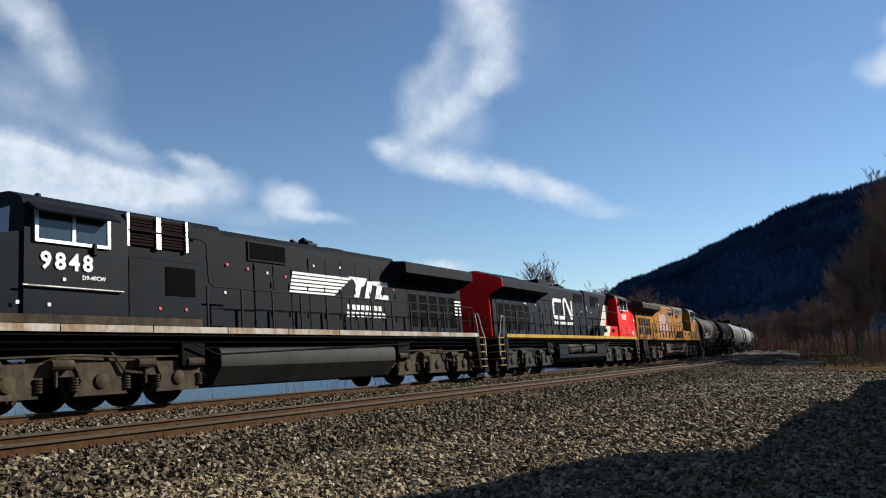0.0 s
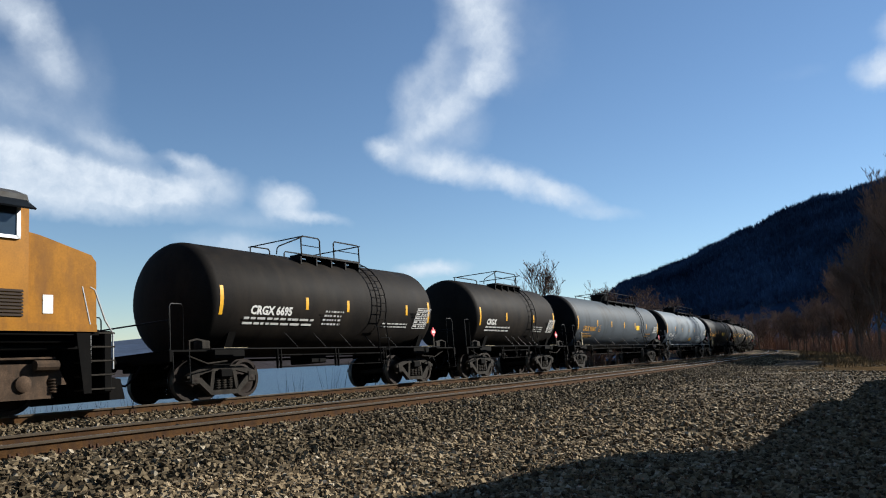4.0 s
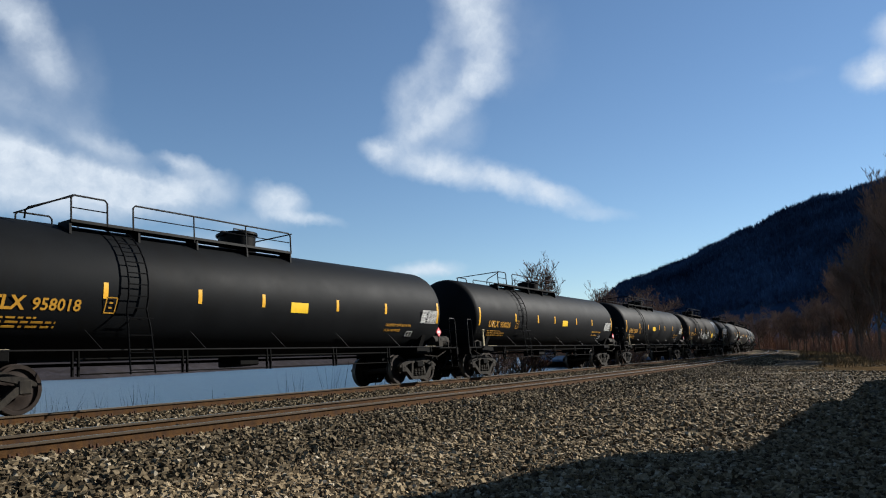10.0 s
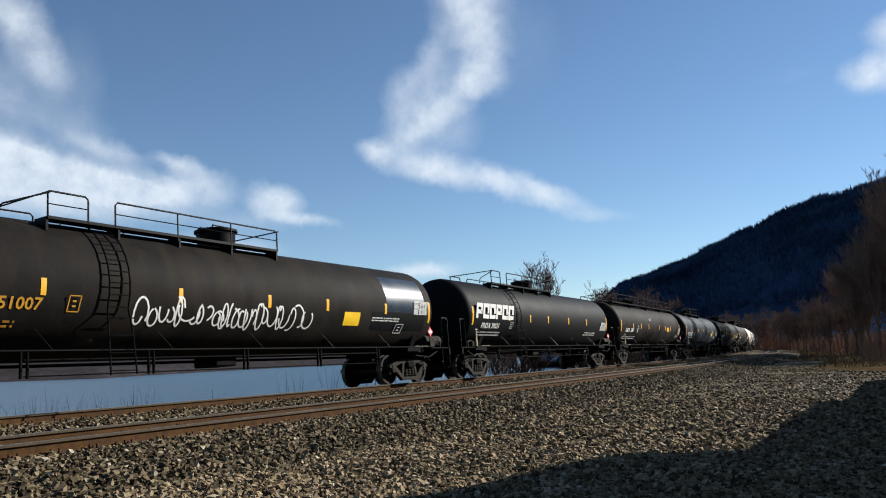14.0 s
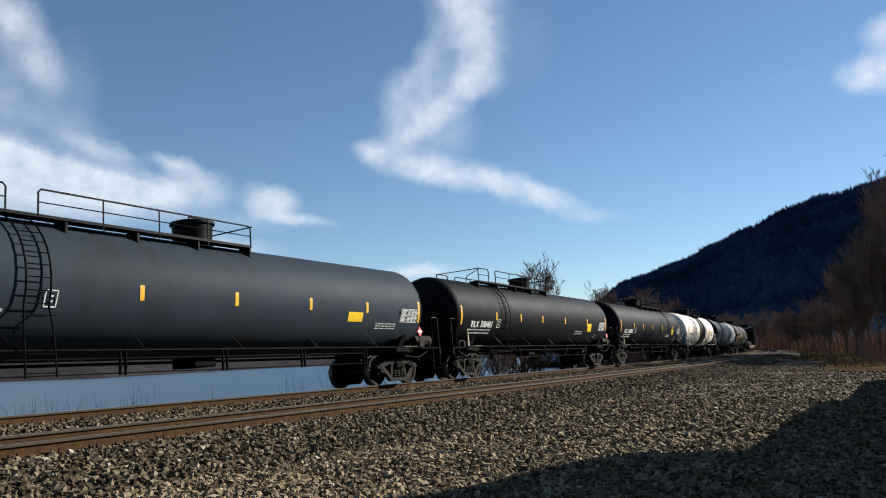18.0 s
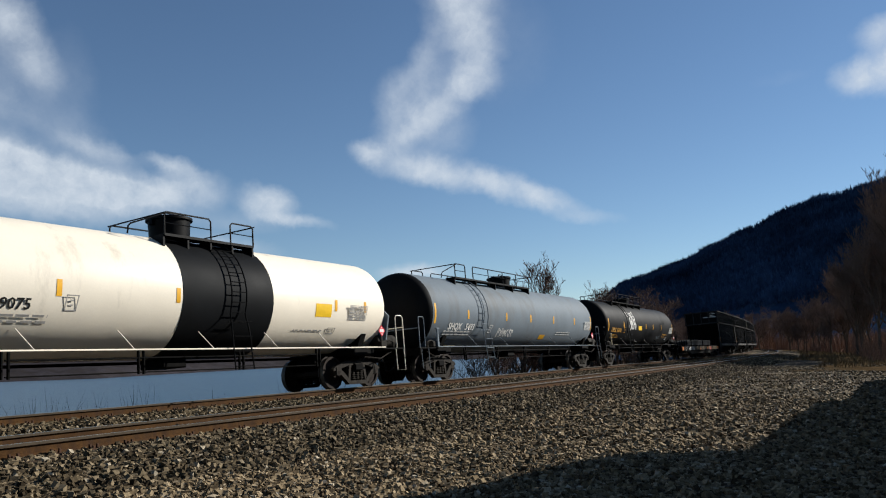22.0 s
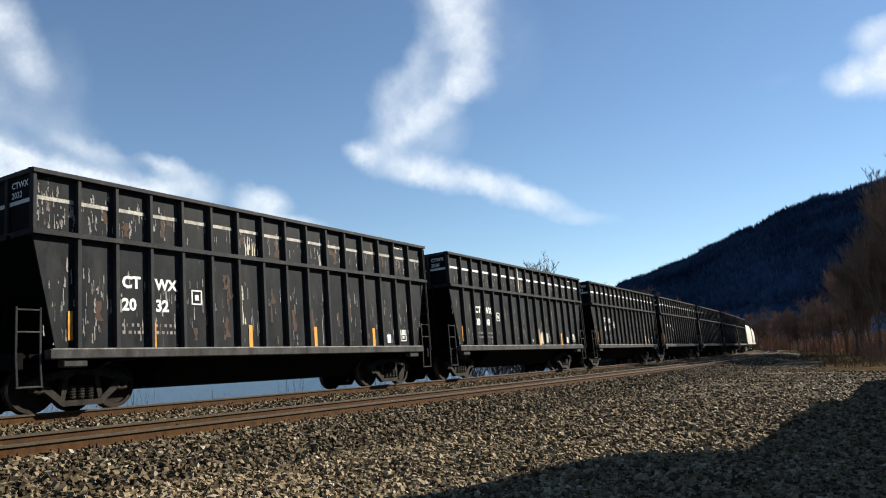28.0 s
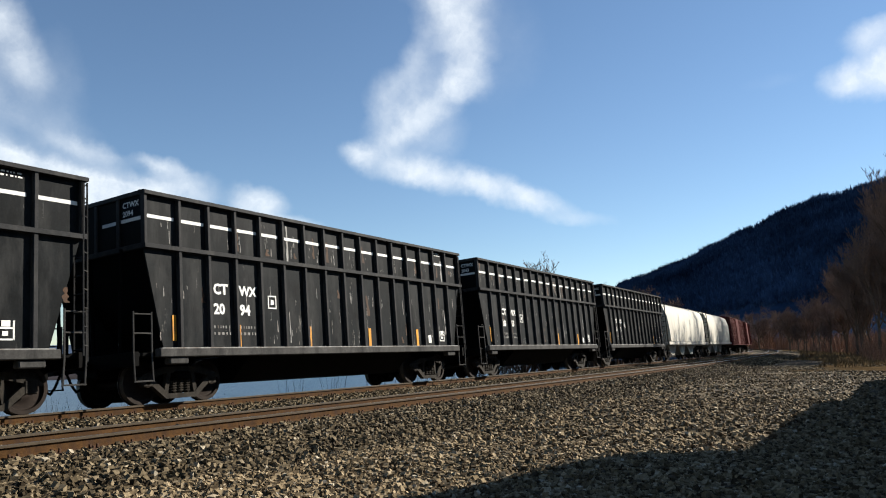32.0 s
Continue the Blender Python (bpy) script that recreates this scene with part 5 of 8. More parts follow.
# charcoal and red locomotive
cn = locomotive(26.45, 22.2, 1, "cn", "charcoal diesel locomotive with red cab and white markings")
text_on(cn, "3008", 6.85, 2.6, 0.5, M_LETTER, -1.52, bold=0.006)
m = Mesh()
m.prism([(-2.45, 2.62), (-2.25, 2.45), (-0.95, 2.45), (-0.95, 2.63), (-2.15, 2.63), (-2.25, 2.7), (-2.25, 3.2), (-2.15, 3.3), (-0.95, 3.3), (-0.95, 3.47), (-2.25, 3.47), (-2.45, 3.3)], 1, -0.968, -0.964)
m.prism([(-0.95, 2.45), (-0.62, 2.45), (-0.45, 2.62), (-0.45, 3.3), (-0.3, 3.42), (-0.1, 3.3), (0.55, 2.5), (0.8, 2.45), (1.0, 2.62), (1.0, 3.45), (0.8, 3.45), (0.8, 2.75), (0.1, 3.4), (-0.2, 3.58), (-0.5, 3.52), (-0.65, 3.35), (-0.65, 2.7), (-0.72, 2.63), (-0.95, 2.63)], 1, -0.9695, -0.9655)
m.v = [(-0.77 + 0.8 * x, y, z) for x, y, z in m.v]
part("emblem", m, M_LETTER, cn, "white looped emblem", smooth=0)
m = Mesh()
x = -2.68
for k in range(9):
    m.box(x, -0.968, 2.2, x + 0.2, -0.964, 2.34)
    x += 0.3
part("name_bars", m, M_LETTER, cn, "row of white bars", smooth=0)
m = Mesh().prism([(4.25, 2.21), (5.2, 2.21), (6.2, 3.45), (5.28, 3.45)], 1, -0.995, -0.99)
part("white_slash", m, M_CREAMRED, cn, "white slanted block behind the cab", smooth=0)
part("white_slash", Mesh().prism([(3.38, 1.62), (4.46, 1.62), (4.85, 2.19), (4.0, 2.19)], 1, -1.428, -1.424), M_CREAMRED, cn, smooth=0)
part("red_panel", Mesh().prism([(4.48, 1.62), (6.25, 1.62), (6.25, 2.19), (4.87, 2.19)], 1, -1.428, -1.424), M_CNRED, cn, smooth=0)
part("red_panel", Mesh().prism([(5.22, 2.21), (6.24, 2.21), (6.24, 3.95), (6.2, 3.95), (6.22, 3.45)], 1, -0.9965, -0.991), M_CNRED, cn, smooth=0)
for x0 in (6.6, 7.75):
    part("nose_vent", louvre(x0, x0 + 0.8, 1.75, 2.2, -1.505, 9, 0.02), M_CNRED, cn)
lay_rect(cn, "white_plate", 9.1, 9.4, 1.75, 1.95, -1.455, M_LETTER)
lay_rect(cn, "white_plate", 9.65, 9.78, 2.55, 2.7, -1.455, M_LETTER)
small_warnings(cn, [(-5.0, 3.0), (-2.6, 3.1), (-2.65, 3.3), (-2.6, 2.2), (1.3, 2.9), (2.2, 3.2), (2.2, 3.1), (2.25, 3.0), (2.9, 3.0), (2.9, 2.9), (4.4, 3.4), (2.3, 2.1)], -0.998, [M_LETTER])
small_warnings(cn, [(-6.3, 3.02), (-6.15, 3.02), (-5.75, 3.02)], -0.99, [M_LETTER, M_LETTER, M_RED])

# yellow and grey locomotive
up = locomotive(48.3, 22.2, 1, "up", "weathered yellow diesel locomotive with grey roof and flag panel")
text_on(up, "7425", 6.2, 2.5, 0.62, M_UPRED, -1.52, bold=0.018, space=1.3)
text_on(up, "BUILDING AMERICA", 2.6, 2.78, 0.26, M_LETTERK, -1.0, bold=0.004)
for i in range(13):
    m = Mesh()
    x0, x1 = -3.2 + 0.03 * i, (0.42 - 0.06 * i if i < 7 else -0.6)
    pts = [(x0 + (x1 - x0) * k / 14, 2.03 + i * 0.108 + 0.11 * math.sin((x0 + (x1 - x0) * k / 14) * 4.4 + 0.12 * i) * (1 - 0.3 * k / 14)) for k in range(15)]
    n = len(pts)
    m.add([(x, -0.9685, z) for x, z in pts] + [(x, -0.9685, z + 0.108) for x, z in pts], [(k, k + 1, n + k + 1, n + k) for k in range(n - 1)])
    part("flag_stripe", m, M_UPRED if i % 2 == 0 else M_FADED, up, smooth=0)
m = Mesh().prism([(-0.62, 2.78), (0.32, 2.72), (0.12, 3.5), (-0.6, 3.46)], 1, -0.973, -0.970)
part("flag_field", m, M_BLUE, up, "faded blue flag field", smooth=0)
m = Mesh()
for k in range(14):
    m.prism([(-0.52 + (k % 4) * 0.18, 2.86 + (k // 4) * 0.15), (-0.47 + (k % 4) * 0.18, 2.86 + (k // 4) * 0.15), (-0.495 + (k % 4) * 0.18, 2.91 + (k // 4) * 0.15)], 1, -0.9755, -0.9735)
part("flag_star", m, M_LETTER, up, smooth=0)
part("flag_pole", Mesh().prism([(0.14, 3.52), (0.17, 3.52), (0.66, 2.0), (0.63, 2.0)], 1, -0.9735, -0.971), M_FADED, up, smooth=0)
lay_rect(up, "shield", 5.05, 5.45, 2.9, 3.1, -0.99, M_BLUE, "blue and white shield")
m = Mesh()
for k in range(4):
    m.box(5.05 + k * 0.11, -0.99, 2.5, 5.12 + k * 0.11, -0.986, 2.9)
part("shield_bars", m, M_LETTER, up, smooth=0)
for x0 in (6.5, 7.6):
    part("nose_vent", louvre(x0, x0 + 0.75, 1.72, 2.22, -1.505, 8, 0.02), M_UPBROWN, up)
lay_rect(up, "white_plate", 8.75, 8.95, 1.8, 2.15, -1.455, M_LETTER)
small_warnings(up, [(-3.5, 2.4), (-3.4, 2.1), (0.7, 3.0), (1.5, 2.1), (1.8, 3.0), (4.4, 3.35), (-3.3, 3.3)], -0.972, [M_LETTERK, M_SIGNYEL, M_LETTER])

# ---- tank cars ----
STD = (-8.45, -4.95, -2.52, -0.47, 2.5, 4.9, 8.3)


def gas_marks(mark, number, letter, sign=True, x0=-7.5, flip=False):
    out = [("text", x0, -22, mark, 0.36, letter, 0.0, 0.012), ("text", x0 + 1.05, -22, number, 0.33, letter, 0.0, 0.006),
           ("bars", x0, -31, 1.2, 0.08, 1, letter), ("bars", x0 + 0.05, -39, 1.55, 0.2, 2, letter), ("frame", x0 + 2.55, -23, 0.26, 0.34, letter),
           ("text", 5.0, -26, "LIQUEFIED PETROLEUM GAS", 0.115, letter, 0.0, 0.003), ("text", 5.0, -33, "NON-ODORIZED", 0.115, letter, 0.0, 0.003), ("table", 7.0, -20, 0.95, 0.42, M_LETTER), ("frame", 6.3, -40, 0.34, 0.2, M_LETTER)]
    if sign:
        out.append(("sign", 0.55, -15, 0.68, 0.27, M_SIGNYEL, "yellow notice plate"))
    return out


US = [70.6, 84.0, 95.3, 115.0, 134.8, 154.3, 173.65, 193.5, 213.0, 232.8, 252.3, 271.45, 291.3, 311.2, 330.8, 348.1, 367.7, 387.15]


def std(i, bracket=None, black_head=False, **k):
    car = tank_car(US[i], US[i + 1] - US[i], **k)
    if black_head:
        R, TL = 1.42, US[i + 1] - US[i] - 2 * k.get("head", 0.95)
        prof = [(-TL / 2 + R * 0.42 * (1 - math.cos(a)) - 0.006, (R + 0.004) * math.sin(a)) for a in [math.pi / 2 * j / 9 for j in range(10)]]
        me = Mesh().turn(prof, (1, 0, 0), (0, 0, 0), 56).data("head_cap", 40)
        for turn in (0, math.pi):
            part("head_cap", me, M_BLACK, car, "black painted tank end", Matrix.Translation((0, 0, 2.42)) @ Matrix.Rotation(turn, 4, "Z"))
    half = (US[i + 1] - US[i]) / 2
    if k.get("shape", "long") != "short":
        hazard_placard(car, half - 1.75)
        m = Mesh().turn([(0, 0.05), (0.03, 0.2), (1.0, 0.2), (1.03, 0.05)], (1, 0, 0), (half - 1.6, -1.0, 1.34), 16)
        part("brake_reservoir", m, M_TRUCK, car)
        m = Mesh()
        ring = [(half - 0.42, 0.75 + 0.28 * math.cos(a), 1.95 + 0.28 * math.sin(a)) for a in [2 * math.pi * i / 18 for i in range(18)]]
        m.tube(ring, 0.018, 5, closed=True)
        for i2 in range(3):
            a = math.pi * i2 / 3
            m.tube([(half - 0.42, 0.75 - 0.28 * math.cos(a), 1.95 - 0.28 * math.sin(a)), (half - 0.42, 0.75 + 0.28 * math.cos(a), 1.95 + 0.28 * math.sin(a))], 0.012, 4)
        part("hand_brake_wheel", m, M_PIPE, car)
        m = Mesh().prism([(-half + 1.62, 1.13), (-half + 1.74, 1.13), (-half + 1.7, 1.74), (-half + 1.66, 1.74)], 1, -1.46, -1.41).box(-half + 1.6, -1.47, 1.72, -half + 1.78, -1.38, 1.77, 0.01)
        part("jacking_bracket", m, bracket or M_EDGE, car)
    else:
        hazard_placard(car, half - 1.9)
    return car


std(0, paint=M_SOOT, tank_len=10.7, ladder=1.75, plat=(-1.2, 1.5), dome=None, shape="short", strips=(-5.05, -1.6, 0.2, 3.3, 5.0), rail_mat=M_PIPE,
    marks=[("text", -3.7, -18, "CRGX 6695", 0.3, M_LETTER, 0.0, 0.012), ("bars", -3.9, -32, 2.6, 0.28, 2, M_LETTER), ("bars", -0.9, -30, 0.8, 0.5, 4, M_LETTER), ("bars", 2.0, -30, 1.4, 0.2, 2, M_LETTER), ("table", 4.0, -28, 0.8, 0.7, M_LETTER)],
    label="weathered black short tank car with white lettering")
std(1, paint=M_SOOT, tank_len=8.9, ladder=1.2, plat=(-1.2, 1.3), dome=None, shape="short", strips=(-4.2, -1.4, 1.4, 4.2),
    marks=[("text", -3.2, -18, "CRGX", 0.3, M_LETTER, 0.0, 0.012), ("bars", -3.3, -32, 2.2, 0.28, 2, M_LETTER), ("bars", 1.4, -30, 1.0, 0.3, 3, M_LETTER), ("table", 3.2, -28, 0.7, 0.6, M_LETTER)],
    label="black short tank car with grimy sides")
std(2, head=0.86, paint=M_GREY, black_head=True, ladder=4.0, plat=(-1.3, 4.9), dome=0.2, strips=(-8.3, -5.15, -2.55, 0.05, 2.45, 5.25, 8.3), marks=gas_marks("UTLX", "953562", M_LETTERY)[:-1] + [("sign", 2.75, -15, 0.72, 0.27, M_SIGNYEL, "yellow notice plate")],
    label="mid-grey tank car with amber lettering")
std(3, paint=M_LGREY, black_head=True, ladder=4.55, plat=(-1.3, 5.5), dome=0.2, strips=(-8.4, -5.35, -2.75, 0.1, 2.6, 5.3, 8.3), rail_mat=M_LGREY, bracket=M_LGREY,
    marks=[("text", -7.58, -29, "SHQX", 0.36, M_LETTER, 0.0, 0.012), ("text", -6.45, -29, "5451", 0.36, M_LETTER, 0.0, 0.01), ("bars", -7.5, -43, 1.9, 0.26, 2, M_LETTER), ("frame", -5.2, -33, 0.3, 0.36, M_LETTER),
           ("bars", 3.2, -35, 2.4, 0.24, 2, M_LETTER), ("sign", 0.85, -42, 0.8, 0.28, M_YELLOW, "orange notice plate"), ("table", 7.0, -20, 0.95, 0.42, M_LETTER)], label="light grey tank car with white lettering")
for i, num in ((4, "958058"), (5, "958018"), (6, "958026")):
    flip = i == 4
    std(i, paint=M_BLACK, ladder=3.8 if flip else -4.25, plat=(-1.35, 4.6) if flip else (-5.4, 1.15), dome=0.1, strips=STD,
        marks=gas_marks("UTLX", num, M_LETTERY), label="black tank car with amber lettering and yellow notice")
std(7, paint=M_BLACK, ladder=-4.2, plat=(-5.4, 1.2), dome=0.13, strips=(-8.42, -5.04, -2.8, 0.36, 2.08, 4.69, 8.3),
    marks=[k for k in gas_marks("UTLX", "958069", M_LETTERY, x0=-7.55) if k[0] != "sign"] + [("sign", -1.55, -15, 0.78, 0.27, M_SIGNYEL, "yellow notice plate")],
    label="black tank car with amber lettering and yellow notice")
tagged_car = std(8, paint=M_SOOT, ladder=-3.9, plat=(-5.1, 1.4), dome=0.15, strips=(-8.5, -5.46, -2.27, 0.54, 2.85, 5.69, 8.3),
    marks=[k for k in gas_marks("UTLX", "951007", M_LETTERY)[:5]] + [("scribble", -3.35, -36, 5.5, 0.72, M_LETTER, 5), ("sign", 3.63, -27, 0.75, 0.4, M_SIGNYEL, "yellow notice plate"),
           ("bars", 5.0, -22, 1.5, 0.16, 2, M_LETTER), ("table", 7.3, -9, 0.8, 0.42, M_LETTER), ("frame", 6.3, -36, 0.42, 0.34, M_LETTER)],
    label="grimy black tank car with white spray paint and repainted patch")
part("repainted_patch", tank_patch(1.42, 2.42, 5.75, 8.0, -8, 42, 0.004, 12), M_NAVY, tagged_car, "glossy dark blue repainted patch", smooth=60)
part("repainted_patch", tank_patch(1.42, 2.42, 5.0, 8.0, -32, -9, 0.004, 8), M_BLACK, tagged_car, "plain black repainted patch", smooth=60)
word_car = std(9, paint=M_BLACK, ladder=-4.1, plat=(-5.3, 1.3), dome=0.1, strips=(-8.3, -4.84, -2.64, -0.55, 2.12, 4.76, 8.2),
    marks=[("text", -7.37, -24, "PROX 39031", 0.3, M_LETTER, 0.0, 0.008), ("bars", -7.6, -40, 2.0, 0.26, 2, M_LETTER), ("frame", -4.75, -24, 0.26, 0.3, M_LETTER), ("bars", 4.5, -35, 1.8, 0.24, 2, M_LETTER), ("table", 7.0, -20, 0.95, 0.42, M_LETTER)],
    label="black tank car with a row of broad white blocks")
for k in range(6):
    m = Mesh()
    x0, w, hh, t = -7.87 + k * 0.575, 0.52, 0.58, 0.15
    m.box(x0, -0.002, 0, x0 + t, 0.002, hh).box(x0 + t, -0.002, hh - t, x0 + w, 0.002, hh).box(x0 + w - t, -0.002, hh * 0.35, x0 + w, 0.002, hh - t).box(x0 + t, -0.002, 0.0 if k % 3 else hh * 0.3, x0 + w, 0.002, t if k % 3 else hh * 0.3 + t)
    part("white_block", m, M_LETTER, word_car, "", on_tank(1.42, 2.42, -9, 0.008), smooth=0)
std(10, head=0.72, paint=M_SOOT, ladder=None, plat=(-8.0, 8.5), dome=-0.75, strips=(-8.3, -5.5, -3.56, -1.53, 1.47, 3.34, 4.99, 8.3),
    marks=[("text", -7.23, -20, "GATX   5049", 0.33, M_LETTER, 0.0, 0.008), ("bars", -7.7, -42, 2.9, 0.28, 2, M_LETTER), ("frame", -4.6, -20, 0.32, 0.4, M_LETTER), ("bars", -1.1, 12, 0.35, 0.18, 3, M_LETTER),
           ("sign", 3.83, -15, 0.63, 0.3, M_YELLOW, "orange notice plate"), ("bars", 6.6, -35, 0.6, 0.3, 3, M_LETTER), ("table", 7.9, -22, 0.7, 0.5, M_LETTER), ("sign", 6.9, -30, 0.7, 0.12, M_LETTER, "white notice plate")],
    label="grimy brown-black tank car with a full-length top walkway")
std(11, dome_h=0.5, paint=M_DGREY, black_head=True, ladder=-4.93, plat=(-5.7, 1.1), dome=0.05, strips=(-8.48, -5.9, -2.6, 0.1, 2.82, 5.4, 8.4),
    marks=[("text", -7.62, -20, "GATX 214328", 0.33, M_LETTER, 0.0, 0.008), ("bars", -7.4, -33, 1.9, 0.28, 2, M_LETTER), ("frame", -4.75, -20, 0.26, 0.34, M_LETTER), ("sign", 4.5, -22, 0.7, 0.28, M_SIGNYEL, "yellow notice plate"), ("bars", 5.9, -32, 1.1, 0.24, 3, M_LETTER), ("table", 7.2, -20, 0.95, 0.42, M_LETTER)],
    label="dark grey tank car with white lettering")
for i, num in ((12, "308481"), (13, "308900")):
    first = i == 12
    std(i, head=0.72 if first else 0.95, dome_h=0.5, paint=M_BLACK, ladder=-4.75 if first else 4.3, plat=(-6.0, 1.2) if first else (-1.1, 5.0), dome=0.25, strips=(-8.8, -5.58, -3.19, -0.76, 2.11, 5.34, 8.41) if first else (-8.47, -5.21, -2.91, -0.41, 2.44, 5.73, 8.4),
        marks=[("text", -7.79 if first else -7.43, -23, "TILX", 0.32, M_LETTER, 0.0, 0.01), ("text", -7.0 if first else -6.61, -23, num, 0.36, M_LETTER, 0.0, 0.01), ("bars", -7.85, -37, 1.75, 0.28, 2, M_LETTER), ("frame", -5.55 if first else -5.1, -23, 0.28, 0.36, M_LETTER),
               ("sign", 5.4, -24, 0.6, 0.42, M_SIGNYEL, "yellow notice plate"), ("bars", 3.6, -33, 1.1, 0.24, 2, M_LETTER), ("table", 7.2, -20, 0.95, 0.42, M_LETTER), ("frame", 6.6, -38, 0.34, 0.2, M_LETTER)],
        label="clean black tank car with white lettering")
white = std(14, dome_h=0.5, paint=M_WHITE, ladder=1.0, plat=(-0.7, 2.1), dome=0.25, strips=(-6.35, -3.54, -0.73, 2.1, 4.82, 6.2), rail_mat=M_WHITE, ladder_mat=M_PIPE, bracket=M_WHITE,
            marks=[("text", -5.9, -22, "DPRX", 0.3, M_LETTERK, 0.0, 0.006), ("text", -4.95, -22, "259075", 0.3, M_LETTERK, 0.0, 0.006), ("bars", -5.7, -36, 2.0, 0.26, 2, M_FAINT), ("frame", -3.4, -22, 0.26, 0.32, M_FAINT),
                   ("sign", 3.95, -18, 0.68, 0.36, M_SIGNYEL, "yellow notice plate"), ("bars", 3.2, -38, 1.2, 0.12, 1, M_FAINT), ("table", 5.4, -20, 0.85, 0.42, M_FAINT), ("frame", 4.6, -38, 0.34, 0.2, M_FAINT)], label="cream white tank car with a black middle band")
part("black_band", Mesh().turn([(-0.45, 1.3), (-0.45, 1.43), (2.42, 1.43), (2.42, 1.3)], (1, 0, 0), (-0.15, 0, 2.42), 56), M_BLACK, white, "black painted middle band")
for sx in (-1, 1):
    m = Mesh()
    m.prism([(-1.25, 1.1), (1.25, 1.1), (1.45, 2.1), (1.3, 2.25), (-1.3, 2.25), (-1.45, 2.1)], 0, sx * 7.35 - 0.03, sx * 7.35 + 0.03)
    part("head_shield", m, M_LGREY, white, "grey head shield plate")
std(15, paint=M_LGREY, black_head=True, ladder=-4.45, plat=(-5.6, 1.4), dome=0.3, strips=(-8.1, -5.65, -2.3, 0.2, 2.9, 5.7, 8.3), rail_mat=M_LGREY, bracket=M_LGREY,
    marks=[("text", -7.1, -28, "SHQX", 0.36, M_LETTER, 0.0, 0.012), ("text", -5.8, -28, "5493", 0.36, M_LETTER, 0.0, 0.01), ("bars", -7.35, -40, 2.0, 0.26, 2, M_LETTER), ("frame", -3.85, -32, 0.26, 0.34, M_LETTER), ("scribble", -2.9, -40, 1.5, 0.45, M_LETTER, 8),
           ("sign", 1.55, -43, 0.62, 0.24, M_YELLOW, "orange notice plate"), ("bars", 3.4, -36, 1.8, 0.24, 2, M_LETTER), ("table", 7.2, -20, 0.95, 0.42, M_LETTER), ],
    label="grey tank car with white lettering and scribbles")
std(16, paint=M_BLACK, ladder=-4.27, plat=(-5.4, 1.2), dome=0.1, strips=(-8.33, -4.94, 0.33, 2.25, 4.6, 8.2),
    marks=[k for k in gas_marks("UTLX", "959982", M_LETTERY) if k[0] != "sign"] + [("sign", -1.57, -15, 0.78, 0.27, M_SIGNYEL, "yellow notice plate"), ("scribble", -3.75, 8, 1.5, 0.62, M_LETTER, 12), ("scribble", -3.75, -16, 1.5, 0.58, M_LETTER, 13), ("scribble", -3.7, -4, 1.3, 0.5, M_LETTER, 14), ("scribble", 3.6, -38, 0.8, 0.25, M_LGREY, 15)],
    label="black tank car with amber lettering and large white spray paint")

# ---- flat car with a stack of long steel ----
M_DECK = mat("worn_flat_car_paint", (0.0168, 0.0151, 0.0134), 0.75, 0, 0.4, 2, 30, 0.2, (0.0672, 0.0336, 0.0151), 0.3, spec=0.05)
M_TAN = mat("faded_tan_primer", (0.17, 0.118, 0.066), 0.75, 0, 0.5, 1.5, 25, 0.1, (0.042, 0.0294, 0.021), 0.5, spec=0.05)
M_LOAD = mat("dark_rolled_steel", (0.0286, 0.0314, 0.0343), 0.5, 0.5, 0.3, 3, 40, 0.1)
M_ORANGE = mat("orange_paint_patch", (0.46, 0.12, 0.006), 0.6, 0, 0.2, 4, 40, 0.0)
flat = thing("flat_car", "low worn flat car with a fish-bellied side and faded patches", "flat car", "freight cars of the train")
FLAT_U, FLAT_L = 387.15, 20.4
CARS.append((flat, FLAT_U + FLAT_L / 2))
part("deck", Mesh().box(-9.3, -1.45, 0.9, 9.3, 1.45, 1.0, 0.02), M_TIE, flat, "dark timber deck")
for sy in (-1, 1):
    m = Mesh().prism([(-9.3, 0.66), (9.3, 0.66), (9.3, 0.62), (6.2, 0.5), (4.8, 0.36), (-4.8, 0.36), (-6.2, 0.5), (-9.3, 0.62)], 1, sy * 1.36 - 0.03, sy * 1.36 + 0.03)
    part("side_web", m, M_FRAME, flat)
    part("side_sill", Mesh().box(-9.3, sy * 1.45 - 0.03, 0.63, 9.3, sy * 1.45 + 0.03, 0.99, 0.01), M_DECK, flat)
    me = Mesh().box(-0.06, -0.04, 0.955, 0.06, 0.04, 1.03, 0.01).data("stake_pocket")
    for i in range(13):
        part("stake_pocket", me, M_FRAME, flat, "", Matrix.Translation((-8.8 + i * 1.467, sy * 1.5, 0)))
part("centre_sill", Mesh().box(-10.0, -0.4, 0.5, 10.0, 0.4, 0.9, 0.02), M_FRAME, flat)
for sx in (-1, 1):
    part("end_sill", Mesh().box(min(sx * 9.3, sx * 9.5), -1.45, 0.6, max(sx * 9.3, sx * 9.5), 1.45, 1.0, 0.02), M_FRAME, flat)
    lay_rect(flat, "orange_patch", sx * 9.05 - 0.3, sx * 9.05 + 0.3, 0.66, 0.95, -1.483, M_ORANGE)
    freight_truck(flat, sx * 7.9)
    part("end_stand", Mesh().tube([(sx * 9.9, -1.2, 0.6), (sx * 9.9, -1.2, 1.7)], 0.03, 6).tube([(sx * 9.9, -0.8, 0.6), (sx * 9.9, -0.8, 1.9), (sx * 9.6, -0.8, 1.9)], 0.025, 6), M_PIPE, flat)
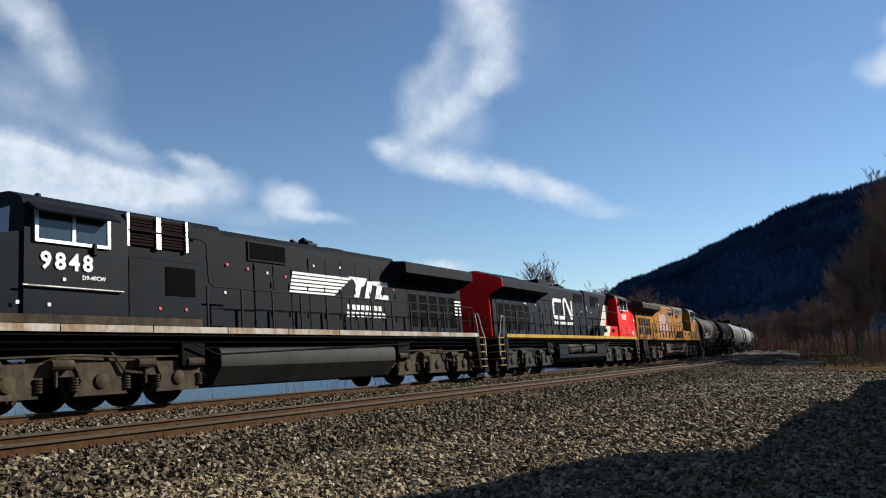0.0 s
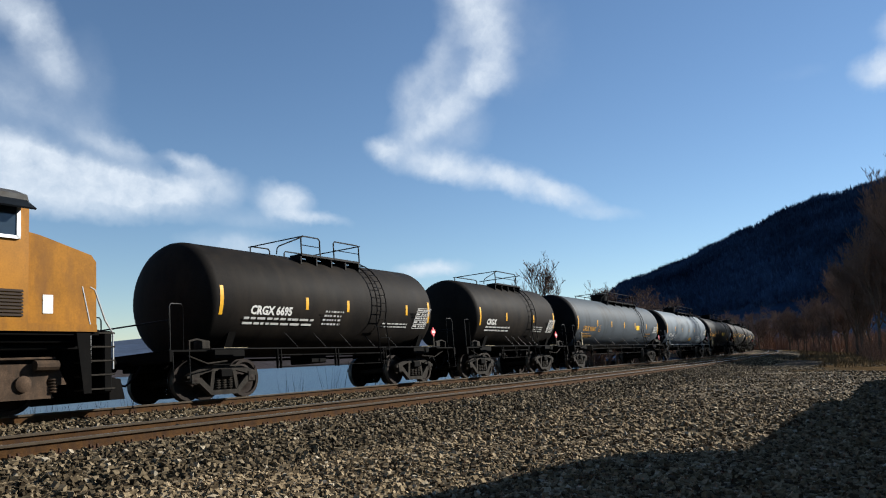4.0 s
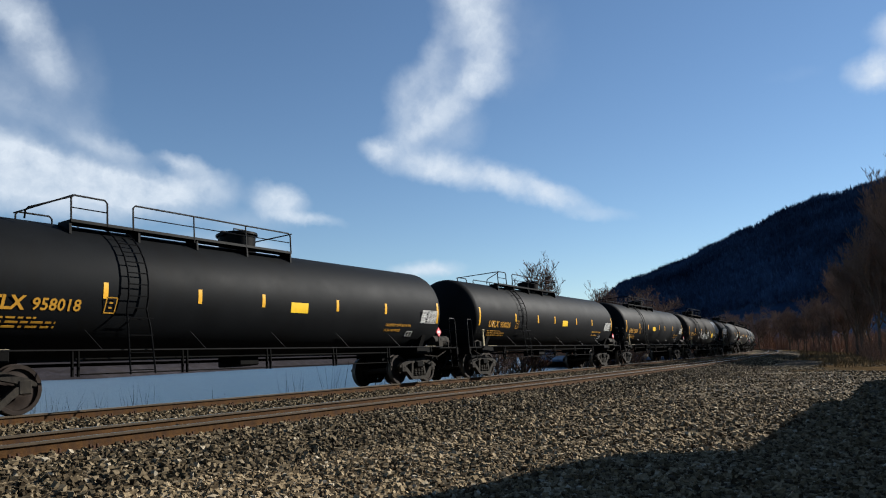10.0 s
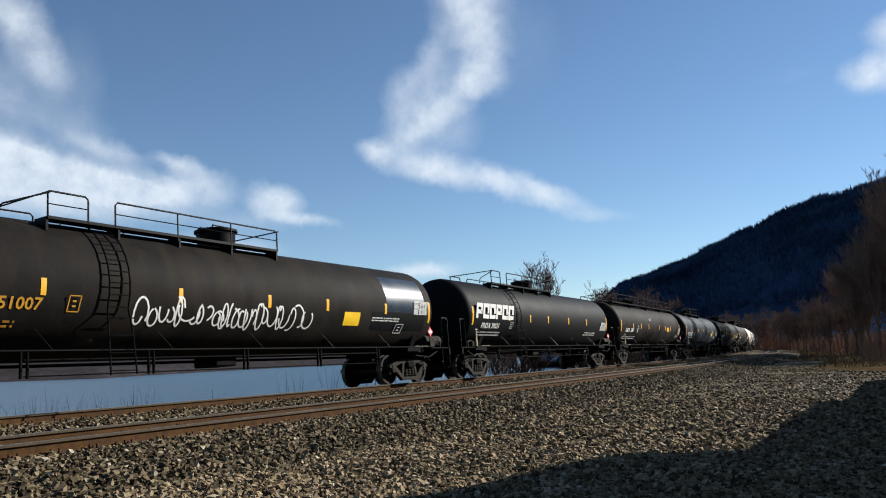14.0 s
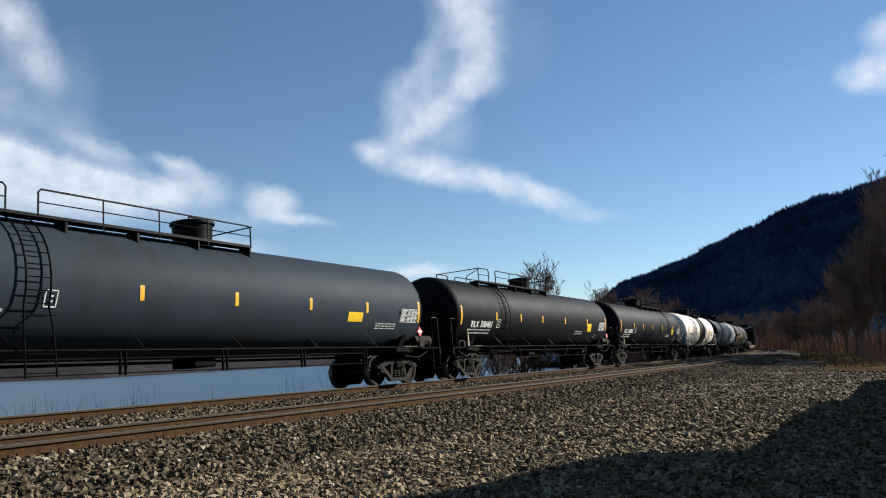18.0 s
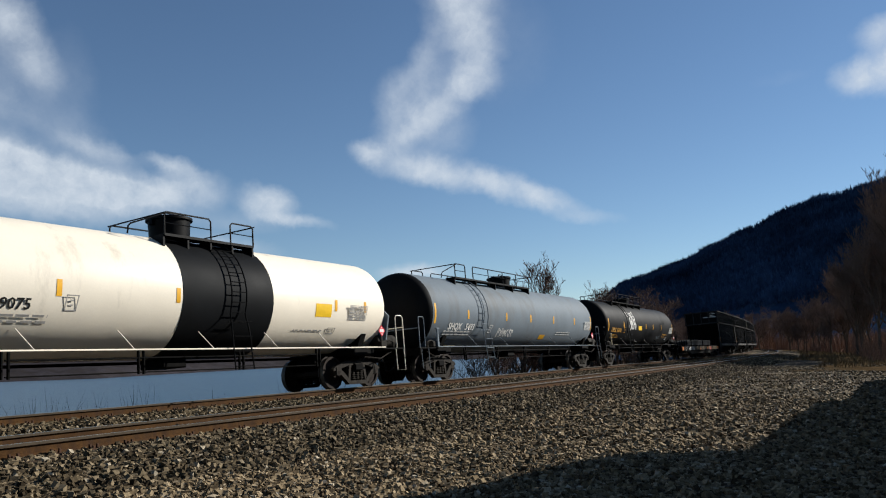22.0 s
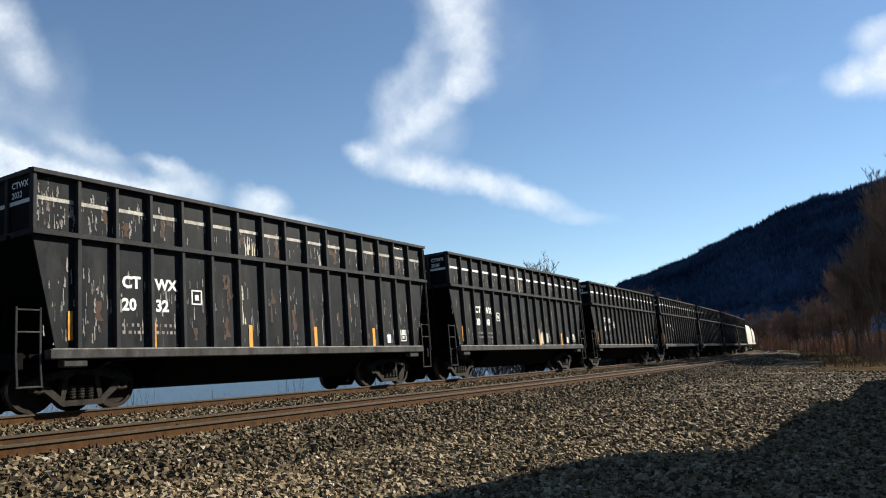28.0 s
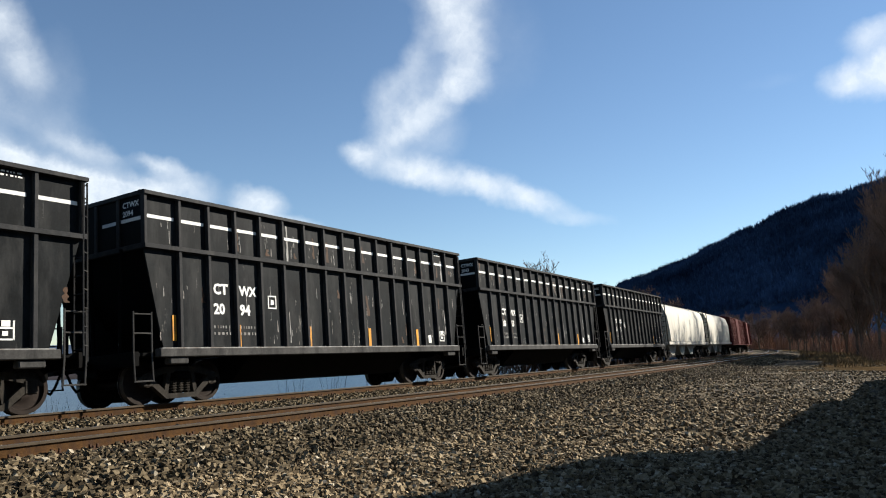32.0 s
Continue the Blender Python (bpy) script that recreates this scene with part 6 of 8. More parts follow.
couplers(flat, FLAT_L / 2)
text_on(flat, "164022", -6.5, 0.66, 0.36, M_LETTER, -1.484, bold=0.008)
text_on(flat, "A. W", -7.95, 0.66, 0.36, M_LETTER, -1.484, bold=0.008)
for i in range(4, 12):
    lay_rect(flat, "primer_panel", -8.66 + i * 1.467, -7.48 + i * 1.467, 0.68, 0.95, -1.4825, M_TAN)
lay_rect(flat, "faded_patch", -5.35, -4.5, 0.66, 0.95, -1.483, M_DGREY)
lay_rect(flat, "faded_patch", -4.45, -4.0, 0.66, 0.95, -1.483, M_LGREY)
lay_rect(flat, "orange_patch", 2.5, 2.9, 0.7, 0.95, -1.483, M_ORANGE)
lay_rect(flat, "orange_patch", -1.2, -0.6, 0.7, 0.8, -1.483, M_ORANGE)
lay_rect(flat, "faded_patch", 4.1, 5.0, 0.66, 0.92, -1.483, M_UPRED)
steel_group = "steel bars on the flat car"
bar = Mesh()
prof = [(-0.09, 0), (0.09, 0), (0.09, 0.015), (0.02, 0.03), (0.02, 0.075), (0.05, 0.09), (0.05, 0.105), (-0.05, 0.105), (-0.05, 0.09), (-0.02, 0.075), (-0.02, 0.03), (-0.09, 0.015)]
bar.prism(prof, 0, -5.3, 6.9)
bar_me = bar.data("steel_bar", 0)
stack = part("load", Mesh().box(-5.6, -1.1, 1.0, -5.4, 1.1, 1.1).box(5.4, -1.1, 1.0, 5.6, 1.1, 1.1).box(-0.1, -1.1, 1.0, 0.1, 1.1, 1.1), M_TIE, flat, "timber blocks under stacked steel")
for lay in range(4):
    for k in range(13):
        part("steel_bar", bar_me, M_LOAD, stack, "", Matrix.Translation((0.01 * ((k * 7 + lay * 3) % 5), -1.14 + k * 0.19, 1.1 + lay * 0.107)))
for x in (-4.7, 1.0, 5.4):
    for sy in (-1, 1):
        part("stake", Mesh().box(x - 0.04, sy * 1.4 - 0.03, 0.75, x + 0.04, sy * 1.4 + 0.03, 1.6, 0.01), M_FRAME, flat)

# ---- high black hopper cars ----
M_HOP = mat("scraped_black_hopper_paint", (0.0066, 0.0079, 0.0086), 0.55, 0, 0.5, 1.6, 25, 0.12, (0.024, 0.0242, 0.0235), 0.42, rand=0.35, flecks=((0.125, 0.117, 0.104), 0.645, (1.0, 1.0, 0.33)), spec=0.035)
M_HOPRIB = mat("dull_black_rib_paint", (0.024, 0.024, 0.0245), 0.6, 0, 0.35, 2, 30, 0.1, (0.05, 0.047, 0.043), 0.4, spec=0.035)
M_SCRAPE = mat("pale_scraped_steel", (0.171, 0.165, 0.155), 0.6, 0, 0.35, 4, 40, 0.0, (0.0571, 0.0343, 0.02), 0.4)
M_SILL = mat("dusty_grey_sill", (0.05, 0.048, 0.045), 0.7, 0, 0.35, 2, 30, 0.1, (0.0137, 0.0137, 0.0137), 0.4, spec=0.04)
M_AMBER = mat("amber_reflective_tape", (0.5, 0.215, 0.004), 0.5, 0, 0.2, 6, 60, 0.0, (0.2, 0.09, 0.02), 0.4)
M_TEAL = mat("teal_spray_paint", (0.05, 0.16, 0.15), 0.6, 0, 0.2, 6, 60, 0.0)
M_DULLW = mat("grimy_white_dash", (0.3, 0.28, 0.235), 0.7, 0, 0.4, 6, 50, 0.0, (0.1, 0.085, 0.06), 0.4)
M_RUST = mat("rust_stain", (0.045, 0.024, 0.013), 0.8, 0, 0.4, 3, 40, 0.0)
# darker copy of the hopper paint, with the ends' shade put into it
M_HOPEND = mat("shaded_black_hopper_end", (0.00252, 0.00252, 0.00252), 0.8, 0, 0.4, 2, 30, 0.1, (0.00605, 0.00504, 0.00403), 0.3, spec=0.1)
M_CREAMRIB = mat("cream_touched_up_rib", (0.353, 0.319, 0.235), 0.6, 0, 0.25, 3, 40, 0.0)
HTOP, HMID, HLOW, HX, HF = 4.47, 3.30, 1.13, 6.88, 6.73


def ragged_patch(x0, z0, w, h, rnd):
    """One scrape: a ragged upright streak."""
    n = 5
    left = [(x0 + rnd.uniform(-0.4, 0.3) * w, z0 + h * i / n) for i in range(n + 1)]
    right = [(x0 + w * (1 - 0.5 * i / n) + rnd.uniform(-0.3, 0.4) * w, z0 + h * i / n) for i in range(n + 1)]
    return [(p[0], p[1]) for p in left], [(p[0], p[1]) for p in right]


def hopper_car(u, L, digits, seed, worn):
    rnd = random.Random(seed)
    car = thing("hopper_car", "tall ribbed black hopper car, " + ("badly scraped and rusted sides" if worn > 1 else "scuffed sides with white dashes"), "hopper car", "hopper cars of the train")
    CARS.append((car, u + L / 2))
    # panels, upper and lower, one each
    n = 16
    xs = [-HX + 1.05] + [-HX + 1.05 + (2 * HX - 2.0) * i / 14 for i in range(1, 15)]
    xs = [-HF] + xs + [HX]
    up_me = {}
    for sy in (-1, 1):
        y = sy * 1.5
        m = Mesh().box(-HF, y - 0.02, HMID, HX, y + 0.02, HTOP)
        part("upper_side", m, M_HOP, car)
        m = Mesh().prism([(-HF, HMID), (HX, HMID), (6.25, HLOW), (-6.25, HLOW)], 1, y - 0.02, y + 0.02)
        part("lower_side", m, M_HOP, car)
        key = ("rib", round(HMID - HLOW, 2))
        lo = shared(("hopper_rib_low",), lambda: Mesh().box(-0.045, -0.03, HLOW, 0.045, 0.075, HMID - 0.04, 0.01))
        hi = shared(("hopper_rib_high",), lambda: Mesh().box(-0.04, -0.03, HMID + 0.04, 0.04, 0.075, HTOP - 0.05, 0.01))
        for i, x in enumerate(xs[1:-1]):
            yy = sy * 1.59
            part("upper_rib", hi, M_CREAMRIB if seed == 42 and i == 6 else M_HOPRIB, car, "", Matrix.Translation((x, yy, 0)))
            if abs(x) < 6.3:
                part("lower_rib", lo, M_HOPRIB, car, "", Matrix.Translation((x, yy, 0)))
        for x in (-HF, HX):
            part("corner_post", Mesh().box(x - 0.04, sy * 1.55 - 0.06, HMID, x + 0.04, sy * 1.55 + 0.06, HTOP, 0.01), M_HOPRIB, car)
        m = Mesh().prism([(sy * 1.45, HTOP - 0.06), (sy * 1.65, HTOP - 0.06), (sy * 1.65, HTOP + 0.02), (sy * 1.45, HTOP + 0.05)], 0, -HF - 0.05, HX + 0.1)
        part("top_chord", m, M_HOPRIB, car)
        part("mid_chord", Mesh().prism([(sy * 1.5, HMID - 0.06), (sy * 1.65, HMID - 0.05), (sy * 1.65, HMID + 0.04), (sy * 1.5, HMID + 0.08)], 0, -HF - 0.05, HX + 0.06), M_HOPRIB, car)
        part("side_sill", Mesh().box(-6.45, sy * 1.56 - 0.1, 0.95, 6.4, sy * 1.56 + 0.09, 1.13, 0.015), M_SILL, car, "dusty grey side sill")
        for x in (-5.9, 5.9):
            part("jack_pad", Mesh().box(x - 0.25, sy * 1.5 - 0.1, 0.8, x + 0.25, sy * 1.5 + 0.1, 0.95, 0.02), M_SILL, car)
        part("sill_lip", Mesh().box(-6.4, sy * 1.6 - 0.056, 1.115, 6.3, sy * 1.6 + 0.056, 1.145, 0.008), M_SCRAPE, car, "pale scuffed lip along the sill")
    # ends: upright above, sloped below
    for sx, hx in ((-1, HF), (1, HX)):
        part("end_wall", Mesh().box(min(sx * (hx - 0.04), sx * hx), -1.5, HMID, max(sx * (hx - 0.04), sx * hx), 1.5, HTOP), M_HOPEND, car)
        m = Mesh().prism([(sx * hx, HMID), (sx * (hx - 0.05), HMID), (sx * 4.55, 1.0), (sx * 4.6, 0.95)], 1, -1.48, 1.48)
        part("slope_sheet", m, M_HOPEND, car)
        part("end_chord", Mesh().box(min(sx * hx, sx * (hx + 0.05)), -1.6, HTOP - 0.06, max(sx * hx, sx * (hx + 0.05)), 1.6, HTOP + 0.04, 0.01), M_HOPRIB, car)
        part("end_chord", Mesh().box(min(sx * hx, sx * (hx + 0.05)), -1.6, HMID - 0.06, max(sx * hx, sx * (hx + 0.05)), 1.6, HMID + 0.06, 0.01), M_HOPRIB, car)
        for y in (-0.75, 0, 0.75):
            part("end_rib", Mesh().box(min(sx * hx, sx * (hx + 0.04)), y - 0.04, HMID, max(sx * hx, sx * (hx + 0.04)), y + 0.04, HTOP), M_HOPRIB, car)
        part("end_deck", Mesh().box(min(sx * 5.2, sx * 6.95), -1.4, 0.98, max(sx * 5.2, sx * 6.95), 1.4, 1.06, 0.01).box(min(sx * 6.85, sx * 7.0), -1.5, 0.78, max(sx * 6.85, sx * 7.0), 1.5, 1.08, 0.01), M_FRAME, car)
        m = Mesh()
        for y in (-0.9, 0.9):
            m.tube([(sx * 6.85, y, 1.05), (sx * 6.8, y, HMID)], 0.04, 6)
        m.tube([(sx * 6.6, 0.3, 1.0), (sx * 6.7, 0.3, HMID)], 0.05, 6)
        part("end_strut", m, M_FRAME, car)
        # corner steps
        for y in (-1.52, 1.52):
            m = Mesh()
            m.tube([(sx * 6.55, y, 1.85), (sx * 7.0, y, 1.85)], 0.016, 5)
            m.tube([(sx * 6.55, y, 1.45), (sx * 7.0, y, 1.45)], 0.016, 5)
            for x in (6.55, 7.0):
                m.tube([(sx * x, y, 1.9), (sx * x, y, 0.95), (sx * (x - 0.03), y, 0.45)], 0.022, 5)
            m.tube([(sx * 6.5, y, 0.47), (sx * 7.0, y, 0.47)], 0.018, 5)
            part("corner_step", m, M_SILL, car)
        freight_truck(car, sx * 5.35)
    # ladder on the tail end
    m = Mesh()
    for y in (-1.5, -1.08):
        m.tube([(HX + 0.16, y, 0.9), (HX + 0.16, y, HTOP - 0.05)], 0.02, 5)
    for i in range(10):
        m.tube([(HX + 0.16, -1.5, 1.15 + i * 0.36), (HX + 0.16, -1.08, 1.15 + i * 0.36)], 0.015, 5)
    m.tube([(HX - 0.02, -1.64, 1.0), (HX - 0.02, -1.64, HTOP - 0.1)], 0.02, 5)
    for i in range(9):
        m.tube([(HX - 0.02, -1.64, 1.2 + i * 0.36), (HX + 0.16, -1.5, 1.2 + i * 0.36)], 0.014, 5)
    part("ladder", m, M_HOPRIB, car)
    # hopper bottoms
    m = Mesh()
    m.prism([(-1.45, 1.0), (1.45, 1.0), (0.75, 0.38), (-0.75, 0.38)], 0, -3.6, 3.6)
    m.box(-7.0, -0.32, 0.62, 7.0, 0.32, 0.98, 0.02)
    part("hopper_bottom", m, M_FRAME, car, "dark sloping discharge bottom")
    couplers(car, L / 2)
    # white dash on each upper panel
    for i in range(len(xs) - 1):
        x0, x1 = xs[i] + 0.05, xs[i + 1] - 0.05
        if x1 - x0 < 0.2:
            continue
        z = 3.93 + rnd.uniform(-0.01, 0.01)
        lay_rect(car, "white_dash", x0, x1 - rnd.uniform(0, 0.1), z, z + 0.075, -1.524, M_DULLW if seed == 41 else M_LETTER)
    for y0, y1 in ((-1.45, -0.82), (-0.65, -0.2)):
        part("white_dash", Mesh().box(-HF - 0.006, y0, 3.88, -HF, y1, 3.955), M_LETTER, car, smooth=0)
    for t, z in (("CTWX", 4.2), (digits[0] + digits[1], 4.01)):
        part("lettering", letters(t, 0.17, 0, 0, 0.004, 1.0), M_LETTER, car, "", Matrix.Translation((-HF - 0.006, -0.88, z)) @ Matrix.Rotation(radians(-90), 4, "Z"))
    part("small_print", bars(0.5, 0.14, 2, seed=seed), M_LETTER, car, "", Matrix.Translation((xs[14] + 0.14, -1.525, 4.22)), smooth=0)
    # lettering over two panels
    xa, xb = xs[2] + 0.16, xs[3] + 0.14
    for t, x, z, s in (("CT", xa, 2.38, 0.34), ("WX", xb, 2.38, 0.32), (digits[0], xa, 1.92, 0.34), (digits[1], xb, 1.92, 0.34)):
        text_on(car, t, x, z, s, M_LETTER, -1.525, bold=0.012)
    for x in (xa, xb):
        part("small_print", bars(0.5, 0.3, 2, seed=seed), M_SCRAPE, car, "", Matrix.Translation((x, -1.525, 1.35)), smooth=0)
    m = Mesh()
    bx0 = xs[4] + 0.27
    for a, b, c, e in ((0, 0.3, 0, 0.03), (0, 0.3, 0.3, 0.33), (0, 0.03, 0, 0.33), (0.27, 0.3, 0, 0.33), (0.1, 0.2, 0.1, 0.22)):
        m.box(bx0 + a, -1.527, 2.1 + c, bx0 + b, -1.523, 2.1 + e)
    part("stencil", m, M_LETTER, car, smooth=0)
    m = Mesh()
    for a, b, c, e in ((0, 0.32, 0, 0.03), (0, 0.32, 0.2, 0.23), (0, 0.03, 0, 0.35), (0.29, 0.32, 0, 0.35), (0.08, 0.24, 0.24, 0.35), (0.1, 0.2, 0.08, 0.16)):
        m.box(xs[14] + 0.2 + a, -1.527, 1.3 + c, xs[14] + 0.2 + b, -1.523, 1.3 + e)
    part("stencil", m, M_LETTER, car, smooth=0)
    lay_rect(car, "white_patch", xs[13] + 0.3, xs[13] + 0.48, 1.25, 1.5, -1.525, M_LETTER)
    part("reflective_strip", Mesh().box(-6.02, -1.535, 1.3, -5.92, -1.521, 1.85), M_AMBER, car, smooth=0)
    for x in {40: (-4.1, -0.9, 2.43, 4.13), 41: (-4.08, -1.28, 1.19, 3.85)}.get(seed, (-4.08, -1.5, 1.2, 3.85)):
        x += rnd.uniform(-0.03, 0.03) - 0.06
        lay_rect(car, "reflective_strip", x, x + 0.12, 1.15, 1.68 if seed > 40 else 1.62, -1.5285, M_AMBER)
    if seed == 40:
        m = scribble(0.55, 0.34, 77, 0.02)
        part("spray_paint", m, M_TEAL, car, "small teal spray-paint loops", Matrix.Translation((3.36, -1.527, 1.2)), smooth=0)
    # scrapes and rust: ragged upright streaks, all in one sheet of stuff
    for mat_, count, name in ((M_SCRAPE, int(95 * worn if worn > 1 else 35), "scrape"), (M_RUST, int(12 * worn), "rust_streak")):
        m = Mesh()
        for k in range(count):
            high = rnd.random() < 0.4
            i = rnd.randrange(0, len(xs) - 1)
            x = rnd.uniform(xs[i] + 0.08, max(xs[i + 1] - 0.15, xs[i] + 0.1))
            w = rnd.uniform(0.004, 0.026) if name == "scrape" else rnd.uniform(0.03, 0.16)
            h = rnd.uniform(0.03, 0.34) if name == "scrape" else rnd.uniform(0.1, 0.6)
            z = rnd.uniform(HMID + 0.1, HTOP - 0.6) if high else rnd.uniform(HLOW + 0.05, HMID - 0.75)
            le, ri = ragged_patch(x, z, w, h, rnd)
            c = len(le)
            m.add([(a, -1.5235, b) for a, b in le] + [(a, -1.5235, b) for a, b in ri], [(q, c + q, c + q + 1, q + 1) for q in range(c - 1)])
        for k in range(2 if name == "scrape" else 0):
            # long runs of paler paint down one panel
            x = rnd.uniform(-5.5, 5.8)
            for z, h, w in ((HMID + 0.05, rnd.uniform(0.3, 1.0), rnd.uniform(0.05, 0.13)), (rnd.uniform(HLOW, HMID - 1.4), rnd.uniform(0.6, 1.3), rnd.uniform(0.025, 0.06))):
                le, ri = ragged_patch(x, z, w, h, rnd)
                c = len(le)
                m.add([(a, -1.5238, b) for a, b in le] + [(a, -1.5238, b) for a, b in ri], [(q, c + q, c + q + 1, q + 1) for q in range(c - 1)])
        if worn > 2:
            for k in range(190 if name == "scrape" else 14):
                x = -HX + 0.05 + abs(rnd.gauss(0, 1.6))
                low = rnd.random() < 0.35
                z = rnd.uniform(HLOW + 0.1, HMID - 0.7) if low else rnd.uniform(HMID + 0.08, HTOP - 0.35)
                if low and x < -6.1:
                    continue
                le, ri = ragged_patch(x, z, rnd.uniform(0.008, 0.045), rnd.uniform(0.03, 0.32 if low else 0.2), rnd)
                c = len(le)
                m.add([(a, -1.5233, b) for a, b in le] + [(a, -1.5233, b) for a, b in ri], [(q, c + q, c + q + 1, q + 1) for q in range(c - 1)])
        tagged(part(name, m, mat_, car, smooth=0), kind="stuff")
    if seed == 41:
        # pale run down over the middle chord to the sill
        m = Mesh()
        for k in range(22):
            up = k < 12
            le, ri = ragged_patch(rnd.gauss(-1.2, 0.13) if up else rnd.gauss(-1.5, 0.025), HMID + 0.06 + abs(rnd.gauss(0, 0.15)) if up else rnd.uniform(HLOW + 0.03, HMID - 0.6), rnd.uniform(0.01, 0.055) if up else rnd.uniform(0.015, 0.045), rnd.uniform(0.1, 0.45), rnd)
            c = len(le)
            m.add([(a, -1.5262 - 0.0001 * k, b) for a, b in le] + [(a, -1.5262 - 0.0001 * k, b) for a, b in ri], [(q, c + q, c + q + 1, q + 1) for q in range(c - 1)])
        part("paint_run", m, M_CREAMRIB, car, "pale paint run down the side", smooth=0)
    if seed == 42:
        # a broad cream smear over two panels near the sill
        m = Mesh()
        for k in range(46):
            le, ri = ragged_patch(rnd.gauss(1.5, 0.42), HLOW + 0.03 + rnd.uniform(0, 0.22), rnd.uniform(0.03, 0.2), rnd.uniform(0.12, 0.55), rnd)
            c = len(le)
            m.add([(a, -1.5228 - 0.0001 * k, b) for a, b in le] + [(a, -1.5228 - 0.0001 * k, b) for a, b in ri], [(q, c + q, c + q + 1, q + 1) for q in range(c - 1)])
        part("paint_smear", m, M_CREAMRIB, car, "cream paint smear above the sill", smooth=0)
    return car


HNUM = ["2041", "2032", "2030", "2015", "2082", "2094", "2043", "2052"]
for i in range(8):
    hopper_car(407.6 + 15.3 * i + (0, 0, 0.1, 0.2, 0.25, 0.05, 0, 0)[i], 15.3, (HNUM[i][:2], HNUM[i][2:]), 40 + i, (1.0, 2.6, 1.8, 1.6, 0.9, 1.4, 1.5, 1.0)[i])

# ---- covered hoppers and the dark red cars at the tail ----
M_CREAM = mat("cream_covered_hopper_paint", (0.412, 0.388, 0.331), 0.5, 0, 0.08, 0.8, 20, 0.05, (0.286, 0.257, 0.206), 0.25, spec=0.1)
M_MAROON = mat("maroon_car_paint", (0.0743, 0.0143, 0.0126), 0.6, 0, 0.2, 1, 20, 0.05, (0.04, 0.0143, 0.0114), 0.4, spec=0.05)


def covered_hopper(u, L):
    car = thing("covered_hopper", "cream covered hopper car with smooth curved sides", "hopper car", "covered hoppers of the train")
    CARS.append((car, u + L / 2))
    h = L / 2
    ring = [(1.42 * math.cos(a), 2.75 + 1.55 * math.sin(a)) for a in [math.pi * k / 16 for k in range(17)]]
    prof = [(1.5, 1.35), (1.52, 2.2), (1.48, 3.2), (1.25, 3.95), (0.7, 4.25), (-0.7, 4.25), (-1.25, 3.95), (-1.48, 3.2), (-1.52, 2.2), (-1.5, 1.35), (-1.1, 1.1), (1.1, 1.1)]
    m = Mesh()
    n = len(prof)
    vs = []
    for x, k in ((-h + 1.9, 0), (h - 1.9, 0)):
        vs += [(x + (0.7 * (z - 1.1) / 3.1 if x > 0 else -0.7 * (z - 1.1) / 3.1), y, z) for y, z in prof]
    m.add(vs, [(i, (i + 1) % n, n + (i + 1) % n, n + i) for i in range(n)] + [tuple(range(n))[::-1], tuple(range(n, 2 * n))])
    part("body", m, M_CREAM, car)
    part("side_sill", Mesh().box(-h + 0.9, -1.55, 1.1, h - 0.9, 1.55, 1.32, 0.02), M_CREAM, car)
    part("roof_walk", Mesh().box(-h + 1.3, -0.5, 4.28, h - 1.3, 0.5, 4.36, 0.02), M_TRUCK, car)
    for k in range(3):
        x = (k - 1) * 3.8
        m = Mesh().prism([(x - 1.8, 1.2), (x + 1.8, 1.2), (x + 0.5, 0.35), (x - 0.5, 0.35)], 1, -0.8, 0.8)
        part("discharge_chute", m, M_CREAM, car)
    part("centre_sill", Mesh().box(-h + 0.6, -0.35, 0.75, h - 0.6, 0.35, 1.1, 0.02), M_FRAME, car)
    for sx in (-1, 1):
        m = Mesh()
        for y in (-1.45, 1.45):
            m.tube([(sx * (h - 0.9), y, 1.1), (sx * (h - 1.1), y, 4.2)], 0.04, 5)
        for i in range(8):
            m.tube([(sx * (h - 0.9 - 0.06 * i / 8), -1.45, 1.4 + i * 0.35), (sx * (h - 0.9 - 0.06 * i / 8), -1.0, 1.4 + i * 0.35)], 0.02, 5)
        part("end_frame", m, M_FRAME, car)
        freight_truck(car, sx * (h - 2.4))
    couplers(car, h)


def red_car(u, L):
    car = thing("box_car", "dark red steel box car at the tail", "box car", "red box cars of the train")
    CARS.append((car, u + L / 2))
    h = L / 2 - 0.5
    part("body", Mesh().prism([(-1.52, 1.05), (-1.52, 4.2), (-0.8, 4.38), (0.8, 4.38), (1.52, 4.2), (1.52, 1.05)], 0, -h, h), M_MAROON, car)
    me = Mesh().box(-0.04, -0.03, 1.1, 0.04, 0.03, 4.15).data("side_post", 0)
    for i in range(14):
        x = -h + 0.3 + (2 * h - 0.6) * i / 13
        if abs(x) > 1.7:
            part("side_post", me, M_MAROON, car, "", Matrix.Translation((x, -1.55, 0)))
    part("sliding_door", Mesh().box(-1.5, -1.6, 1.15, 1.5, -1.53, 4.1, 0.02), M_MAROON, car)
    part("centre_sill", Mesh().box(-h, -0.5, 0.7, h, 0.5, 1.05, 0.02), M_FRAME, car)
    for sx in (-1, 1):
        freight_truck(car, sx * (h - 2.0))
    couplers(car, L / 2)


covered_hopper(529.9, 18.3)
covered_hopper(548.2, 18.3)
red_car(566.5, 17.5)
red_car(584.0, 17.5)
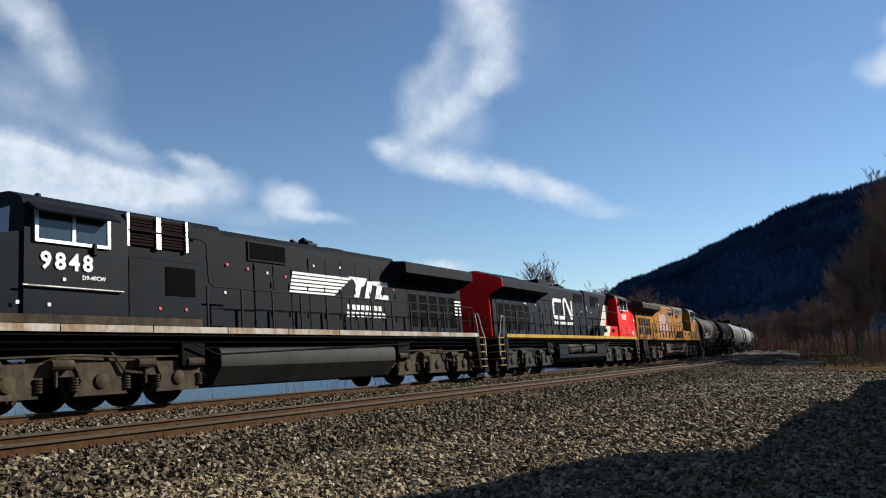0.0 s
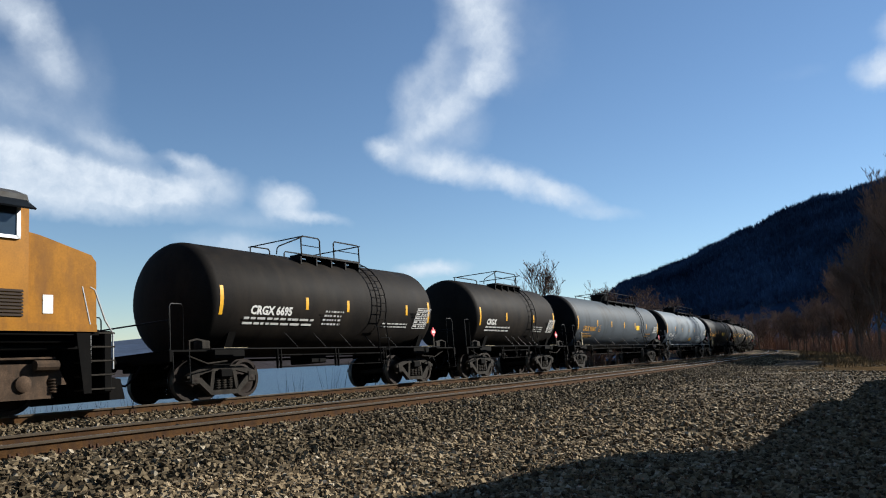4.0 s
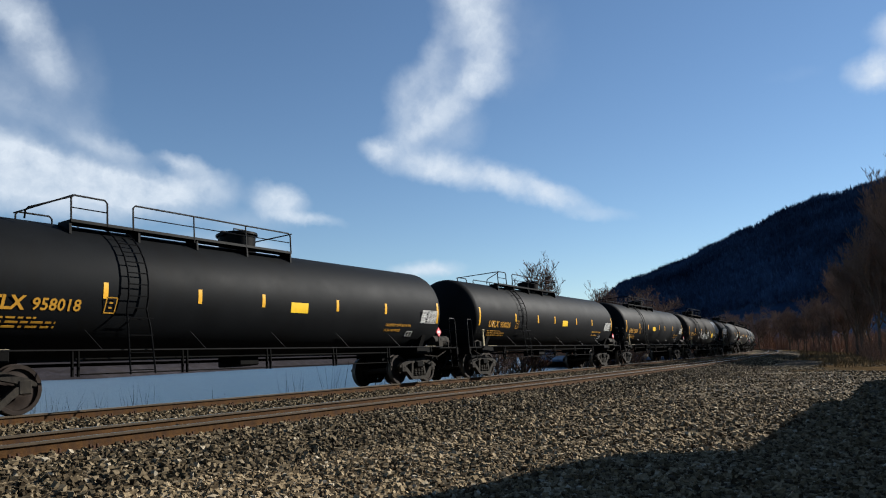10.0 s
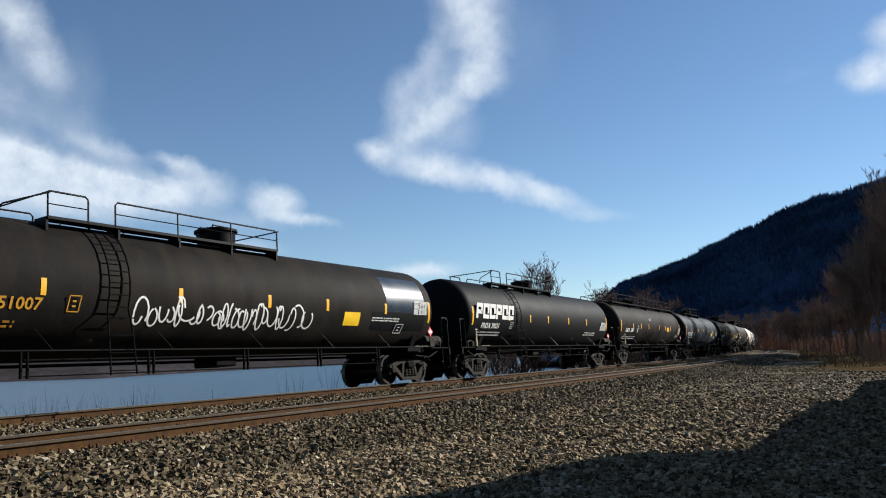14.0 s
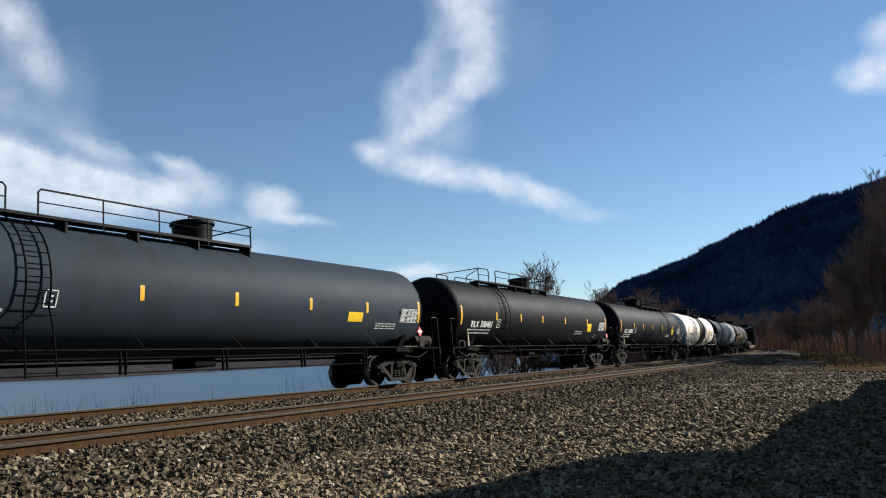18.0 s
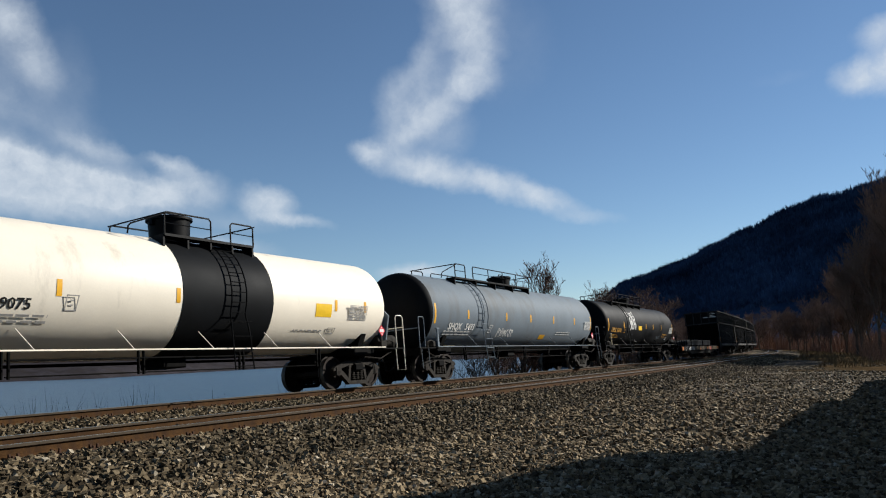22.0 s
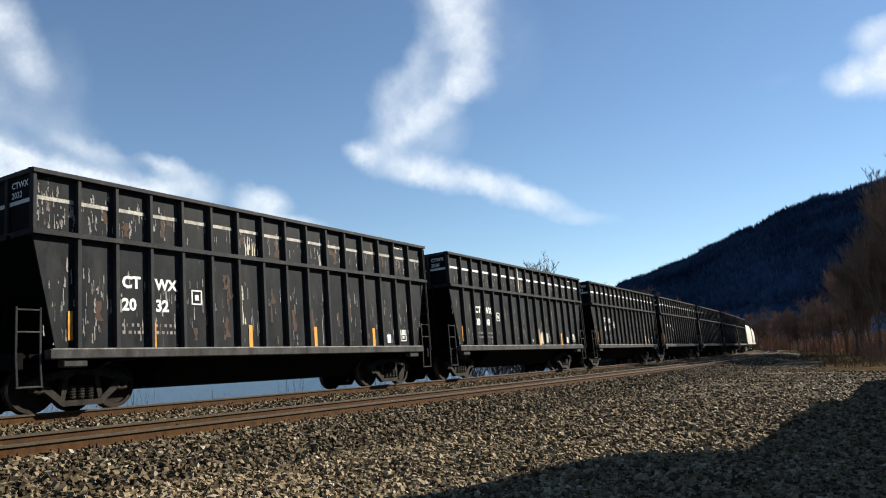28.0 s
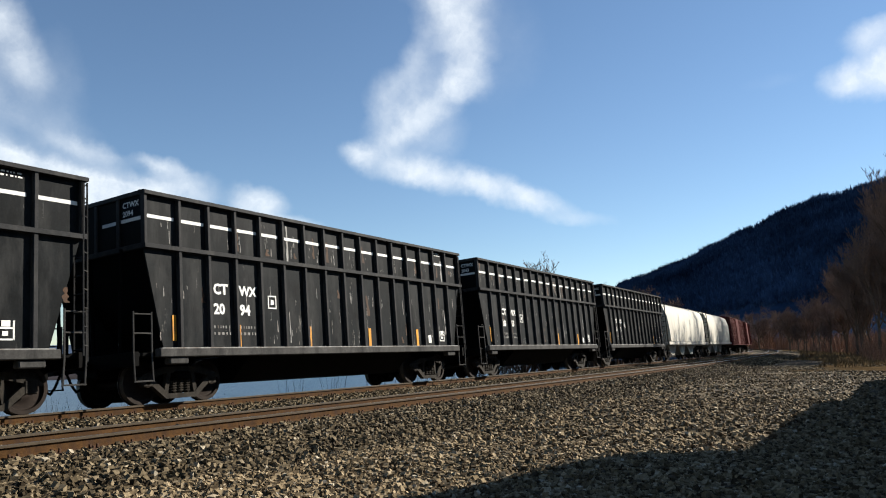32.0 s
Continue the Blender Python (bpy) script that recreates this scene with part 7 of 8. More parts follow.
# ---- clouds: soft patches by turn and height in degrees, half widths, slant, weight ----
COLUMN = [
    (3.5, 27.9, 4.03, 2.22, 0, 0.8),
    (3.4, 25.0, 2.66, 1.92, 0, 0.75),
    (4.3, 22.9, 1.94, 1.80, 0, 0.7),
    (3.9, 20.6, 2.10, 1.44, 0, 0.85),
    (0.5, 21.6, 1.32, 2.62, -25, 0.5),
    (-1.6, 19.2, 1.76, 1.78, -30, 0.55),
    (-0.6, 17.6, 2.62, 1.15, 10, 0.5),
    (-1.9, 16.2, 2.79, 0.83, 14, 0.6),
    (-4.0, 15.3, 1.30, 0.83, -10, 0.5),
    (-1.1, 14.3, 3.47, 1.08, -12, 0.72),
    (3.2, 13.4, 3.66, 1.00, -4, 0.75),
    (6.9, 12.4, 3.15, 0.92, -16, 0.75),
    (9.8, 11.1, 2.50, 0.83, -22, 0.6),
    (12.6, 9.8, 2.29, 0.45, -6, 0.3),
    (0.9, 15.9, 2.61, 2.07, 0, 0.28),
    (6.8, 23.1, 3.93, 4.66, 0, 0.1),
]
BANK = [
    (-32.5, 12.6, 5.01, 2.49, -3, 1.3),
    (-28.6, 12.6, 4.73, 1.92, -8, 1.17),
    (-24.4, 12.1, 4.71, 1.61, -6, 1.17),
    (-20.0, 11.8, 4.23, 1.27, -3, 1.04),
    (-16.5, 12.5, 2.20, 1.01, -10, 0.52),
    (-18.1, 13.8, 1.78, 0.64, -15, 0.715),
    (-23.2, 14.5, 2.60, 0.77, -15, 0.65),
    (-11.6, 11.5, 1.91, 1.11, -8, 1.17),
    (-9.7, 10.2, 2.60, 0.46, -6, 0.65),
    (-14.8, 8.0, 3.61, 0.98, -3, 0.585),
    (-0.6, 6.3, 2.47, 0.63, 2, 0.975),
    (-14.0, 10.1, 4.47, 0.82, 0, 0.234),
    (-25.4, 10.1, 6.73, 0.69, 0, 0.455),
]
STREAK = [
    (1.8, 19.0, 2.28, 1.46, 20, 0.6),
    (2.4, 17.1, 1.74, 1.64, 0, 0.2),
    (-30.3, 22.6, 2.56, 1.44, -25, 0.7),
    (-28.2, 21.1, 1.48, 2.33, 18, 0.6),
    (-26.9, 19.3, 1.21, 1.81, 15, 0.4),
    (-30.2, 17.9, 3.35, 2.13, 0, 0.3),
    (-27.1, 15.9, 4.22, 1.55, -12, 0.28),
    (-25.0, 18.6, 1.65, 3.33, 10, 0.14),
]
EDGE = [
    (30.9, 17.4, 1.37, 1.06, 10, 0.7),
    (33.3, 18.0, 2.25, 1.54, 20, 0.95),
    (33.3, 20.3, 1.96, 0.94, 12, 0.7),
    (35.6, 17.7, 2.38, 2.00, 0, 0.9),
    (26.6, 18.2, 2.48, 0.58, 5, 0.06),
]


def cloud_material():
    m = bpy.data.materials.new("drifting_thin_cloud")
    m.use_nodes = True
    nt = m.node_tree
    nt.nodes.clear()
    out, tr, em, mix = (nt.nodes.new(k) for k in ("ShaderNodeOutputMaterial", "ShaderNodeBsdfTransparent", "ShaderNodeEmission", "ShaderNodeMixShader"))
    em.inputs[0].default_value, em.inputs[1].default_value = (0.95, 0.97, 1.0, 1), 0.42
    uv = nt.nodes.new("ShaderNodeUVMap")

    def math_node(op, a, b):
        n = nt.nodes.new("ShaderNodeMath")
        n.operation = op
        for i, v in enumerate((a, b)):
            if isinstance(v, (int, float)):
                n.inputs[i].default_value = v
            else:
                nt.links.new(v, n.inputs[i])
        return n.outputs[0]
    pos = uv.outputs[0]
    for scale, amount in ((0.22, 1.1), (0.7, 0.8), (2.2, 0.35), (6.0, 0.12)):
        no = nt.nodes.new("ShaderNodeTexNoise")
        no.inputs["Scale"].default_value, no.inputs["Detail"].default_value = scale, 3
        nt.links.new(uv.outputs[0], no.inputs["Vector"])
        sub = nt.nodes.new("ShaderNodeVectorMath")
        sub.operation = "SUBTRACT"
        sub.inputs[1].default_value = (0.5, 0.5, 0.5)
        nt.links.new(no.outputs["Color"], sub.inputs[0])
        sc = nt.nodes.new("ShaderNodeVectorMath")
        sc.operation = "SCALE"
        sc.inputs["Scale"].default_value = amount
        nt.links.new(sub.outputs[0], sc.inputs[0])
        ad = nt.nodes.new("ShaderNodeVectorMath")
        ad.operation = "ADD"
        nt.links.new(pos, ad.inputs[0])
        nt.links.new(sc.outputs[0], ad.inputs[1])
        pos = ad.outputs[0]
    total = 0.0
    for az, el, ra, re, rot, w in COLUMN + BANK + STREAK + EDGE:
        mp = nt.nodes.new("ShaderNodeMapping")
        mp.vector_type = "TEXTURE"
        mp.inputs["Location"].default_value = (az, el, 0)
        mp.inputs["Rotation"].default_value = (0, 0, radians(rot))
        mp.inputs["Scale"].default_value = (ra * 1.55, re * 1.55, 1)
        nt.links.new(pos, mp.inputs[0])
        flatten = nt.nodes.new("ShaderNodeVectorMath")
        flatten.operation = "MULTIPLY"
        flatten.inputs[1].default_value = (1, 1, 0)
        nt.links.new(mp.outputs[0], flatten.inputs[0])
        ln = nt.nodes.new("ShaderNodeVectorMath")
        ln.operation = "LENGTH"
        nt.links.new(flatten.outputs[0], ln.inputs[0])
        mr = nt.nodes.new("ShaderNodeMapRange")
        mr.interpolation_type = "SMOOTHSTEP"
        mr.inputs[1].default_value, mr.inputs[2].default_value, mr.inputs[3].default_value, mr.inputs[4].default_value = 0.0, 1.0, w, 0.0
        nt.links.new(ln.outputs["Value"], mr.inputs[0])
        total = math_node("ADD", total, mr.outputs[0])
    fine = nt.nodes.new("ShaderNodeTexNoise")
    fine.inputs["Scale"].default_value, fine.inputs["Detail"].default_value, fine.inputs["Roughness"].default_value = 0.45, 8, 0.6
    nt.links.new(pos, fine.inputs["Vector"])
    fr = nt.nodes.new("ShaderNodeMapRange")
    fr.inputs[1].default_value, fr.inputs[2].default_value, fr.inputs[3].default_value, fr.inputs[4].default_value = 0.3, 0.7, 0.62, 1.18
    nt.links.new(fine.outputs[0], fr.inputs[0])
    dens = math_node("MULTIPLY", math_node("MINIMUM", total, 1.02), fr.outputs[0])
    fin = nt.nodes.new("ShaderNodeMapRange")
    fin.inputs[1].default_value, fin.inputs[2].default_value, fin.inputs[3].default_value, fin.inputs[4].default_value = 0.02, 1.1, 0.0, 0.92
    nt.links.new(dens, fin.inputs[0])
    nt.links.new(fin.outputs[0], mix.inputs[0])
    nt.links.new(tr.outputs[0], mix.inputs[1])
    nt.links.new(em.outputs[0], mix.inputs[2])
    nt.links.new(mix.outputs[0], out.inputs[0])
    return m


def cloud_sheet():
    """Part of a shell far up and out, its map in degrees of turn and height."""
    az, el = np.arange(-46, 48.1, 1.0), np.arange(1.2, 44.1, 1.0)
    aa, ee = np.meshgrid(az, el, indexing="ij")
    r = 4700.0
    vs = np.stack([r * np.sin(np.radians(aa)) * np.cos(np.radians(ee)), r * np.cos(np.radians(aa)) * np.cos(np.radians(ee)), r * np.sin(np.radians(ee))], -1).reshape(-1, 3)
    n, k = aa.shape
    i = (np.arange(n - 1)[:, None] * k + np.arange(k - 1)[None, :]).ravel()
    fs = np.stack([i, i + k, i + k + 1, i + 1], -1)
    me = bpy.data.meshes.new("clouds")
    me.from_pydata(vs.tolist(), [], fs.tolist())
    me.shade_smooth()
    layer = me.uv_layers.new(name="sky")
    flat_uv = np.stack([aa.ravel(), ee.ravel()], -1)[fs.ravel()]
    layer.data.foreach_set("uv", flat_uv.astype(np.float32).ravel())
    me.materials.append(cloud_material())
    return tagged(new("clouds", me), "thin white drifting clouds over a blue sky", "clouds", kind="structure")


clouds = cloud_sheet()


# ---- bare winter trees ----
def tree_meshes(seed, levels=5, spread=0.62, twist=1.0):
    """A trunk and a crown of limbs and twigs, about 10 m high."""
    rnd = random.Random(seed)
    trunk, crown = Mesh(), Mesh()

    def grow(p, d, length, r, level):
        n = 4 if level < 2 else 3 if level < 3 else 2
        pts, q, dd = [p], p.copy(), d.copy()
        for i in range(n):
            dd = (dd + Vector((rnd.uniform(-1, 1), rnd.uniform(-1, 1), rnd.uniform(-0.4, 0.8))) * 0.16 * twist).normalized()
            q = q + dd * length / n
            pts.append(q.copy())
        rr = [max(r * (1 - 0.6 * i / n), 0.0075) for i in range(n + 1)]
        (trunk if level < 2 else crown).tube(pts, rr, 6 if level == 0 else 4 if level == 1 else 3, cap=False)
        if level >= levels:
            return
        kids = (10, 6, 5, 5, 4)[level]
        for k in range(kids):
            f = rnd.uniform(0.3, 1.0) if level == 0 else rnd.uniform(0.2, 1.0)
            base = pts[min(int(f * n), n - 1)].lerp(pts[min(int(f * n) + 1, n)], f * n % 1)
            side = Vector((rnd.uniform(-1, 1), rnd.uniform(-1, 1), rnd.uniform(0.0, 0.9))).normalized()
            nd = (dd * (1 - spread) + side * spread + Vector((0, 0, 0.12))).normalized()
            grow(base, nd, length * rnd.uniform(0.42, 0.62), r * 0.42, level + 1)
    grow(Vector((0, 0, -0.3)), Vector((0, 0, 1)), 6.0, 0.17, 0)
    return trunk.data("trunk", 0), crown.data("crown", 0)


TREES = [tree_meshes(11), tree_meshes(12, spread=0.52), tree_meshes(13, spread=0.7), tree_meshes(14, spread=0.45)]


def tree(i, m, label, group):
    tr, cr = TREES[i % len(TREES)]
    ob = thing("bare_tree", label, "tree", group)
    part("trunk", tr, M_BARK, ob)
    part("crown", cr, M_TWIG, ob, "leafless twigs")
    ob.matrix_basis = m
    return ob


rnd = random.Random(77)


def plant(s, off, height, i, label, group):
    x, y, h = on_track(s, off)
    z = float(ground_height(np.array([x]), np.array([y]))[0])
    k = height / 9.3
    tree(i, Matrix.Translation((x, y, z)) @ Matrix.Rotation(rnd.uniform(0, 6.28), 4, "Z") @ Matrix.Diagonal((k * 1.2, k * 1.2, k, 1)), label, group)


for s, off, hh in ((47.8, 11.5, 9.9), (44.6, 12.0, 8.3), (49.5, 12.3, 8.9), (63, 11.5, 9.0), (67, 11.6, 9.6), (72, 12.0, 9.8), (77, 12.2, 10.6), (84, 12.5, 11.0), (92, 12, 11.2)):
    plant(s, off, hh, int(s), "leafless tree on the river bank behind the tracks", "trees on the river bank")
def far_tree(az, r, h, i):
    x, y = r * math.sin(radians(az)), r * math.cos(radians(az))
    k = h / 9.3
    tree(i, Matrix.Translation((x, y, -0.6)) @ Matrix.Rotation(rnd.uniform(0, 6.28), 4, "Z") @ Matrix.Diagonal((k * 1.2, k * 1.2, k, 1)), "brown leafless tree in the far belt", "trees of the far belt")


def edge_tree(az, r, h, i, wide=0.85):
    x, y = r * math.sin(radians(az)), r * math.cos(radians(az))
    k = h / 9.3
    tree(i, Matrix.Translation((x, y, GROUND - 0.1)) @ Matrix.Rotation(rnd.uniform(0, 6.28), 4, "Z") @ Matrix.Diagonal((k * wide, k * wide, k, 1)), "tall leafless tree beside the gravel clearing", "trees beside the clearing")


for k in range(16):
    az = 28.3 + (k % 8) * 0.77 + rnd.uniform(-0.3, 0.3)
    r = rnd.uniform(76, 125)
    edge_tree(az, r, r * math.tan(radians(float(np.interp(az, [28, 29.5, 30.8, 34], [6.0, 8.5, 11.2, 13])) * rnd.uniform(0.75, 1.08))), k)
for k in range(20):
    az = rnd.uniform(23.6, 28.6)
    r = rnd.uniform(115, 200)
    edge_tree(az, r, r * math.tan(radians(float(np.interp(az, [23.5, 25, 26.5, 28.5], [2.4, 3.2, 4.6, 5.6])) * rnd.uniform(0.7, 1.05))), k, 1.0)
for k in range(70):
    far_tree(rnd.uniform(10.5, 25), rnd.uniform(225, 310), rnd.uniform(8.0, 12.5), k)


def stems(name, spots, rng, label, material, wide=0.02):
    """Thin upright stems in clumps, one mesh."""
    vs, fs = [], []
    for x, y, z, h in spots:
        lean = rng.normal(0, 0.22, 2) * h
        a = rng.uniform(0, math.pi)
        w = wide * rng.uniform(0.6, 1.4)
        dx, dy = math.cos(a) * w, math.sin(a) * w
        n = len(vs)
        vs += [(x - dx, y - dy, z), (x + dx, y + dy, z), (x + dy, y - dx, z), (x + lean[0], y + lean[1], z + h)]
        fs += [(n, n + 1, n + 3), (n + 1, n + 2, n + 3), (n + 2, n, n + 3)]
    me = bpy.data.meshes.new(name)
    me.from_pydata(vs, [], fs)
    me.materials.append(material)
    return tagged(new(name, me), label, "brush", kind="stuff")


def strip_spots(rng, n, s0, s1, o0, o1, h0, h1):
    out = []
    s, o = rng.uniform(s0, s1, n), rng.uniform(o0, o1, n)
    xy = [on_track(a, b) for a, b in zip(s, o)]
    z = ground_height(np.array([p[0] for p in xy]), np.array([p[1] for p in xy]))
    return [(p[0], p[1], zz - 0.05, rng.uniform(h0, h1)) for p, zz in zip(xy, z)]


rng = np.random.default_rng(5)
clumps = []
for c, o, n, hh in ((9.5, 8.1, 26, 0.5), (11.4, 8.3, 40, 0.7), (12.6, 8.2, 26, 0.55), (14.2, 8.4, 34, 0.8), (16.8, 8.2, 16, 0.6), (20.5, 8.3, 22, 0.9), (23.0, 8.6, 12, 2.0), (26.5, 8.7, 14, 2.2), (29.5, 8.6, 16, 2.4), (33.0, 8.6, 30, 1.8)):
    for k in range(n):
        clumps += strip_spots(rng, 1, c - 0.35, c + 0.35, o - 0.3, o + 0.4, hh * 0.5 + 0.75, hh + 1.05)
stems("bank_weeds", clumps + strip_spots(rng, 500, 8, 60, 8.2, 10.0, 0.3, 1.0) + strip_spots(rng, 220, 30, 48, 8.0, 10.5, 0.6, 2.4) + strip_spots(rng, 1100, 44, 130, 8.2, 12, 0.5, 2.8), rng, "dark dry weed stalks and saplings on the river bank", M_STALK, 0.014)
stems("clearing_brush", strip_spots(rng, 3000, 66, 110, -30, -9, 0.4, 2.2) + strip_spots(rng, 4500, 95, 190, -34, -9, 0.8, 4.0), rng, "dry brown brush at the foot of the trees", M_BRUSH, 0.03)
far_spots = strip_spots(rng, 6500, 135, 300, -30, -7, 0.8, 3.4)
for _k in range(14000):
    az, r = math.radians(rng.uniform(8, 38)), rng.uniform(235, 330)
    far_spots.append((r * math.sin(az), r * math.cos(az), -0.8, rng.uniform(1.5, 7.0)))
stems("far_brush", far_spots, rng, "brown thicket around the bend", M_BRUSH, 0.09)


grass_spots = []
for _k in range(15000):
    az, r = math.radians(rng.uniform(17, 33)), rng.uniform(52, 170)
    x, y = r * math.sin(az), r * math.cos(az)
    grass_spots.append((x, y, GROUND - 0.02, rng.uniform(0.08, 0.5)))
offs = track_offset(np.array([p[0] for p in grass_spots]), np.array([p[1] for p in grass_spots]))
stems("dry_grass", [p for p, o in zip(grass_spots, offs) if o < (-6.0 if p[0] ** 2 + p[1] ** 2 < 6000 else -3.0)], rng, "short dead grass on the earth beyond the gravel", M_GRASS, 0.03)


# ---- forest on the hill ----
def hill_forest():
    """Many small crowns of slanting twigs over the slope, closer along the crest."""
    n, twigs = 26000, 11
    az = np.concatenate([rng.uniform(6, 40, 9000), rng.uniform(9, 38, n - 9000)])
    d = np.interp(az, [6, 13, 19.5, 30, 46], [1150, 1080, 980, 840, 800])
    f = np.concatenate([rng.uniform(0.97, 1.01, 9000), 1 - 0.5 * rng.uniform(0, 1, n - 9000) ** 1.3])
    r, a = d * f, np.radians(az)
    x, y = r * np.sin(a), r * np.cos(a)
    z = hill_fn(x, y, r, a)
    h = np.where(rng.uniform(0, 1, n) < 0.85, rng.uniform(5, 9, n), rng.uniform(9, 13, n))
    w = h * rng.uniform(0.16, 0.32, n)
    b = rng.uniform(0, 6.28, (n, twigs))
    q = rng.uniform(0.25, 1.0, (n, twigs)) * w[:, None]
    zz = z[:, None] + h[:, None] * rng.uniform(0.05, 0.75, (n, twigs))
    ex, ey = np.cos(b) * q, np.sin(b) * q
    thick = rng.uniform(0.2, 0.75, (n, twigs))
    X = np.stack([x[:, None] + ex - thick, x[:, None] + ex + thick, x[:, None] + ex * 1.5], -1)
    Y = np.stack([y[:, None] + ey, y[:, None] + ey + 0.2, y[:, None] + ey * 1.5], -1)
    Z = np.stack([zz, zz + 0.3, zz + h[:, None] * rng.uniform(0.2, 0.45, (n, twigs))], -1)
    twig = np.stack([X, Y, Z], -1).reshape(-1, 3)
    trunk = np.stack([np.stack([x - 0.35, x + 0.35, x], -1), np.stack([y, y, y], -1), np.stack([z - 2, z - 2, z + h], -1)], -1).reshape(-1, 3)
    P = np.concatenate([twig, trunk])
    me = bpy.data.meshes.new("hill_forest")
    me.vertices.add(len(P))
    me.vertices.foreach_set("co", P.astype(np.float32).ravel())
    me.loops.add(len(P))
    me.loops.foreach_set("vertex_index", np.arange(len(P), dtype=np.int32))
    me.polygons.add(len(P) // 3)
    me.polygons.foreach_set("loop_start", np.arange(0, len(P), 3, dtype=np.int32))
    me.update(calc_edges=True)
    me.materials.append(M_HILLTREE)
    return tagged(new("hill_forest", me), "bare winter forest covering the hillside, haze blue in its colour", "forest", kind="stuff")


hill_forest()

# ---- an unseen building beside the clearing, its plan worked back from the shadow ----
shed = thing("unseen_building", "unseen plain dull-walled building, added to shade the clearing", "building")


def block(name, corners, z0, z1, parent, label=""):
    """An upright block on a plan of corners."""
    n = len(corners)
    vs = [(x, y, z0) for x, y in corners] + [(x, y, z1) for x, y in corners]
    fs = [tuple(range(n))[::-1], tuple(range(n, 2 * n))] + [(i, (i + 1) % n, n + (i + 1) % n, n + i) for i in range(n)]
    return part(name, Mesh().add(vs, fs), M_PLAIN, parent, label, smooth=0)


block("wall", [(16.18, 14.01), (21.28, 22.71), (15.98, 22.86), (10.83, 14.21), (3.58, 2.21), (9.38, 0.31)], GROUND - 0.2, GROUND + 4.0, shed)
block("low_wing", [(21.93, 21.90), (38.33, 43.40), (33.93, 46.90), (23.53, 33.75), (22.48, 33.65), (15.88, 22.45)], GROUND - 0.2, GROUND + 3.5, shed)
# raised slab and its post, added out of view to bend the shadow's edge
block("canopy", [(15.52, 11.60), (17.92, 17.48), (15.84, 17.44), (10.52, 12.50)], GROUND + 7.75, GROUND + 8.0, shed, "flat unseen slab added to shape the shadow's edge")
part("canopy_post", Mesh().box(13.4, 14.4, GROUND + 3.9, 13.6, 14.6, GROUND + 7.8), M_PLAIN, shed)


# ---- broken stone, laid loose ----
CUBE = np.array([(x, y, z) for z in (-1, 1) for y in (-1, 1) for x in (-1, 1)], float)
QUADS = np.array([(0, 2, 3, 1), (4, 5, 7, 6), (0, 1, 5, 4), (2, 6, 7, 3), (0, 4, 6, 2), (1, 3, 7, 5)])


def stones(name, x, y, z, size, label, material):
    n = len(x)
    v = CUBE[None] * (1 + rng.uniform(-0.45, 0.25, (n, 8, 3)))
    v *= (size[:, None] * rng.uniform(0.55, 1.15, (n, 3)) * np.array((1.05, 1.05, 0.9)))[:, None, :] * 0.5
    a, b = rng.uniform(0, 6.28, n), rng.uniform(-0.95, 0.95, n)
    ca, sa, cb, sb = np.cos(a), np.sin(a), np.cos(b), np.sin(b)
    X, Y, Z = v[..., 0], v[..., 1], v[..., 2]
    Y, Z = Y * cb[:, None] - Z * sb[:, None], Y * sb[:, None] + Z * cb[:, None]
    X, Y = X * ca[:, None] - Y * sa[:, None], X * sa[:, None] + Y * ca[:, None]
    P = np.stack([X + x[:, None], Y + y[:, None], Z + z[:, None]], -1).reshape(-1, 3)
    F = (QUADS[None] + (np.arange(n) * 8)[:, None, None]).reshape(-1)
    me = bpy.data.meshes.new(name)
    me.vertices.add(len(P))
    me.vertices.foreach_set("co", P.astype(np.float32).ravel())
    me.loops.add(len(F))
    me.loops.foreach_set("vertex_index", F.astype(np.int32))
    me.polygons.add(n * 6)
    me.polygons.foreach_set("loop_start", np.arange(0, n * 24, 4, dtype=np.int32))
    me.update(calc_edges=True)
    me.shade_flat()
    me.materials.append(material)
    return tagged(new(name, me), label, "stones", kind="stuff")


def lay_by_track(n, s0, s1, o0, o1, size):
    s, o = rng.uniform(s0, s1, n), rng.uniform(o0, o1, n)
    keep = (np.abs(o) > 0.07) & (np.abs(o - GAUGE) > 0.09) & (np.abs(o - TRACK2) > 0.09)
    s, o = s[keep], o[keep]
    h = np.interp(s, LS, LH)
    x, y = np.interp(s, LS, LX) - o * np.cos(h), np.interp(s, LS, LY) + o * np.sin(h)
    z = np.interp(o, [p[0] for p in BED], [p[1] for p in BED])
    sz = rng.uniform(0.7, 1.35, len(s)) * size
    return x, y, z + sz * rng.uniform(-0.1, 0.35, len(s)), sz


parts_xyz = [lay_by_track(34000, 2, 26, -2.8, 4.2, 0.062), lay_by_track(15000, 26, 55, -2.8, 4.2, 0.075), lay_by_track(9000, 55, 110, -2.8, 4.2, 0.10), lay_by_track(5000, 2, 60, 4.4, 8.5, 0.09)]
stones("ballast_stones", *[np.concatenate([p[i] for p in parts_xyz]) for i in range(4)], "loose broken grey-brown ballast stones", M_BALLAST)


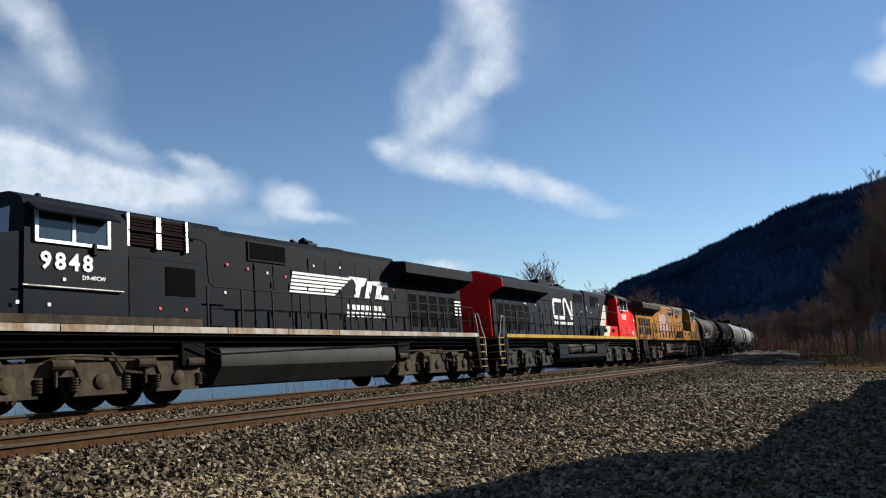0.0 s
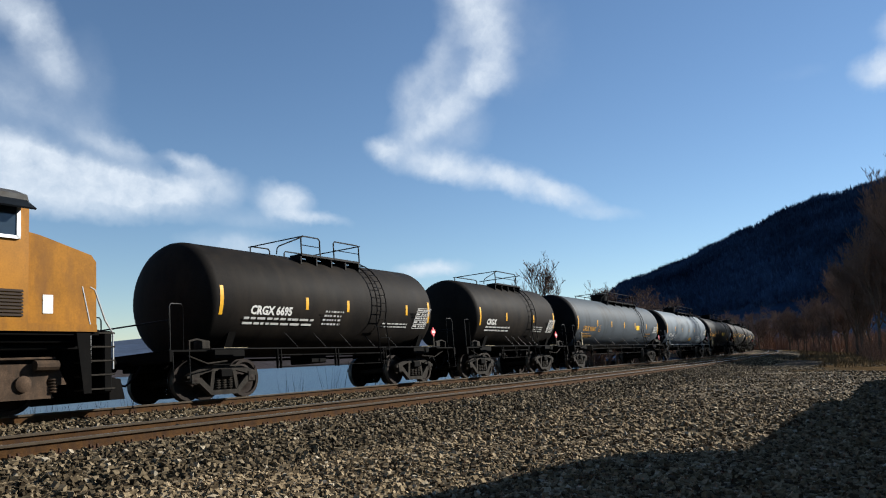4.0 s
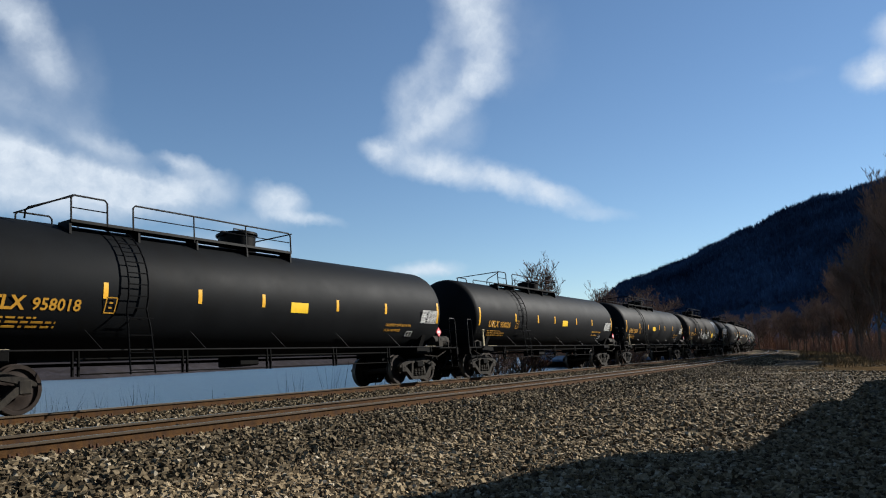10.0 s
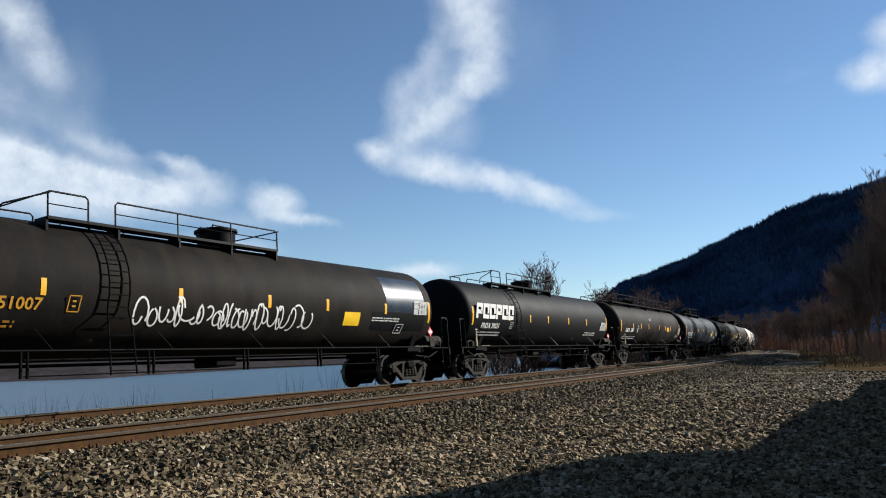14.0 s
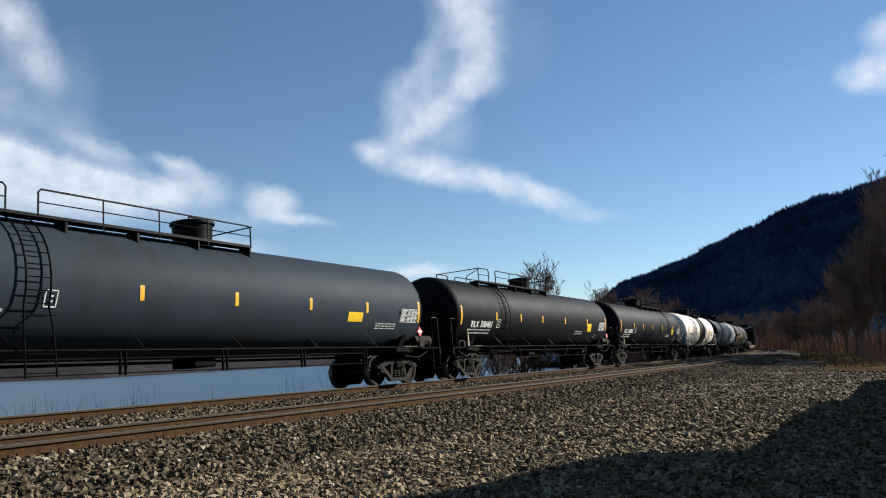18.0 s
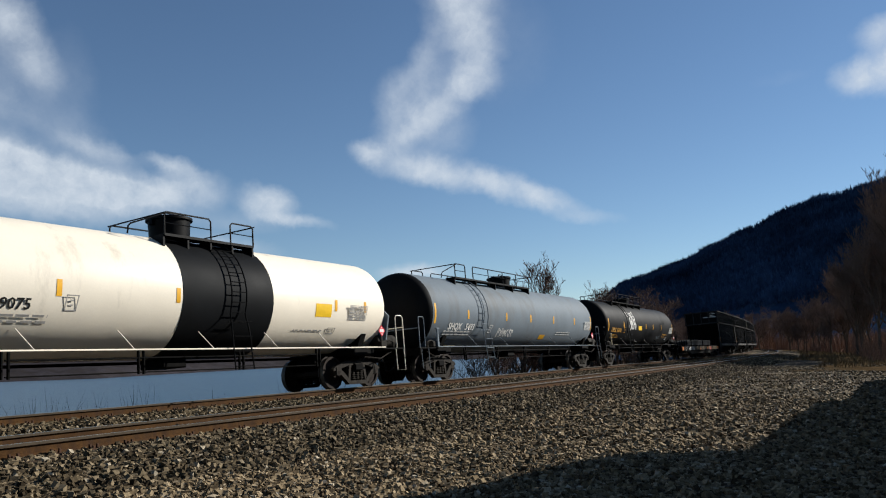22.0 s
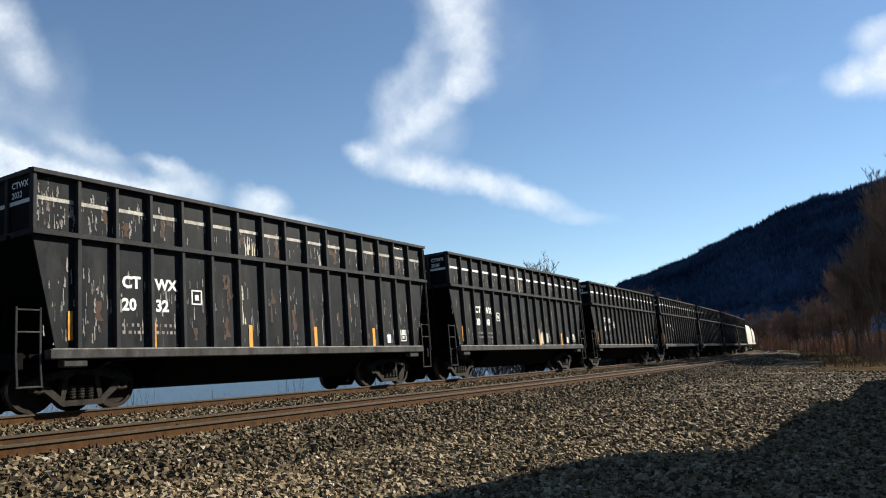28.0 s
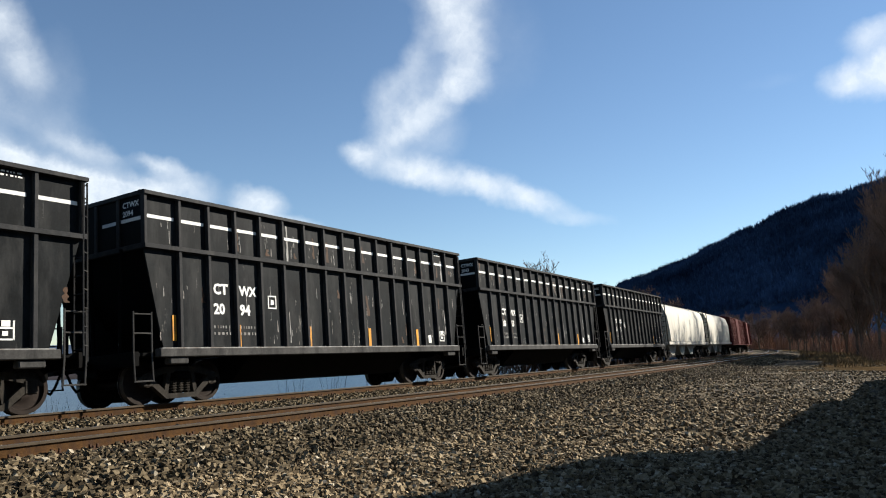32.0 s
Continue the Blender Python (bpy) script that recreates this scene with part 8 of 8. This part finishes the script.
def lay_open(n, r0, r1, size):
    a, r = np.radians(rng.uniform(-32, 33, n)), np.sqrt(rng.uniform(r0 * r0, r1 * r1, n))
    x, y = r * np.sin(a), r * np.cos(a)
    o = track_offset(x, y)
    k = o < -2.3
    x, y = x[k], y[k]
    sz = size * rng.uniform(0.5, 1.5, len(x))
    return x, y, ground_height(x, y) + 0.04 * np.sin(x * 0.9 + np.sin(y * 0.6) * 2) * np.cos(y * 0.7) + sz * rng.uniform(-0.1, 0.3, len(x)), sz


parts_xyz = [lay_open(26000, 7.2, 13, 0.05), lay_open(26000, 13, 24, 0.06), lay_open(42000, 24, 60, 0.068)]
stones("gravel_stones", *[np.concatenate([p[i] for p in parts_xyz]) for i in range(4)], "loose grey gravel stones on the clearing", M_STONE)

# ---- ties with their plates and spikes ----
tie_me = Mesh().box(-0.11, -0.55, -0.36, 0.11, 2.05, -0.176, 0.01).data("tie")
plate_me = Mesh().box(-0.09, -0.19, -0.176, 0.09, 0.19, -0.168).box(-0.07, -0.12, -0.17, -0.045, -0.085, -0.11).box(0.045, -0.12, -0.17, 0.07, -0.085, -0.11).box(-0.05, -0.17, -0.17, -0.02, -0.14, -0.125).data("tie_plate")
for k in range(150):
    s = 4 + k * 0.56
    x, y, h = on_track(s, 0.0)
    m = Matrix.Translation((x, y, 0)) @ Matrix.Rotation(math.pi / 2 - h, 4, "Z")
    ob = part("tie", tie_me, M_TIE, near_track, "", m)
    part("tie_plate", plate_me, M_SPIKE, ob)
    x, y, h = on_track(s, TRACK2)
    m = Matrix.Translation((x, y, Z2)) @ Matrix.Rotation(math.pi / 2 - h, 4, "Z")
    ob = part("tie", tie_me, M_TIE, far_track, "", m)
    part("tie_plate", plate_me, M_SPIKE, ob)


# ---- what moves ----
def motions():
    for car, u in CARS:
        walk(car, [(float(t), car_pose(u, float(t))) for t in np.arange(0, 32.01, 0.25)])
    # wheels roll; wheelsets at like places share one set of keys
    for key, at, r in (("front", -TR_AXLE, TR_R), ("rear", TR_AXLE, TR_R), ("loco_a", -1.9, 0.53), ("loco_b", 0.0, 0.53), ("loco_c", 1.9, 0.53)):
        first = WHEELS[key][0]
        walk(first, [(i / FPS, pose(at, 0, r) @ Matrix.Rotation(-run(i / FPS) / r, 4, "Y")) for i in range(int(32 * FPS) + 1)])
        keys = first.animation_data
        for ob in WHEELS[key][1:]:
            ob.rotation_mode = "QUATERNION"
            ob.animation_data_create()
            ob.animation_data.action = keys.action
            ob.animation_data.action_slot = keys.action_slot
    walk(clouds, [(0.0, pose(0, 0, 0, 0, 0, 0)), (16.0, pose(0, 0, 0, -0.2, 0, 1.1)), (32.0, pose(0, 0, 0, -0.4, 0, 2.2))])


motions()
